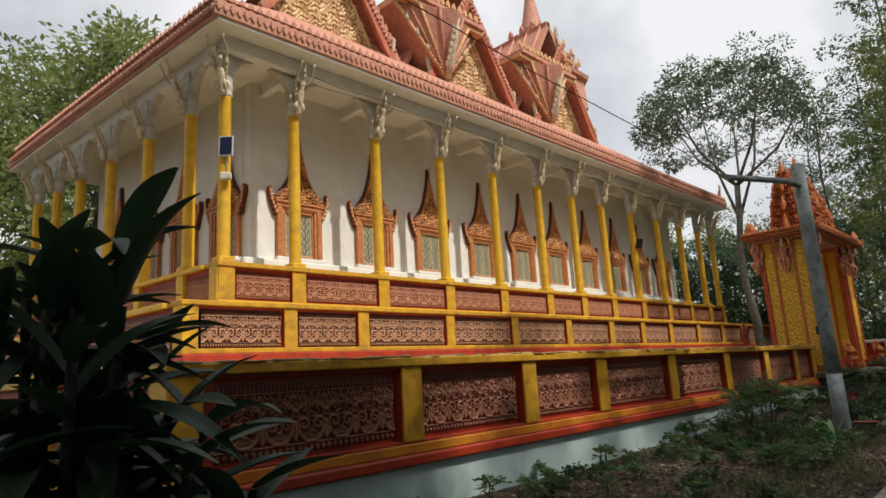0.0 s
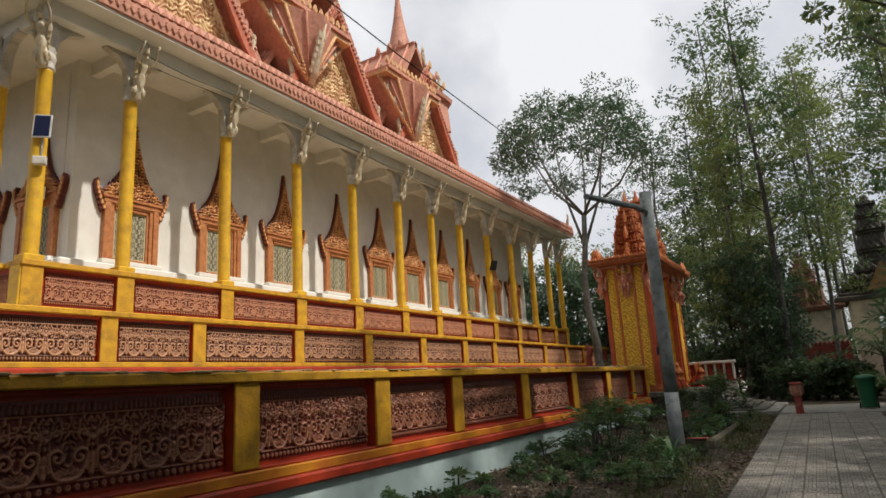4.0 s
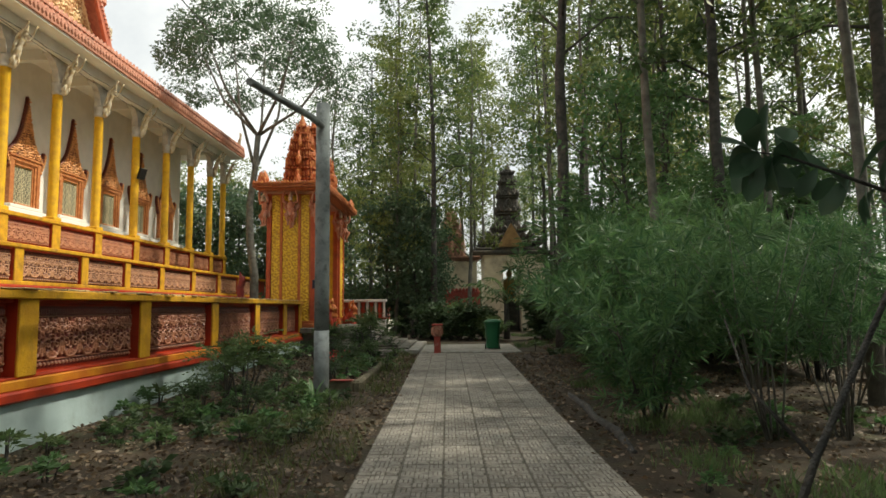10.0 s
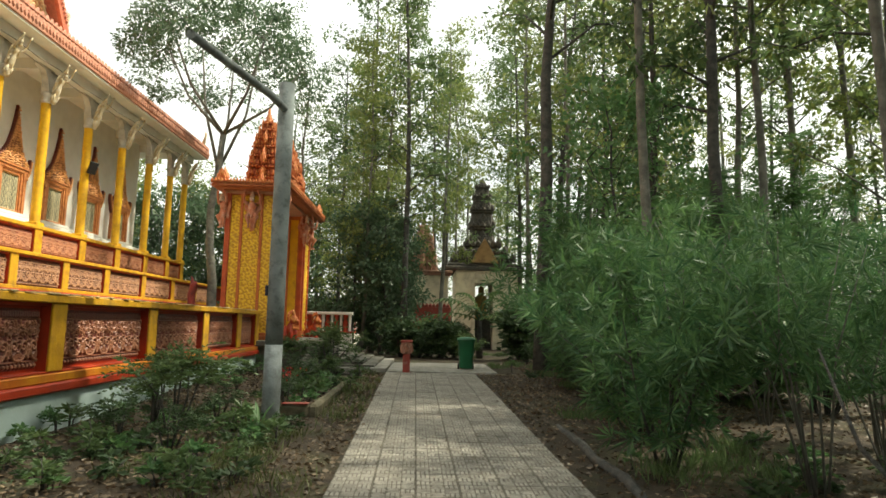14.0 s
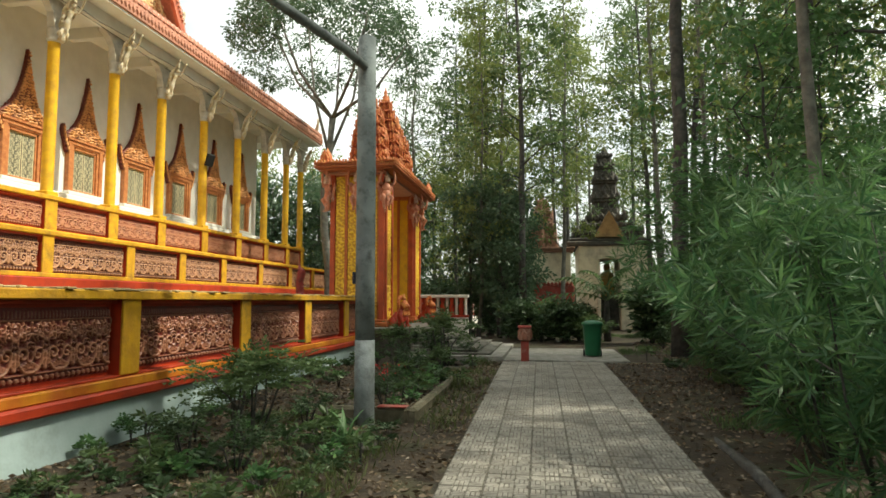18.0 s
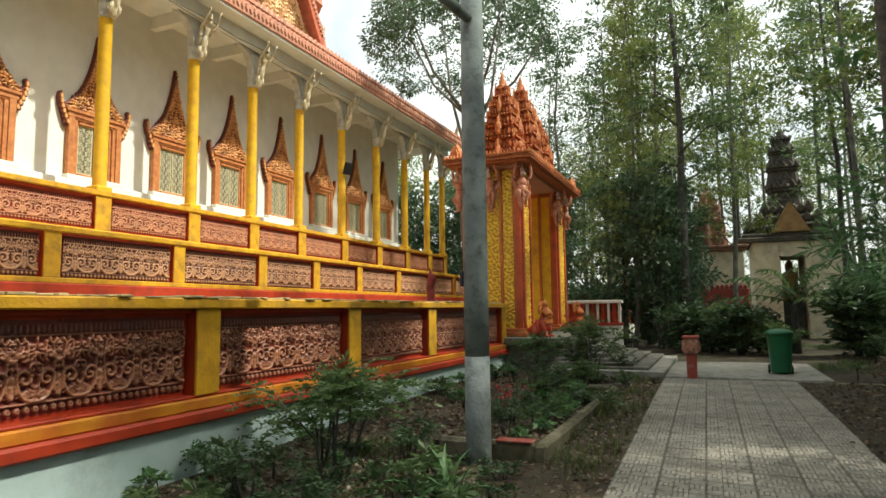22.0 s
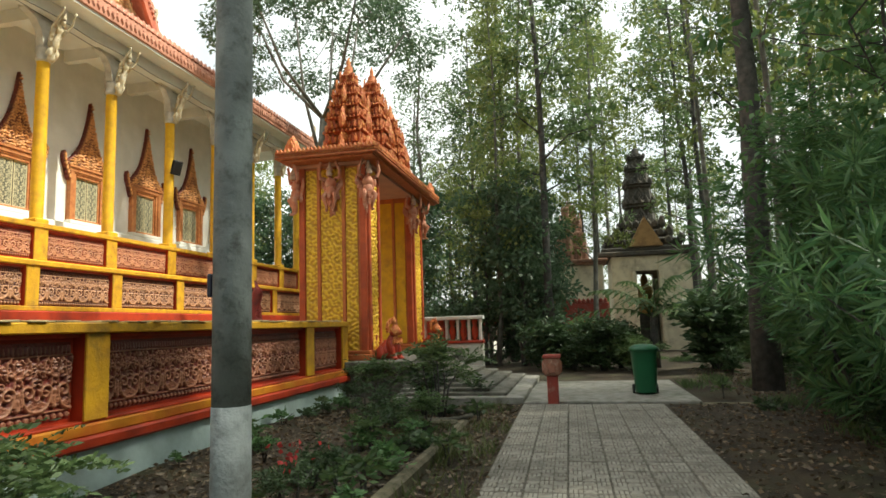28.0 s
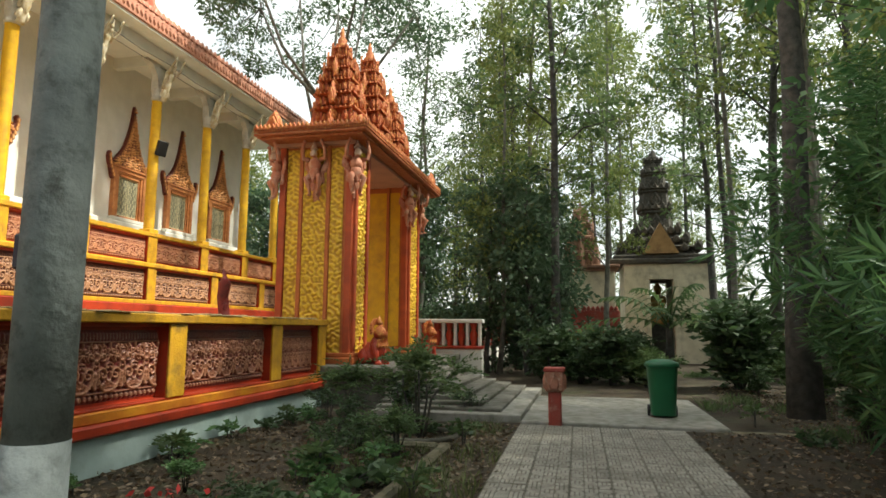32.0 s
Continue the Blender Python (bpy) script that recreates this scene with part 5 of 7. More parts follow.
M_RED_GLOSS = mat("red_statue_paint", (0.45, 0.05, 0.022), 0.45, (0.32, 0.035, 0.018), 7.0, 0.15, stain=(0.15, 0.03, 0.02), stain_scale=7.0, amount=0.5)
LION = lion()
for x, y in ((-3.55, 19.75), (-3.55, 23.2)):
    tagged(part("lion_statue", LION, None, None, "", pose(x, y, 0.75, 0, 0, -25)), "red painted guardian lion statue on the landing", "statue", "gate lions")
bm = bmesh.new()
tube(bm, [(0, 0, 0), (0.12, 0, 0.1), (0.1, 0.03, 0.32), (-0.04, 0.0, 0.55), (0.02, -0.03, 0.78), (0.16, 0, 0.98), (0.24, 0, 1.06)], [0.13, 0.13, 0.11, 0.09, 0.085, 0.09, 0.03], 8)
for i in range(7):
    leaf_plate(bm, (0.06 * math.sin(i), 0.0, 0.5 + 0.08 * i), 0.12, 0.24, 0.04, -70 + 23 * i, -14)
M_NAGA = mat("dark_red_statue_paint", (0.26, 0.035, 0.03), 0.6, (0.14, 0.025, 0.022), 9.0, 0.3, stain=(0.07, 0.02, 0.02), stain_scale=6.0, amount=0.6)
NAGA_ST = mesh("naga_statue", bm, M_NAGA)
tagged(part("naga_statue", NAGA_ST, None, None, "", pose(-5.5, 18.5, 1.0, 0, 0, -60)), "dark red rearing serpent statue on the terrace", "statue")

# ---- along the path ----
pole = thing("utility_pole", "grey concrete utility pole with a whitewashed foot", "pole", (-2.04, 11.82, 0))
bm = bmesh.new()
lathe(bm, [(0.106, 0.93), (0.106, 1.8), (0.105, 2.8), (0.1, 4.27)], n=20)
part("shaft", bm, M_CONC, pole, "grey weathered concrete shaft")
bm = bmesh.new()
lathe(bm, [(0.111, -0.3), (0.109, 0.4), (0.1075, 0.93)], n=20)
part("foot", bm, M_POLEW, pole, "worn whitewashed foot")
bm = bmesh.new()
tube(bm, [(0.0, -0.05, 3.92), (-0.05, -0.6, 3.9), (-0.14, -2.9, 3.55)], [0.05, 0.048, 0.04], 8)
part("arm", bm, M_CONC, pole, "grey lamp arm")
bm = bmesh.new()
tube(bm, [(-0.12, -2.7, 3.56), (-0.3, -7.0, 3.82), (-0.55, -11.0, 4.25), (-0.7, -15.5, 4.8)], 0.005, 5)
part("wire", bm, M_BLACK, pole, "thin black wire")
bm = bmesh.new()
box(bm, -0.135, -0.1, -0.045, 0.045, 1.53, 1.66, 0.008)
part("junction_box", bm, mat("dark_blue_plastic", (0.012, 0.015, 0.04), 0.4, bump=0.0), pole, "small dark blue junction box")

M_POSTR = mat("brick_red_post_paint", (0.30, 0.05, 0.035), 0.7, (0.22, 0.04, 0.03), 9.0, 0.25, stain=(0.5, 0.32, 0.24), stain_scale=9.0, amount=0.5)
post = thing("marker_post", "short brick-red post with a carved block on top", "post", (-0.55, 18.06, ground_z(0, 18.06)))
bm = bmesh.new()
box(bm, -0.09, 0.09, -0.09, 0.09, -0.05, 0.46, 0.012)
part("shaft", bm, M_POSTR, post)
bm = bmesh.new()
box(bm, -0.13, 0.13, -0.13, 0.13, 0.46, 0.76, 0.02)
for a in (-90, 0, 180, 90):
    leaf_plate(bm, pose(0, 0, 0, 0, 0, a) @ Vector((0.125, 0, 0.49)), 0.16, 0.24, 0.04, a)
part("block", bm, mat("worn_carved_block", (0.34, 0.15, 0.10), 0.8, (0.24, 0.09, 0.06), 14.0, 0.4, stain=(0.55, 0.42, 0.32), stain_scale=14.0, amount=0.7), post, "block carved with a leaf")
bm = bmesh.new()
box(bm, -0.15, 0.15, -0.15, 0.15, 0.74, 0.8, 0.015)
part("cap", bm, M_POSTR, post)

post.scale = (0.88, 0.88, 0.88)
bin_ = thing("wheeled_bin", "green plastic wheeled bin standing on the slab", "bin", (0.84, 19.0, 0.17))
bm = bmesh.new()
lathe(bm, [(0.175, 0.03), (0.18, 0.06), (0.225, 0.74), (0.235, 0.76)], n=24, power=3.2)
part("body", bm, M_GREEN, bin_)
bm = bmesh.new()
lathe(bm, [(0.25, 0.75), (0.255, 0.79), (0.24, 0.82), (0.16, 0.86), (0.05, 0.875)], n=24, power=3.2)
part("lid", bm, M_GREEN, bin_, "green rounded lid")
bm = bmesh.new()
tube(bm, [(0.12, 0.27, 0.78), (0.12, 0.31, 0.8), (-0.12, 0.31, 0.8), (-0.12, 0.27, 0.78)], 0.016, 6)
part("handle", bm, M_GREEN, bin_)
for k in (-1, 1):
    bm = bmesh.new()
    lathe(bm, [(0.06, -0.02), (0.085, -0.015), (0.085, 0.015), (0.06, 0.02)], n=14)
    part("wheel", bm, M_BLACK, bin_, "black rubber wheel", pose(0.2 * k, 0.12, 0.085, 0, 90, 0))

bin_.scale = (0.88, 0.88, 0.88)

# planting bed with a cement edge
bed = thing("planter_edge", "mossy cement edging round a planting bed", "planter")
for x0, x1, y0, y1, m in ((-1.62, -1.5, 12.0, 16.3, M_MOSS), (-2.5, -1.62, 12.0, 12.12, M_MOSS), (-2.6, -1.62, 16.18, 16.3, M_MOSS)):
    bm = bmesh.new()
    box(bm, x0, x1, y0, y1, -0.25, 0.19, 0.03)
    part("edge", bm, m, bed)
bm = bmesh.new()
box(bm, -1.95, -1.62, 11.985, 12.13, 0.19, 0.205, 0.01)
part("edge_top", bm, M_POSTR, bed, "faded red painted edge")
bm = bmesh.new()
box(bm, -2.6, -1.6, 12.1, 16.2, -0.25, 0.14)
part("soil", bm, M_SOIL, bed, "dark soil")
for x, y, r in ((-1.97, 10.87, 0.36), (-2.0, 16.9, 0.5)):
    bm = bmesh.new()
    pts = [(r * math.cos(a), r * math.sin(a), 0.03) for a in np.linspace(0, 2 * math.pi, 25)]
    tube(bm, [(p[0] * 0.85, p[1] * 0.85, 0.0) for p in pts], 0.035, 6)
    tagged(part("tree_ring", bm, M_DKCEM, None, "", pose(x, y, ground_z(x, y))), "low round cement ring set in the soil", "edging")

bm = bmesh.new()
tube(bm, [(1.4, 8.3, -0.02), (1.47, 9.2, 0.0), (1.41, 9.9, 0.01), (1.46, 10.6, 0.02), (1.43, 11.3, 0.03), (1.48, 12.0, 0.0)], [0.03, 0.05, 0.042, 0.052, 0.045, 0.03], 7)
tagged(part("edging_log", bm, M_BARK, None), "dark rotting log lying along the path edge", "log")

# ---- old shrine and wall behind ----
shrine = thing("shrine", "old cream shrine with a blackened tiered tower", "shrine", (3.3, 40.0, 0.35))
for x0, x1 in ((-1.65, -0.56), (0.5, 2.2)):
    bm = bmesh.new()
    box(bm, x0, x1, 0, 0.5, -0.7, 4.0, 0.02)
    part("wall", bm, M_CREAM, shrine)
bm = bmesh.new()
box(bm, -0.56, 0.5, 0, 0.5, 3.3, 4.0)
part("lintel", bm, M_CREAM, shrine)
bm = bmesh.new()
box(bm, -1.65, -0.62, 3.6, 4.0, -0.7, 4.0)
box(bm, 0.62, 1.95, 3.6, 4.0, -0.7, 4.0)
box(bm, -0.62, 0.62, 3.6, 4.0, 3.35, 4.0)
box(bm, -1.65, -1.6, 0.5, 3.6, -0.7, 4.0)
box(bm, 1.9, 1.95, 0.5, 3.6, -0.7, 4.0)
part("back_wall", bm, M_CREAM, shrine)
bm = bmesh.new()
box(bm, -0.55, 0.55, 1.4, 2.6, -0.7, 1.25, 0.03)
part("altar", bm, M_DARKST, shrine, "dark altar block in the doorway")
bm = bmesh.new()
lathe(bm, [(0.42, 0), (0.4, 0.12), (0.3, 0.3), (0.26, 0.55), (0.32, 0.85), (0.3, 1.0), (0.12, 1.1), (0.15, 1.25), (0.13, 1.4), (0.04, 1.52)], n=14, squash=(1, 0.8))
tagged(part("statue", bm, mat("dull_gold_paint", (0.50, 0.29, 0.08), 0.5, (0.36, 0.2, 0.055), 6.0, 0.2), None, "", pose(3.28, 41.7, 1.6) @ Matrix.Diagonal((1.25, 1.25, 1.3, 1.0))), "dull gold seated statue on the shrine's altar", "statue")
for x in (-0.72, 0.5):
    bm = bmesh.new()
    box(bm, x, x + 0.2, -0.1, 0.06, -0.7, 3.25, 0.02)
    part("pilaster", bm, M_CREAM, shrine, "pale door pilaster")
for z, w, h in ((4.0, 2.3, 0.25), (4.25, 2.1, 0.2)):
    bm = bmesh.new()
    box(bm, -w, w, 2 - w * 0.95, 2 + w * 0.95, z, z + h, 0.05)
    part("cornice", bm, M_DARKST, shrine, "blackened cornice")
for z, w, h in ((4.45, 1.75, 0.45), (4.9, 1.3, 0.45), (5.35, 0.98, 0.5)):
    bm = bmesh.new()
    lathe(bm, [(w * 1.0, z), (w * 0.94, z + h * 0.6), (w * 1.04, z + h * 0.72), (w * 1.04, z + h * 0.86), (w * 0.92, z + h)], (0, 2.0, 0), 20, False, power=6)
    tier = part("roof_tier", bm, M_DARKST, shrine, "blackened roof tier")
    bm = bmesh.new()
    for a in range(0, 360, 90):
        for q in (-0.95, -0.62, -0.3, 0.0, 0.3, 0.62, 0.95):
            p = pose(0, 2.0, 0, 0, 0, a) @ Vector((w * 1.02, q * w, z + h * 0.3))
            leaf_plate(bm, p, 0.42, h * (1.25 if abs(q) > 0.9 else 0.95), 0.1, a)
    tagged(part("flame_leaves", bm, M_DARKST, tier, "blackened flame leaves"), kind="stuff")
bm = bmesh.new()
a = [(-0.8, 4.47), (0.8, 4.47), (0.0, 5.9)]
f0, f1 = [bm.verts.new((x, -0.1, z)) for x, z in a], [bm.verts.new((x, 1.0, z)) for x, z in a]
bm.faces.new(f0), bm.faces.new(f1[::-1])
for i in range(3):
    bm.faces.new((f0[i], f0[(i + 1) % 3], f1[(i + 1) % 3], f1[i]))
part("pediment", bm, mat("ochre_pediment", (0.46, 0.29, 0.13), 0.85, (0.34, 0.2, 0.09), 4.0, 0.3, stain=(0.12, 0.1, 0.06), stain_scale=2.0, amount=0.5), shrine, "ochre pediment")
bm, lf = bmesh.new(), bmesh.new()
for z0, z1, r in ((5.8, 7.0, 0.74), (7.0, 8.0, 0.66), (8.0, 8.8, 0.54), (8.8, 9.4, 0.4)):
    h = z1 - z0
    lathe(bm, [(r * 0.92, z0), (r * 0.86, z0 + h * 0.62), (r, z0 + h * 0.7), (r * 0.94, z0 + h * 0.78), (r * 1.06, z0 + h * 0.86), (r * 0.8, z1)], n=20, power=6, smooth=False)
    for a in range(0, 360, 90):
        turn = pose(0, 0, 0, 0, 0, a)
        leaf_plate(lf, turn @ Vector((r * 0.9, 0, z0 + 0.02)), r * 0.8, h * 0.72, 0.09, a)
        leaf_plate(lf, turn @ Vector((r * 0.98, 0, z0 + 0.02)), r * 0.4, h * 0.5, 0.07, a)
        for q in (-0.85, -0.45, 0, 0.45, 0.85):
            leaf_plate(lf, turn @ Vector((r * 0.98, q * r, z0 + h * 0.8)), r * 0.36, h * 0.36, 0.06, a)
lathe(bm, [(0.3, 9.4), (0.32, 9.5), (0.18, 9.62), (0.2, 9.7), (0.03, 9.95)], n=10)
sp = part("tower", bm, M_DARKST, shrine, "slender blackened tower in four storeys", pose(0, 2.0, 0))
tagged(part("tower_leaves", lf, M_DARKST, sp, "blackened carved leaves"), kind="stuff")
M_STUPA = mat("faded_red_brown_plaster", (0.42, 0.25, 0.18), 0.9, (0.30, 0.17, 0.12), 5.0, 0.4, stain=(0.14, 0.1, 0.07), stain_scale=2.0, amount=0.7)
stupa = thing("stupa", "small cream stupa with a red-brown spire on a dull red base", "stupa", (-0.9, 37.5, -0.1))
bm = bmesh.new()
box(bm, -1.1, 2.2, 0, 2, -0.4, 2.25, 0.05)
part("base", bm, M_POSTR, stupa, "dull red base")
bm = bmesh.new()
for i in range(17):
    leaf_plate(bm, (-1.0 + 0.19 * i, 0.05, 2.22), 0.2, 0.42 if i == 8 else 0.24, 0.08, -90)
part("crest", bm, M_POSTR, stupa, "row of dull red leaves")
bm = bmesh.new()
box(bm, -0.75, 2.05, 0.3, 2, 2.25, 3.95, 0.05)
part("body", bm, M_CREAM, stupa, "stained cream wall")
for z0, z1, o in ((3.95, 4.08, 0.1), (4.08, 4.22, 0.2)):
    bm = bmesh.new()
    box(bm, -0.75 - o, 2.05 + o, 0.3 - o, 2, z0, z1, 0.03)
    part("cornice", bm, M_STUPA, stupa, "red tiled cornice")
body, leaves = prang(1.45, 4, 2.9)
sp = part("top", body, M_STUPA, stupa, "stained tiered top", pose(0.63, 1.1, 4.2))
tagged(part("top_leaves", leaves, M_STUPA, sp, "stained carved leaves"), kind="stuff")


# ---- plants ----
def leaf_cloud(name, points, ways, length, width, material, rng, droop=0.35, jitter=0.35):
    """Many small folded leaves: one at each point, growing roughly its way."""
    n = len(points)
    d = ways + rng.normal(0, jitter, (n, 3))
    d[:, 2] -= droop
    d /= np.linalg.norm(d, axis=1, keepdims=True) + 1e-9
    s = np.cross(d, rng.normal(0, 1, (n, 3)))
    s /= np.linalg.norm(s, axis=1, keepdims=True) + 1e-9
    up = np.cross(s, d)
    ln = (length * rng.uniform(0.65, 1.25, n))[:, None]
    wd = (width * rng.uniform(0.7, 1.2, n))[:, None]
    mid = points + d * ln * 0.5
    co = np.stack([points, mid + s * wd * 0.5 + up * wd * 0.18, points + d * ln, mid - s * wd * 0.5 + up * wd * 0.18], 1).reshape(-1, 3)
    me = bpy.data.meshes.new(name)
    me.vertices.add(4 * n)
    me.vertices.foreach_set("co", co.ravel())
    me.loops.add(4 * n)
    me.loops.foreach_set("vertex_index", np.arange(4 * n, dtype=np.int32))
    me.polygons.add(n)
    me.polygons.foreach_set("loop_start", np.arange(0, 4 * n, 4, dtype=np.int32))
    me.update(calc_edges=True)
    me.materials.append(material)
    return me


def clumps(centres, radii, count, rng, flat=0.6):
    """Points and outward ways in ragged clumps."""
    idx = rng.integers(0, len(centres), count)
    v = rng.normal(0, 1, (count, 3))
    v /= np.linalg.norm(v, axis=1, keepdims=True)
    r = rng.uniform(0.25, 1.0, count) ** 0.6
    off = v * (np.asarray(radii)[idx] * r)[:, None] * np.array([1, 1, flat])
    return np.asarray(centres)[idx] + off, v


def forest_tree(seed, height, low, spread, leaves, size, bark, leafm, r0=0.15, limbs=26, flat=0.55, lean=0.4, clump=(0.55, 1.05)):
    """A trunk with limbs, and a crown of leaves in clumps at their ends."""
    rng = np.random.default_rng(seed)
    bm = bmesh.new()
    bend = rng.normal(0, lean, 2)
    pts = [Vector((bend[0] * (k / 7) ** 2 + rng.normal(0, 0.05), bend[1] * (k / 7) ** 2 + rng.normal(0, 0.05), -0.25 + height * k / 7)) for k in range(8)]
    tube(bm, pts, [r0 * (1.25 if k == 0 else 1) * (1 - 0.11 * k) for k in range(8)], 9)
    cs, rs = [], []
    for i in range(limbs):
        a = low + (0.98 - low) * (i + rng.random()) / limbs
        k = min(6, int(a * 7))
        p = pts[k].lerp(pts[k + 1], a * 7 - k)
        ang = i * 2.4 + rng.normal(0, 0.5)
        reach = spread * (0.55 + 0.5 * rng.random()) * (1.05 - 0.55 * ((a - low) / (1 - low)) ** 1.5)
        rise = reach * rng.uniform(0.1, 0.8)
        q = p + Vector((math.cos(ang) * reach, math.sin(ang) * reach, rise))
        m = p.lerp(q, 0.5) + Vector((0, 0, rng.normal(0, 0.12) + 0.1 * reach))
        tube(bm, [p, m, q], [r0 * 0.32 * (1 - 0.6 * a), r0 * 0.2 * (1 - 0.6 * a), 0.012], 5)
        for f in (0.45, 0.7, 1.0):
            c = p.lerp(m, f * 2) if f < 0.5 else m.lerp(q, f * 2 - 1)
            cs.append(c + Vector(rng.normal(0, 0.28, 3)))
            rs.append(rng.uniform(*clump) * (0.6 + 0.4 * f))
            if rng.random() < 0.55:
                tube(bm, [c, c + Vector(rng.normal(0, 0.28, 3))], [0.014, 0.005], 4)
    cs.append(pts[7])
    rs.append(clump[1])
    pp, ww = clumps([tuple(c) for c in cs], rs, leaves, rng, flat)
    return mesh("trunk", bm, bark), leaf_cloud("crown", pp, ww, size, size * 0.5, leafm, rng)


VAR = [forest_tree(11, 17.0, 0.30, 2.2, 4200, 0.19, M_BARK, M_LEAF, 0.14, 24, 0.5, 0.4, (0.35, 0.75)),
       forest_tree(12, 15.5, 0.24, 1.9, 4400, 0.17, M_BARKP, M_LEAFY, 0.11, 26, 0.5, 0.4, (0.32, 0.7)),
       forest_tree(13, 18.0, 0.45, 2.4, 4200, 0.19, M_BARK, M_LEAF, 0.2, 22, 0.5, 0.3, (0.35, 0.75)),
       forest_tree(14, 14.0, 0.2, 1.6, 4200, 0.16, M_BARKP, M_LEAFY, 0.08, 26, 0.5, 0.4, (0.3, 0.62)),
       forest_tree(15, 16.0, 0.34, 2.2, 4000, 0.19, M_BARK, M_LEAFD, 0.13, 24, 0.5, 0.4, (0.35, 0.75))]


VAR.append(forest_tree(16, 18.0, 0.42, 2.4, 2900, 0.2, M_BARK, M_LEAF, 0.12, 26, 0.5, 0.3, (0.32, 0.7)))
VAR.append(forest_tree(17, 17.0, 0.40, 2.6, 2900, 0.2, M_BARKP, M_LEAFY, 0.10, 26, 0.5, 0.4, (0.32, 0.7)))


def tree(kind, x, y, rz, s=1.0, label=""):
    trunk, crown = VAR[kind]
    t = thing("tree", label or ("tall slender forest tree with a sparse leafy crown" if kind != 2 else "tall thick-trunked tree with a high leafy crown"), "tree", (x, y, ground_z(x, y)), "forest trees", rz=rz)
    t.scale = (s, s, s)
    part("trunk", trunk, None, t)
    part("crown", crown, None, t)


rng = random.Random(5)
NAMED = [(2, 2.75, 19.7, 10, 1.0), (0, 5.3, 15.4, 80, 1.0), (0, -0.9, 26.8, 30, 0.95), (1, 0.78, 36.0, 200, 1.1), (0, 10.7, 21.7, 120, 1.0),
         (2, 5.6, 31.0, 75, 0.95), (1, 7.3, 25.5, 300, 1.0), (6, 3.85, 15.3, 200, 1.1), (0, 7.0, 13.0, 20, 1.0), (1, 9.5, 16.5, 140, 1.05), (3, 6.3, 22.2, 65, 1.0),
         (0, 6.5, 6.5, 250, 1.0), (4, 8.5, 9.5, 310, 1.0), (2, 9.0, 3.0, 45, 1.0), (1, 5.5, 0.5, 95, 1.0), (0, 8.0, -3.5, 160, 1.0),
         (1, -1.9, 29.5, 260, 0.95), (3, -3.4, 33.0, 15, 1.0), (4, -4.9, 39.0, 70, 1.0), (3, -2.4, 27.6, 330, 0.9), (1, -4.2, 44.0, 10, 1.0), (3, 8.3, 29.0, 100, 1.1),
         (6, 9.5, 19.9, 10, 1.05), (6, 10.3, 18.8, 70, 1.1), (6, 6.6, 16.2, 90, 1.0), (5, 6.0, 20.6, 200, 1.0), (6, 8.2, 20.2, 300, 1.05), (6, 5.0, 10.7, 130, 0.85), (6, 14.0, 36.5, 130, 1.0), (6, 4.3, 23.4, 40, 0.95), (0, 5.1, 38.1, 130, 1.1), (6, 1.9, 45.0, 220, 1.15), (5, -2.6, 33.0, 15, 1.05), (6, 3.9, 28.6, 75, 1.0),
         (5, 6.8, 28.0, 160, 1.05), (6, 11.8, 34.5, 310, 1.1), (5, 4.9, 34.2, 20, 1.1), (6, 13.2, 31.0, 99, 1.1), (6, 7.6, 33.0, 10, 1.1), (5, 0.5, 47.0, 50, 1.2), (6, 3.0, 49.0, 150, 1.2), (5, 5.6, 47.5, 250, 1.2), (6, -2.0, 49.0, 350, 1.2), (5, 1.6, 54.0, 80, 1.3), (6, 7.8, 52.0, 190, 1.3)]
for k, x, y, a, s in NAMED:
    tree(k, x, y, a, s)
spots = [(x, y) for _, x, y, _, _ in NAMED]
while len(spots) < 100:
    x, y = rng.uniform(-9, 32), rng.uniform(-8, 66)
    if x < 7 and y < 27 or x < -0.17 * y or (y < 45 and -0.01 * y - 1.0 < x < 0.15 * y):
        continue
    if min((x - a) ** 2 + (y - b) ** 2 for a, b in spots) < 4.0:
        continue
    spots.append((x, y))
    tree(rng.choice((0, 1, 1, 3, 3, 4)), x, y, rng.uniform(0, 360), rng.uniform(0.85, 1.1))

M_LEAFE = leaf_mat("evergreen_leaf", (0.045, 0.095, 0.05), (0.12, 0.19, 0.1), 0.4)
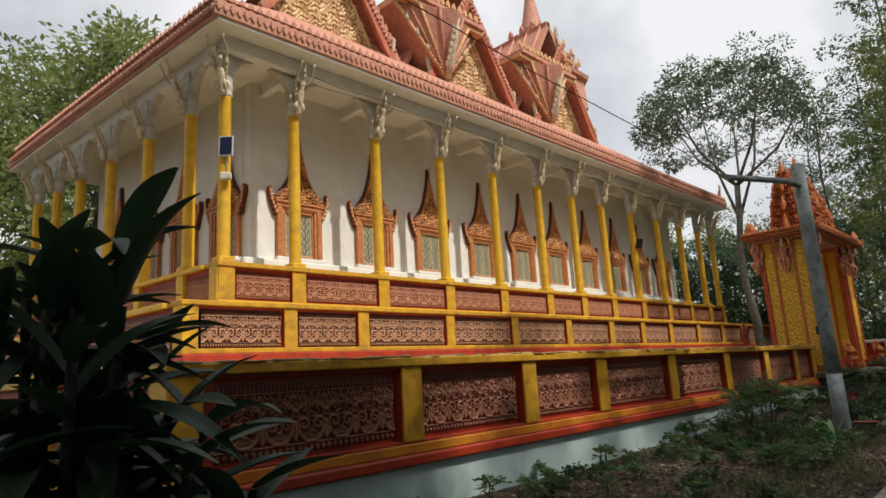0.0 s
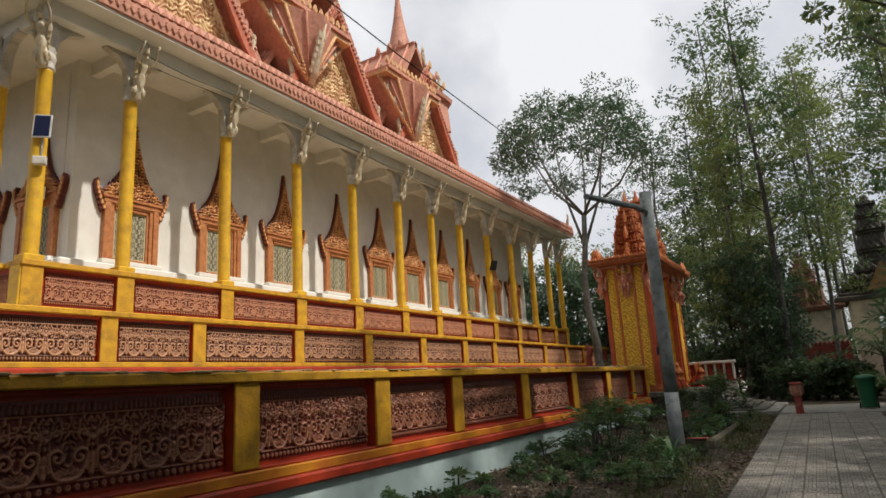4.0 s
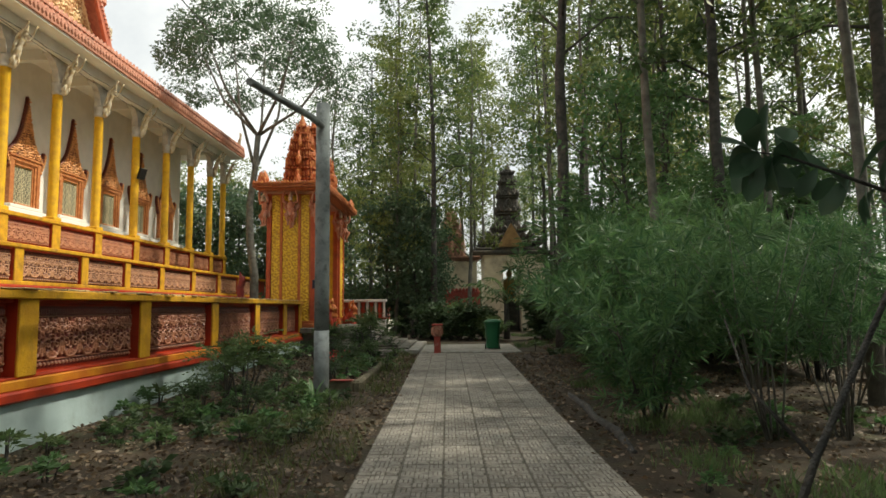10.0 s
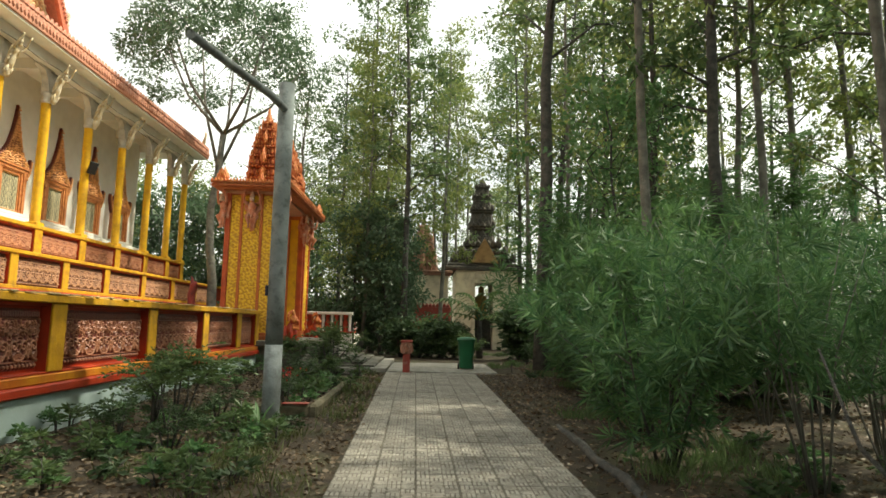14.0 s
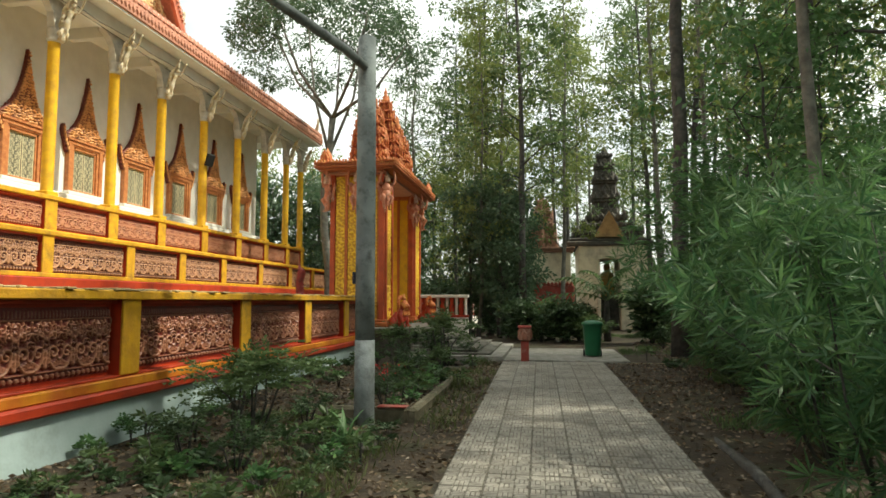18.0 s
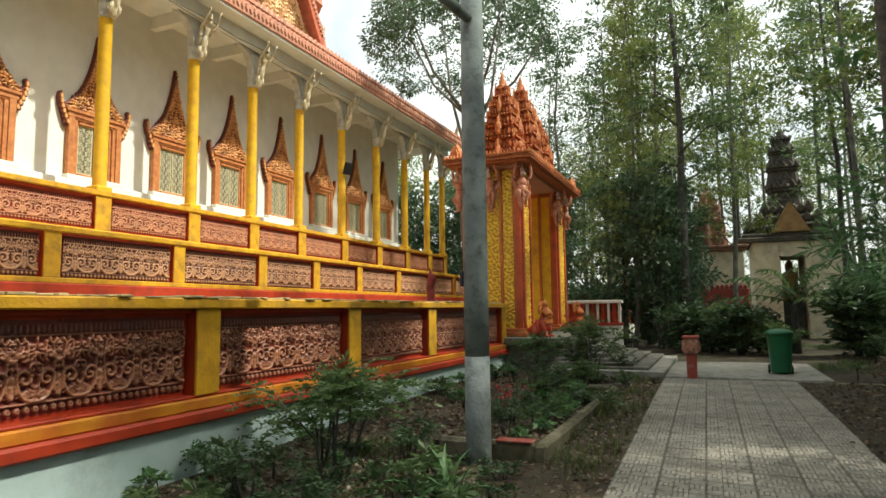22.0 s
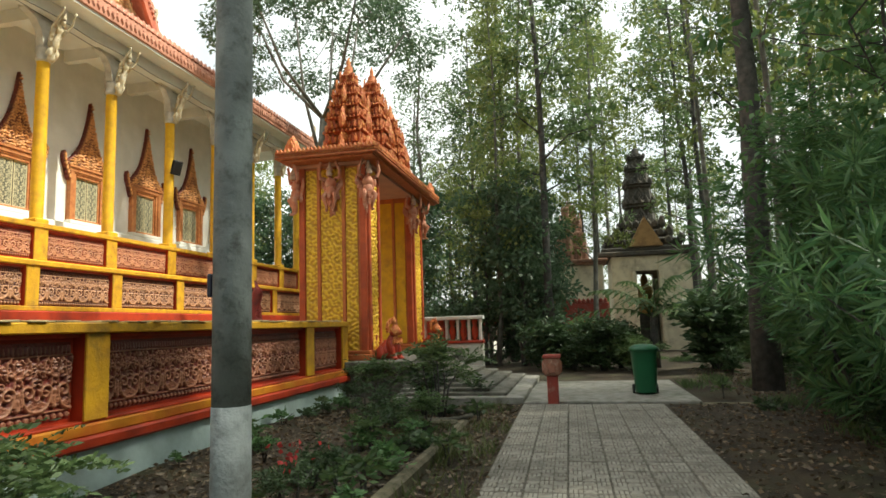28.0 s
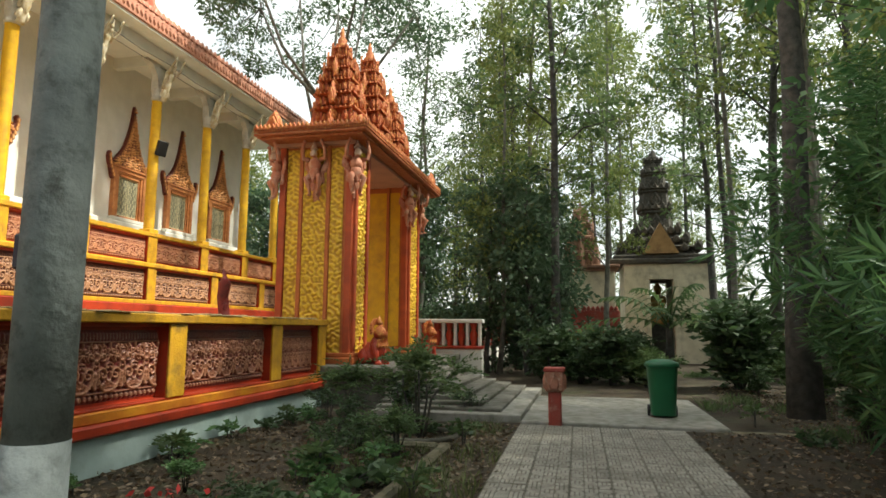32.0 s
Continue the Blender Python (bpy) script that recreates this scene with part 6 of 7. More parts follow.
# the spreading tree behind the gate, and trees beyond the south-west corner
def umbrella_tree(seed, height, fork, radius, clusters, leaves, size, bark, leafm, r0):
    """A bare trunk that forks into rising limbs, with rounded leaf clusters over an airy crown."""
    rng = np.random.default_rng(seed)
    bm = bmesh.new()
    trunk = [Vector((0.12 * math.sin(k * 1.3), 0.1 * math.cos(k * 1.7), -0.3 + (fork + 0.3) * k / 6)) for k in range(7)]
    tube(bm, trunk, [r0 * (1.2 - 0.09 * k) for k in range(7)], 9)
    mid_z = fork + (height - fork) * 0.5
    knees = []
    for i in range(7):
        a = i * 2.4
        f = 0.42 + 0.22 * (i % 3)
        knee = Vector((math.cos(a) * radius * f, math.sin(a) * radius * f, mid_z + (height - mid_z) * (0.62 - 0.75 * f * f) + rng.normal(0, 0.2)))
        start = trunk[6] if i % 3 else trunk[5]
        bend = start.lerp(knee, 0.5) + Vector((math.cos(a) * 0.25, math.sin(a) * 0.25, -0.25))
        tube(bm, [start, bend, knee], [r0 * 0.42, r0 * 0.3, r0 * 0.18], 6)
        knees.append(knee)
    cs, rs = [], []
    for i in range(clusters):
        u = 1 - 1.25 * (i + 0.5) / clusters
        a, w = i * 2.39996, math.sqrt(max(0.0, 1 - u * u))
        q = rng.uniform(0.82, 1.06)
        c = Vector((math.cos(a) * w * radius * q, math.sin(a) * w * radius * q, mid_z + u * (height - mid_z) * q))
        k = min(knees, key=lambda p: (p - c).length)
        tube(bm, [k, k.lerp(c, 0.55) + Vector((0, 0, -0.12)), c], [r0 * 0.15, r0 * 0.1, 0.01], 5)
        for e in range(3):
            cs.append(tuple(c + Vector(rng.normal(0, 0.3, 3))))
            rs.append(rng.uniform(0.4, 0.72))
    pp, ww = clumps(cs, rs, leaves, rng, 0.55)
    return mesh("trunk", bm, bark), leaf_cloud("crown", pp, ww, size, size * 0.5, leafm, rng)


SPREAD = umbrella_tree(31, 13.6, 8.3, 3.5, 50, 17500, 0.15, M_BARKP, M_LEAFE, 0.165)
AIRY = forest_tree(35, 13.5, 0.34, 3.0, 3000, 0.15, M_BARKP, M_LEAF, 0.12, 34, 0.45, 0.3, (0.3, 0.62))
for x, y, a, s in ((-8.2, 27.6, 40, 1.0), (-5.7, 31.0, 170, 0.92), (-7.6, 37.5, 280, 1.0)):
    t = thing("spreading_tree", "grey-barked tree with a wide airy crown", "tree", (x, y, 0), "spreading trees", rz=a)
    t.scale = (s, s, s)
    part("trunk", (SPREAD if y < 28 else AIRY)[0], None, t)
    part("crown", (SPREAD if y < 28 else AIRY)[1], None, t)
BROADT = forest_tree(32, 13.5, 0.25, 3.8, 9000, 0.26, M_BARK, M_LEAFY, 0.22, 36, 0.7, 0.3, (0.7, 1.3))
for x, y, a, s in ((-30.0, 9.5, 0, 1.35), (-33.0, 14.0, 100, 1.4), (-27.0, 5.0, 210, 0.95), (-38.0, 10.0, 60, 1.5), (-33.0, 4.0, 20, 1.2), (-9.5, 38.0, 15, 0.62), (-13.0, 39.0, 150, 0.68), (-16.5, 38.0, 260, 0.72), (-6.5, 41.0, 60, 0.7)):
    t = thing("broad_tree", "broad yellow-green tree standing beyond the temple", "tree", (x, y, 0), "trees behind the temple", rz=a)
    t.scale = (s, s, s)
    part("trunk", BROADT[0], None, t)
    part("crown", BROADT[1], None, t)
# wide trees added mostly unseen over and behind the path's start to block light
VAR_SHADE = forest_tree(34, 13.0, 0.45, 4.6, 9500, 0.3, M_BARK, M_LEAF, 0.26, 34, 0.5, 0.3, (0.8, 1.4))
for x, y, a, s in ((3.4, 1.2, 0, 1.0), (2.2, -5.0, 80, 1.05), (-4.2, -4.0, 200, 1.0), (7.0, 3.0, 130, 1.0), (-10.0, -5.0, 40, 1.0), (6.0, -1.0, 230, 1.0), (4.6, 3.6, 300, 0.85), (2.7, -2.0, 20, 1.0), (5.6, 5.4, 110, 0.9), (3.1, 4.7, 60, 0.62)):
    t = thing("added_shade_tree", "wide leafy tree, mostly unseen, added to shade the path", "tree", (x, y, 0), "shade trees", rz=a)
    t.scale = (s, s, s)
    part("trunk", VAR_SHADE[0], None, t)
    part("crown", VAR_SHADE[1], None, t)
EVER = forest_tree(33, 6.4, 0.08, 1.7, 5600, 0.19, M_BARK, M_LEAFE, 0.09, 34, 0.6, 0.1, (0.35, 0.6))
for x, y, a, s in ((-1.7, 27.3, 0, 0.9), (-2.9, 28.2, 60, 0.9), (-1.1, 28.6, 200, 0.75), (-1.6, 30.5, 130, 0.9), (-6.3, 31.0, 70, 1.05), (-8.5, 34.5, 10, 1.0), (-6.4, 33.0, 220, 1.1), (-9.4, 33.4, 100, 1.15), (-11.4, 35.5, 300, 1.2), (-13.8, 35.0, 45, 1.2)):
    t = thing("evergreen_tree", "dense dark evergreen tree with drooping leaves", "tree", (x, y, -0.1), "evergreens by the gate", rz=a)
    t.scale = (s, s, s)
    part("trunk", EVER[0], None, t)
    part("crown", EVER[1], None, t)


SAPL = forest_tree(36, 6.4, 0.22, 2.0, 3000, 0.17, M_BARK, M_LEAFB, 0.06, 26, 0.5, 0.35, (0.28, 0.6))
for x, y, a, s in ((3.95, 17.0, 0, 1.0), (5.2, 18.9, 140, 1.1)):
    t = thing("young_tree", "young leafy tree standing among the shrubs", "tree", (x, y, ground_z(x, y)), "young trees", rz=a)
    t.scale = (s, s, s)
    part("trunk", SAPL[0], None, t)
    part("crown", SAPL[1], None, t)


# shrubs
def shrub(seed, radius, height, twigs, pairs, size, slim, material, stems=10, bark=M_BARK, base=0.35, reach=0.3, whorl=0, thick=1.0):
    """Stems that branch into twigs, each set with leaflets in pairs, like a feather."""
    rng = np.random.default_rng(seed)
    bm = bmesh.new()
    crown_base = bm.verts.new((0, 0, -0.16))
    lines = []
    for i in range(stems):
        a, q = rng.uniform(0, 2 * math.pi), rng.uniform(0.15, 1.0)
        tip = Vector((math.cos(a) * radius * q, math.sin(a) * radius * q, height * rng.uniform(0.65, 1.0) * (1.05 - 0.3 * q)))
        mid = Vector((tip.x * 0.4, tip.y * 0.4, tip.z * 0.55)) + Vector(rng.normal(0, 0.05 * height, 3))
        foot = tube(bm, [(tip.x * 0.1, tip.y * 0.1, -0.1), mid, tip], [0.016 * thick * height ** 0.5, 0.011 * thick * height ** 0.5, 0.003], 5)
        bm.faces.new((crown_base, foot[0], foot[1]))
        lines.append((Vector((tip.x * 0.1, tip.y * 0.1, 0)), mid, tip))
    pts, ways = [], []
    for i in range(twigs):
        b, m, t = lines[rng.integers(0, stems)]
        f = base + (1 - base) * rng.random() ** 0.7
        c = b.lerp(m, f * 2) if f < 0.5 else m.lerp(t, f * 2 - 1)
        d = np.array([c.x, c.y, 0.0]) / (radius + 1e-6) * 0.8 + rng.normal(0, 0.6, 3)
        d[2] = abs(d[2]) * 0.6 + 0.1
        d /= np.linalg.norm(d)
        ln = reach * rng.uniform(0.5, 1.2)
        s = np.cross(d, [0, 0, 1.0]) + rng.normal(0, 0.15, 3)
        s /= np.linalg.norm(s) + 1e-9
        u = np.cross(s, d)
        for k in range(pairs):
            f = (k + 0.6) / pairs
            if whorl:
                p = np.array(c) + d * ln * (0.25 + 0.75 * f)
                for j in range(whorl):
                    a = 2 * math.pi * (j + 0.5 * k + 0.3 * rng.random()) / whorl
                    pts.append(p), ways.append(d * (0.35 + 0.5 * f) + s * math.cos(a) + u * math.sin(a))
                continue
            p = np.array(c) + d * ln * f - np.array([0, 0, 0.35 * ln * f * f])
            for sg in (-1, 1):
                pts.append(p), ways.append(s * sg + d * 0.7)
    pp, ww = np.array(pts), np.array(ways)
    pp[:, 2] = np.maximum(pp[:, 2], 0.03)
    return mesh("stem", bm, bark), leaf_cloud("foliage", pp, ww, size, size * slim, material, rng, 0.12, 0.18)


def put_shrub(var, name, label, x, y, rz=0.0, s=1.0, group="", dz=0.0):
    t = thing(name, label, "shrub", (x, y, ground_z(x, y) + dz), group, rz=rz)
    t.scale = (s, s, s)
    part("stem", var[0], None, t)
    part("foliage", var[1], None, t)


M_FEATH = leaf_mat("narrow_shrub_leaf", (0.03, 0.1, 0.045), (0.145, 0.265, 0.09), 0.42)
FEATHER = [shrub(41, 1.25, 2.1, 225, 2, 0.2, 0.105, M_FEATH, 12, M_BARK, 0.03, 0.46, 12, 0.7), shrub(42, 1.2, 2.0, 175, 2, 0.19, 0.11, M_FEATH, 10, M_BARK, 0.05, 0.46, 12, 0.7)]
OPEN = shrub(54, 1.2, 2.3, 105, 2, 0.19, 0.085, M_FEATH, 8, M_BARKP, 0.3, 0.45, 12, 0.5)
LEAFY = [shrub(49, 1.9, 5.6, 1500, 7, 0.17, 0.16, M_LEAFB, 22, M_BARK, 0.25, 0.6), shrub(50, 1.6, 4.2, 1300, 7, 0.16, 0.2, M_LEAF, 18, M_BARK, 0.2, 0.55)]
for x, y, a, s, k in ((2.95, 17.0, 260, 0.75, 0), (3.6, 14.4, 200, 0.7, 1), (5.3, 15.8, 90, 0.8, 0), (4.2, 17.8, 200, 0.75, 1), (6.4, 18.0, 310, 1.0, 1), (8.6, 18.8, 20, 1.1, 0), (5.0, 21.4, 75, 0.9, 1), (8.2, 22.6, 160, 1.1, 0), (11.5, 24.0, 10, 1.0, 1), (6.2, 26.5, 250, 0.9, 1), (9.0, 28.5, 99, 1.1, 0)):
    put_shrub(LEAFY[k], "leafy_thicket", "tall leafy thicket of thin stems under the trees", x, y, a, s, "thickets")
# thickets out of view, added to keep low sky light off the wall
for x, y, a, s in ((3.3, 0.8, 0, 0.95), (3.5, 3.2, 80, 0.9), (4.3, -1.4, 200, 1.0), (2.9, -1.6, 310, 0.9), (5.6, 1.9, 140, 1.0), (1.6, -3.4, 30, 0.9), (-0.8, -4.0, 250, 1.0), (3.5, 5.3, 60, 0.75), (4.9, 4.4, 190, 0.9)):
    put_shrub(LEAFY[1], "leafy_thicket", "unseen tall leafy thicket added to shade the start of the path", x, y, a, s, "thickets")
for i, (x, y, a, s) in enumerate(((2.85, 15.6, 260, 1.4), (2.45, 12.3, 100, 1.2), (2.2, 10.9, 190, 1.05), (2.0, 9.7, 0, 1.0), (2.85, 8.8, 120, 1.0), (4.3, 10.1, 210, 1.05), (3.5, 8.8, 20, 0.9), (5.2, 10.7, 80, 1.0), (2.9, 11.4, 60, 1.25), (4.2, 12.0, 15, 1.1), (2.7, 13.6, 150, 1.1), (3.6, 15.2, 40, 1.05), (5.6, 13.0, 10, 1.2), (3.0, 17.0, 200, 0.9))):
    put_shrub(OPEN if x > 2.5 and y < 13 else FEATHER[i % 2], "feathery_shrub", "large feathery blue-green shrub beside the path", x, y, a, s, "shrubs right of the path")
UNDER = [shrub(43, 0.9, 1.6, 330, 4, 0.17, 0.4, M_LEAFD, 12, M_BARK, 0.04, 0.4), shrub(44, 1.1, 1.4, 330, 4, 0.19, 0.36, M_LEAF, 12, M_BARK, 0.04, 0.45), shrub(45, 0.6, 0.9, 200, 4, 0.11, 0.42, M_LEAFD, 9, M_BARK, 0.04, 0.3)]
rng = random.Random(9)
spots = []
while len(spots) < 105:
    x, y = rng.uniform(-9, 26), rng.uniform(-6, 58)
    if x < 2.6 and y < 23.5 or x < 5 and y < 7 or (-3.3 < x < 6 and 35 < y < 46) or (x < -2 and y < 26) or x < -0.2 * y or (x < 6 and y < 13):
        continue
    if min([(x - a) ** 2 + (y - b) ** 2 for a, b in spots] or [9]) < 1.2:
        continue
    spots.append((x, y))
    put_shrub(UNDER[rng.choice((0, 0, 1, 2))], "undergrowth_shrub", "dark leafy shrub in the undergrowth", x, y, rng.uniform(0, 360), rng.uniform(0.8, 1.3) * (1 + max(0.0, y - 26) / 22), "undergrowth")
for x, y, a, s, k in ((-0.9, 24.9, 0, 0.9, 0), (-0.3, 24.6, 50, 0.85, 2), (0.4, 24.3, 90, 0.9, 0), (2.9, 22.6, 200, 0.6, 2), (3.0, 18.3, 40, 0.75, 2), (3.6, 16.4, 80, 0.9, 0), (2.6, 15.2, 20, 0.6, 2), (1.1, 23.9, 10, 0.6, 1), (-0.6, 25.6, 90, 0.7, 1), (3.3, 21.4, 60, 0.55, 1), (0.9, 25.4, 200, 0.8, 0), (0.0, 26.0, 20, 0.9, 1)):
    put_shrub(UNDER[k], "undergrowth_shrub", "dark leafy shrub by the crossing slab", x, y, a, s, "undergrowth")
PINNATE = [shrub(46, 0.5, 0.95, 120, 9, 0.06, 0.38, M_LEAF, 5, M_BARK, 0.6, 0.38), shrub(47, 0.42, 0.75, 90, 7, 0.055, 0.42, M_LEAFD, 6, M_BARK, 0.45, 0.26), shrub(48, 0.3, 0.45, 60, 4, 0.065, 0.5, M_LEAFB, 5, M_BARK, 0.4, 0.2)]
for x, y, a, s, k in ((-2.82, 10.8, 0, 1.05, 0), (-2.5, 9.9, 140, 0.8, 1), (-3.2, 11.2, 60, 0.95, 0), (-3.1, 10.2, 20, 0.9, 1), (-2.6, 11.6, 80, 0.7, 1), (-3.95, 10.7, 20, 0.7, 2), (-3.97, 6.9, 30, 0.6, 2), (-3.4, 8.9, 90, 0.35, 2), (-3.7, 6.2, 10, 0.5, 2), 
                      (-3.75, 12.6, 70, 0.5, 2), (-3.2, 14.4, 120, 0.6, 2), (-3.85, 14.0, 15, 0.35, 2), (-2.9, 16.6, 160, 0.8, 1), (-2.9, 17.4, 200, 0.9, 0), (-2.4, 18.0, 20, 0.9, 1), (-2.0, 16.9, 110, 1.2, 0), (-2.3, 17.3, 190, 1.1, 1), (-1.7, 18.6, 280, 0.6, 1), (-3.6, 18.1, 300, 0.6, 1), (-3.3, 17.0, 33, 0.7, 2)):
    put_shrub(PINNATE[k], "garden_shrub", "small leafy garden shrub growing from the soil", x, y, a, s * (1.0 if k == 0 else 0.8 if y < 12 else 0.9), "garden shrubs")
for x, y, a, s, k in ((-2.0, 12.5, 0, 0.75, 1), (-2.2, 13.2, 80, 0.7, 1), (-1.95, 14.1, 150, 0.65, 2), (-2.25, 14.9, 210, 0.8, 1), (-1.9, 15.6, 310, 0.75, 0), (-2.3, 15.9, 20, 0.8, 1)):
    put_shrub(PINNATE[k], "bed_shrub", "low shrub in the cement-edged bed", x, y, a, s * 0.75, "bed shrubs", 0.14 - ground_z(x, y))
WEEDS_DARK = shrub(55, 0.16, 0.13, 24, 3, 0.055, 0.42, M_LEAFD, 5, M_BARK, 0.3, 0.09)
WEED = [shrub(51, 0.13, 0.16, 16, 3, 0.06, 0.42, M_LEAFB, 4, M_BARK, 0.3, 0.09), shrub(52, 0.1, 0.22, 14, 3, 0.07, 0.34, M_LEAF, 3, M_BARK, 0.4, 0.1), shrub(53, 0.16, 0.12, 22, 2, 0.07, 0.5, M_LEAFD, 6, M_BARK, 0.3, 0.08)]
rng = random.Random(33)
for i in range(97):
    if i < 45:
        x, y = rng.uniform(-3.95, -1.35), rng.uniform(4.5, 19.0)
    elif i < 85:
        x, y = rng.uniform(1.4, 5.5), rng.uniform(5.0, 19.0)
    else:
        x, y = -4.02 + abs(rng.gauss(0, 0.12)), rng.uniform(4.5, 18.8)
    if -2.65 < x < -1.45 and 11.9 < y < 16.4:
        continue
    put_shrub(WEED[i % 3], "weed", "small green weed growing from the leaf litter", x, y, rng.uniform(0, 360), rng.uniform(0.7, 1.5), "weeds", -0.03)
for i in range(58):
    x, y = rng.uniform(-3.9, -1.6), rng.gauss(9.9, 0.9)
    put_shrub(WEED[i % 3] if i % 3 < 2 else WEEDS_DARK, "weed", "small weed in a dense patch beside the wall", x, y, rng.uniform(0, 360), rng.uniform(0.7, 1.5), "weeds", -0.03)
for i in range(26):
    put_shrub(WEED[i % 3], "weed", "small weed in the mossy bed", rng.uniform(-2.5, -1.7), rng.uniform(12.2, 16.1), rng.uniform(0, 360), rng.uniform(0.9, 1.7), "bed weeds", 0.135 - ground_z(-2, 14))
# red blossom
rng = np.random.default_rng(3)
M_BLOOM = leaf_mat("red_blossom", (0.30, 0.02, 0.02), (0.5, 0.05, 0.05), 0.2)
pp = np.stack([rng.normal(-1.98, 0.07, 26), rng.normal(12.45, 0.07, 26), rng.normal(0.56, 0.04, 26)], -1)
tagged(new("red_flowers", leaf_cloud("red_flowers", pp, rng.normal(0, 1, (26, 3)), 0.045, 0.03, M_BLOOM, rng)), "small red blossoms over a bed shrub", "flowers", "", "stuff")


# large-leaved plants
def blade(length, width, droop, n=7, fold=0.25, material=M_LEAFK):
    """One strap leaf, arching over along +x, with a folded midrib."""
    bm = bmesh.new()
    rows = []
    for i in range(n + 1):
        t = i / n
        w = width * math.sin(math.pi * min(0.98, 0.12 + 0.88 * t)) ** 0.8 * 0.5
        x, z = length * (t - 0.25 * droop * t * t), length * (0.35 * t - droop * t * t)
        rows.append([bm.verts.new((x, y * w, z + abs(y) * w * fold)) for y in (-1, -0.5, 0, 0.5, 1)])
    for a, b in zip(rows, rows[1:]):
        for k in range(4):
            bm.faces.new((a[k], a[k + 1], b[k + 1], b[k])).smooth = True
    return mesh("leaf", bm, material)


BLADES = [blade(0.33, 0.066, 0.25, 9, 0.4), blade(0.38, 0.074, 0.36, 9, 0.4), blade(0.27, 0.06, 0.15, 9, 0.4)]
rng = random.Random(21)
plant = thing("cane_plant", "dark glossy strap-leaved cane plant at the path edge", "plant", (-1.15, 1.16, 0))
extra = bmesh.new()
for i in range(30):
    bm = bmesh.new()
    a, q = i * 2.4, 0.06 + 0.0155 * i
    top = (q * math.cos(a), q * math.sin(a), 1.6 - 0.027 * i + 0.1 * math.sin(i * 5))
    tube(bm, [(0.3 * top[0], 0.3 * top[1], -0.1), top], [0.02, 0.012], 6)
    part("cane", bm, M_BARK, plant)
    for k in range(22):
        z = top[2] * (0.36 + 0.64 * k / 21)
        f = 0.3 + 0.7 * (z + 0.1) / (top[2] + 0.1)
        m = pose(top[0] * f, top[1] * f, z, rng.uniform(-20, 20), rng.uniform(-45, 15) if k > 16 else rng.uniform(-15, 35), k * 137.5 + rng.uniform(-15, 15))
        if k > 11:
            part("leaf", BLADES[rng.randrange(3)], None, plant, "", m)
        else:
            t = bmesh.new()
            t.from_mesh(BLADES[rng.randrange(3)])
            join(extra, t, m)
tagged(part("lower_leaves", extra, M_LEAFK, plant), kind="stuff")
def obovate(length, width, droop):
    """A leathery leaf, broadest past its middle and round at the tip, along +x."""
    bm = bmesh.new()
    rows = []
    for i in range(10):
        t = i / 9
        w = width * 0.5 * float(np.interp(t, [0, 0.08, 0.3, 0.6, 0.82, 0.94, 1.0], [0.05, 0.12, 0.62, 1.0, 0.86, 0.5, 0.06]))
        rows.append([bm.verts.new((length * (t - 0.2 * droop * t * t), y * w, -length * droop * t * t + abs(y) * w * 0.28)) for y in (-1, -0.5, 0, 0.5, 1)])
    for a, b in zip(rows, rows[1:]):
        for k in range(4):
            bm.faces.new((a[k], a[k + 1], b[k + 1], b[k])).smooth = True
    return mesh("leaf", bm, M_LEAFG)


BROAD = [obovate(0.245, 0.112, 0.2), obovate(0.22, 0.1, 0.35), obovate(0.19, 0.09, 0.1)]
sap = thing("broad_leaf_sapling", "leaning sapling with dark leathery leaves beside the path", "plant", (1.62, 6.3, ground_z(1.62, 6.3)))
BOUGH = [Vector(p) for p in ((0.95, -0.2, 1.70), (0.68, -0.32, 1.72), (0.34, -0.45, 1.8), (0.04, -0.53, 1.88), (-0.18, -0.58, 1.94), (-0.31, -0.6, 1.95))]
bm = bmesh.new()
tube(bm, [(0, 0, -0.1), (0.2, 0.0, 0.4), (0.55, 0.05, 1.02), (0.8, 0.02, 1.55), (0.95, 0.0, 2.2)], [0.025, 0.022, 0.018, 0.014, 0.008], 7)
tube(bm, [(0.85, 0.02, 1.6), *BOUGH], [0.014, 0.012, 0.011, 0.01, 0.008, 0.006, 0.003], 6)
tube(bm, [(0.2, 0.0, 0.4), (-0.02, 0.25, 0.75), (-0.08, 0.4, 1.15)], [0.014, 0.01, 0.005], 5)
part("stem", bm, M_BARK, sap)
for k in range(30):
    f = 5 * ((k + 0.5) / 30) ** 0.85
    i = min(4, int(f))
    p = BOUGH[i].lerp(BOUGH[i + 1], f - i)
    tip_down = rng.uniform(-75, -20) if k % 3 == 0 else rng.uniform(20, 85)
    part("leaf", BROAD[k % 3], None, sap, "", pose(p.x, p.y, p.z, rng.choice((-1, 1)) * rng.uniform(30, 80), tip_down, (197 if k % 4 else 20) + rng.uniform(-40, 40)))
for k in range(7):
    part("leaf", BROAD[k % 2], None, sap, "", pose(*BOUGH[5], rng.choice((-1, 1)) * rng.uniform(30, 75), -60 + 22 * k, 197 + rng.uniform(-35, 35)))
for k in range(10):
    part("leaf", BROAD[k % 3], None, sap, "", pose(0.95, 0.0, 2.2 - 0.06 * k, rng.uniform(-20, 20), rng.uniform(0, 60), k * 137.5))
tuft = thing("strap_leaf_tuft", "arching strap-leaved tuft growing in the cement ring", "plant", (-1.97, 10.87, ground_z(-1.97, 10.87)))
STRAP = [blade(0.42, 0.03, 0.45, 8, 0.3, M_LEAFB), blade(0.34, 0.026, 0.7, 8, 0.3, M_LEAFB), blade(0.28, 0.024, 0.3, 8, 0.3, M_GRASS)]
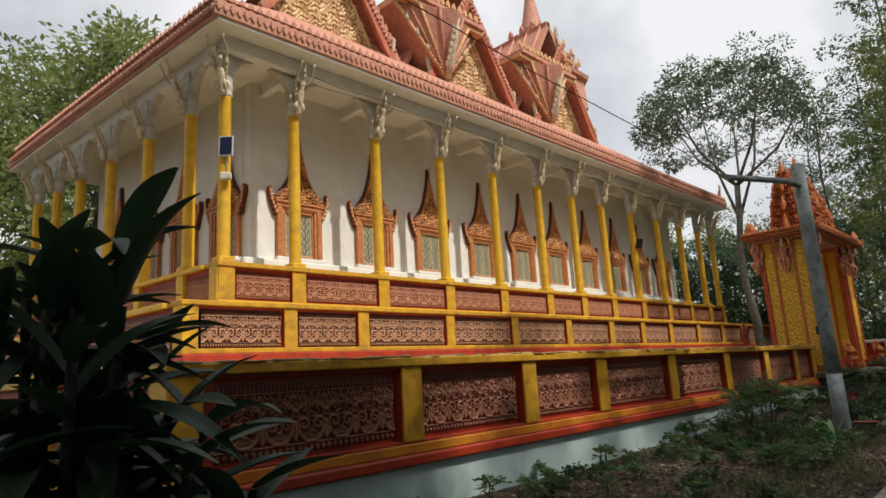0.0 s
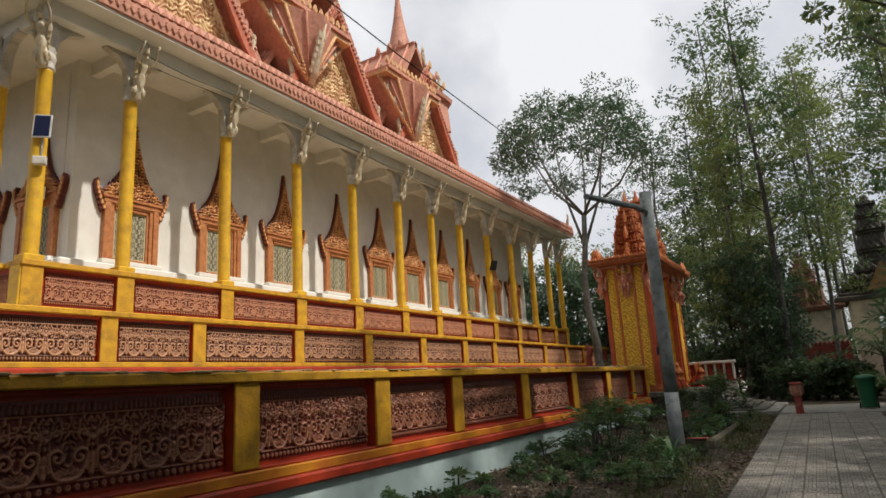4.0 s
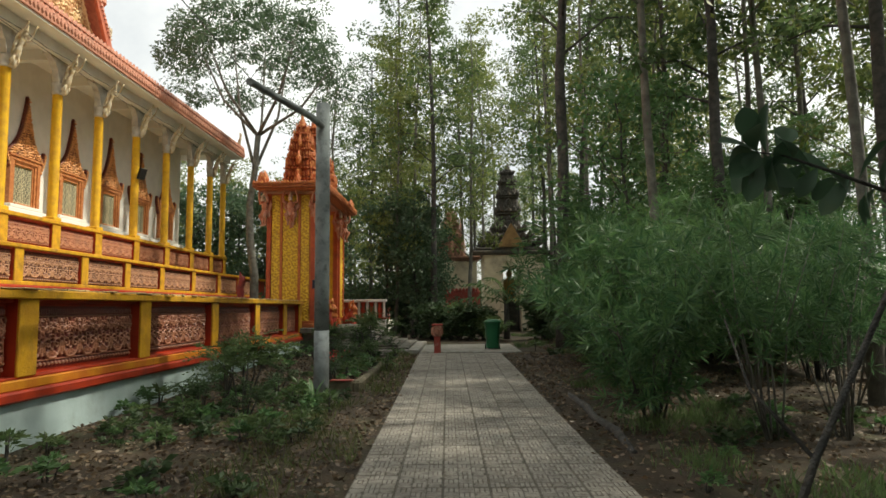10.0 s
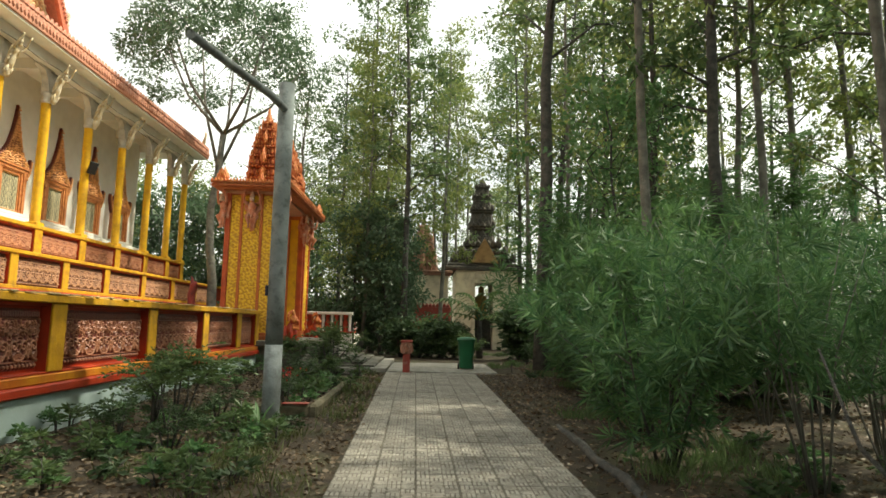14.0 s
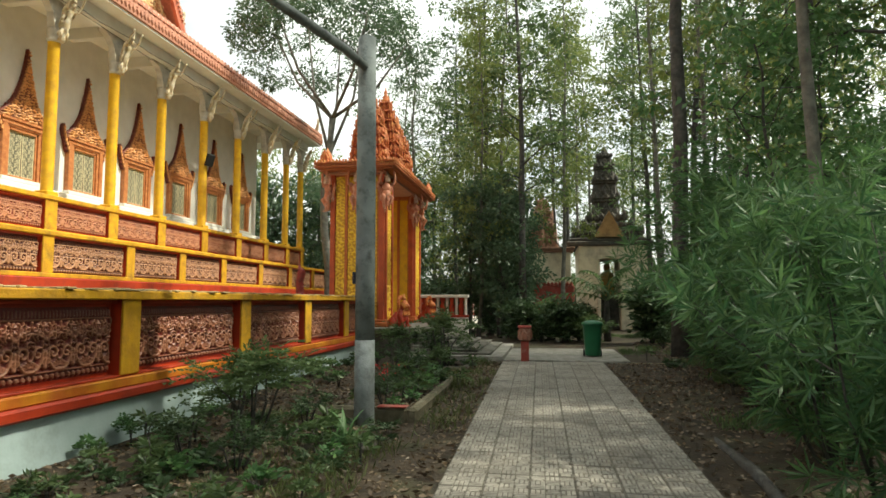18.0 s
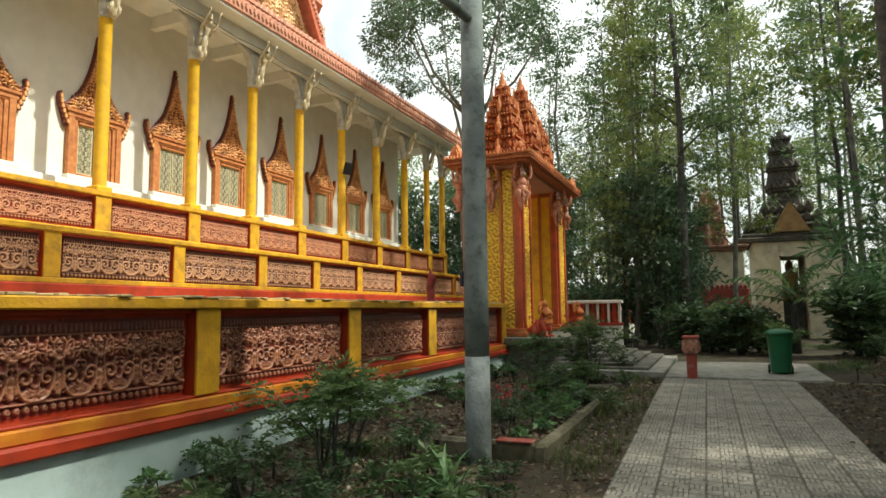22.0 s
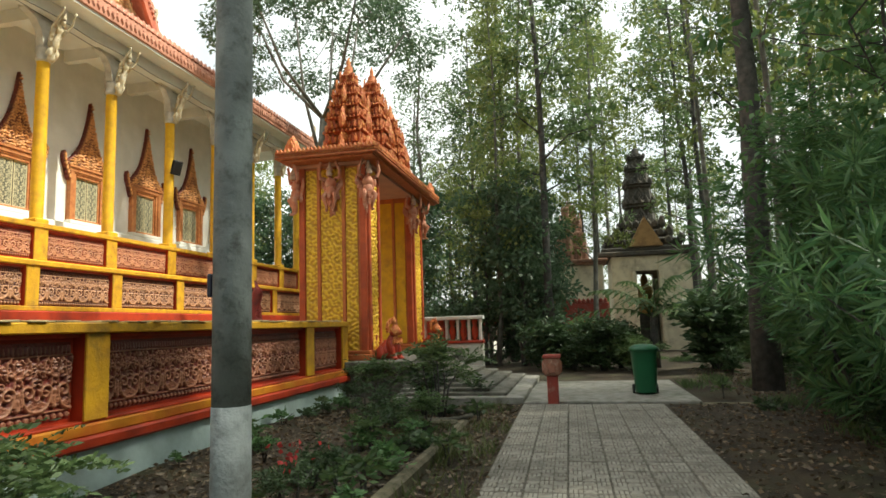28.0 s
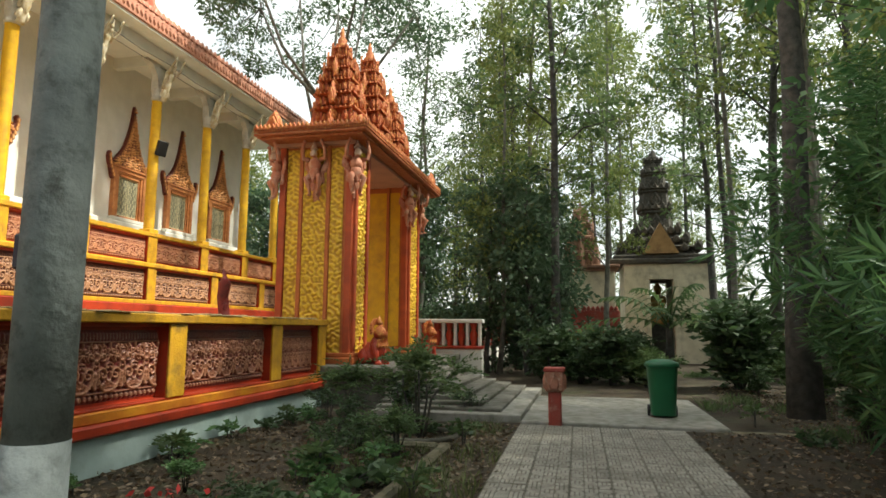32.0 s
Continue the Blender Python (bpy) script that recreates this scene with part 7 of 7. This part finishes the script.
for k in range(34):
    part("leaf", STRAP[k % 3], None, tuft, "", pose(rng.uniform(-0.1, 0.1), rng.uniform(-0.1, 0.1), -0.01, rng.uniform(-15, 15), rng.uniform(-60, -5), k * 137.5))
palm = thing("young_palm", "young palm with arching feathered fronds", "palm", (1.72, 25.2, ground_z(1.72, 25.2)))
palm.scale = (1.4, 1.4, 1.5)
bm = bmesh.new()
lathe(bm, [(0.09, -0.1), (0.07, 0.5), (0.05, 0.9)], n=8)
part("trunk", bm, M_BARK, palm)
for i in range(11):
    bm = bmesh.new()
    el = 75 - 5.0 * i
    pts = [Vector((1.5 * s * math.cos(radians(el)) * (1 + 0.2 * s), 0, 0.8 + 1.5 * s * math.sin(radians(el)) - 0.75 * s * s)) for s in np.linspace(0, 1, 12)]
    tube(bm, pts, [0.014 - 0.001 * j for j in range(12)], 4)
    for j in range(2, 12):
        for k in (-1, 1):
            ln = 0.32 * math.sin(math.pi * (0.15 + 0.8 * j / 12))
            p = pts[j]
            vs = [bm.verts.new(p + Vector(o)) for o in ((0.02, 0, 0), (0.07, k * ln * 0.5, -0.01), (0.12, k * ln, -0.1), (-0.02, k * ln * 0.5, 0.0))]
            bm.faces.new(vs)
    part("frond", bm, M_LEAF, palm, "", pose(0, 0, 0, 0, 0, i * 137.5))

# ---- litter, grass and seedlings on the soil ----
rng = np.random.default_rng(8)
n = 46000
px, py = np.where(rng.random(n) < 0.5, rng.uniform(-4.1, -0.85, n), rng.uniform(0.85, 7.0, n)), rng.uniform(0.5, 24.0, n)
rel = px - path_x(py)
keep = (rel < -0.02) | (rel > PATH_W + 0.02) | (rng.random(n) < 0.03)
bed_zone = (px > -2.6) & (px < -1.6) & (py > 12.1) & (py < 16.2)
keep &= ~((py > 18.0) & (px > -5.5) & (px < 2.2))
px, py, bed_zone = px[keep], py[keep], bed_zone[keep]
pz = np.array([ground_z(a, b) + (0.012 if 0 < a - path_x(b) < PATH_W else -0.03 + min(1.0, max(0.0, (abs(a - 0.08) - 1.0) / 0.8)) * 0.09 * noise.noise((a * 0.55, b * 0.55, 3.1)) + 0.015) for a, b in zip(px, py)])
pz = np.where(bed_zone, 0.148, pz)
w = rng.normal(0, 1, (len(px), 3)) * np.array([1, 1, 0.15])
tagged(new("fallen_leaves", leaf_cloud("fallen_leaves", np.stack([px, py, pz], -1), w, 0.06, 0.03, M_DRY, rng, 0.0, 0.05)), "dry brown leaves strewn over the soil", "leaf litter", "", "stuff")


def tufts(name, label, areas, count, height, material):
    """Grass blades over some rectangles of the ground."""
    rng = np.random.default_rng(len(areas) * 7 + count)
    xs, ys = [], []
    for x0, x1, y0, y1 in areas:
        k = count // len(areas)
        cx, cy = rng.uniform(x0, x1, 14), rng.uniform(y0, y1, 14)
        i = rng.integers(0, 14, k)
        xs.append(np.clip(cx[i] + rng.normal(0, 0.14, k), x0, x1)), ys.append(np.clip(cy[i] + rng.normal(0, 0.22, k), y0, y1))
    xs, ys = np.concatenate(xs), np.concatenate(ys)
    zs = np.array([ground_z(a, b) - 0.04 for a, b in zip(xs, ys)])
    w = rng.normal(0, 0.45, (len(xs), 3))
    w[:, 2] = 1.0
    tagged(new(name, leaf_cloud(name, np.stack([xs, ys, zs], -1), w, height, 0.012, material, rng, 0.0, 0.15)), label, "grass", "", "stuff")


tufts("grass", "pale grass in tufts beside the path", [(-2.0, -1.0, 7.0, 12.0), (-1.5, -1.0, 12.0, 17.8), (-3.2, -1.5, 9.0, 12.0), (-2.5, -1.7, 12.3, 16.0)], 3000, 0.15, M_GRASS)
tufts("undergrowth_grass", "grass and seedlings under the trees", [(1.3, 3.0, 4.0, 12.0), (1.6, 6.0, 12.0, 22.0), (2.5, 9.0, 20.0, 34.0)], 7500, 0.17, M_LEAF)

# ---- path tiles ----
M_TGROOVE = mat("tile_recess", (0.13, 0.117, 0.095), 0.95, (0.08, 0.072, 0.058), 15.0, 0.2)


def tile_mesh(seed):
    """A square tile: nine fields of three raised bars, turned this way and that, with thin grooves between them."""
    rnd = random.Random(seed)
    bm = bmesh.new()
    g, c, e = 0.0025, (TILE_SIZE - 0.012) / 3, 0.006
    for i in range(3):
        for j in range(3):
            across = (i + j + seed) % 2
            for k in range(3):
                a0, a1 = 0.002, c - 0.002
                b0, b1 = k * c / 3 + 0.0035, (k + 1) * c / 3 - 0.0035
                if rnd.random() < 0.3:
                    a1 -= 0.014 if rnd.random() < 0.5 else 0
                    a0 += 0.012
                u0, u1, v0, v1 = (a0, a1, b0, b1) if across else (b0, b1, a0, a1)
                u0, u1, v0, v1 = e + i * c + u0, e + i * c + u1, e + j * c + v0, e + j * c + v1
                lo = [bm.verts.new((x, y, -0.005)) for x, y in ((u0, v0), (u1, v0), (u1, v1), (u0, v1))]
                hi = [bm.verts.new((x, y, 0.0)) for x, y in ((u0 + g, v0 + g), (u1 - g, v0 + g), (u1 - g, v1 - g), (u0 + g, v1 - g))]
                bm.faces.new(hi)
                for q in range(4):
                    bm.faces.new((lo[q], lo[(q + 1) % 4], hi[(q + 1) % 4], hi[q]))
    lo = [bm.verts.new((x, y, -0.03)) for x, y in ((0.002, 0.002), (TILE_SIZE - 0.002, 0.002), (TILE_SIZE - 0.002, TILE_SIZE - 0.002), (0.002, TILE_SIZE - 0.002))]
    hi = [bm.verts.new((v.co.x, v.co.y, -0.005)) for v in lo]
    bm.faces.new(hi).material_index = 1
    for q in range(4):
        bm.faces.new((lo[q], lo[(q + 1) % 4], hi[(q + 1) % 4], hi[q]))
    return mesh("tile", bm, (M_TILE, M_TGROOVE))


TILES = [tile_mesh(k) for k in range(4)]
rng = random.Random(4)
path_ob = bpy.data.objects["path"]
early = bmesh.new()
for i in range(ROWS_ALL):
    y = PATH_Y0 + i * TILE_SIZE
    tilt = math.degrees(math.atan2(ground_z(0, y + TILE_SIZE) - ground_z(0, y), TILE_SIZE))
    for j in range(6):
        m = pose(path_x(y) + j * TILE_SIZE, y, ground_z(0, y) + 0.004 + rng.uniform(-0.003, 0.003), tilt + rng.uniform(-0.35, 0.35), rng.uniform(-0.35, 0.35), 0)
        if i >= ROWS_ALL - 50:
            part("tile", TILES[rng.randrange(4)], None, path_ob, "", m)
        else:
            t = bmesh.new()
            t.from_mesh(TILES[rng.randrange(4)])
            join(early, t, m)
tagged(part("tiles_at_the_start", early, (M_TILE, M_TGROOVE), path_ob), kind="stuff")
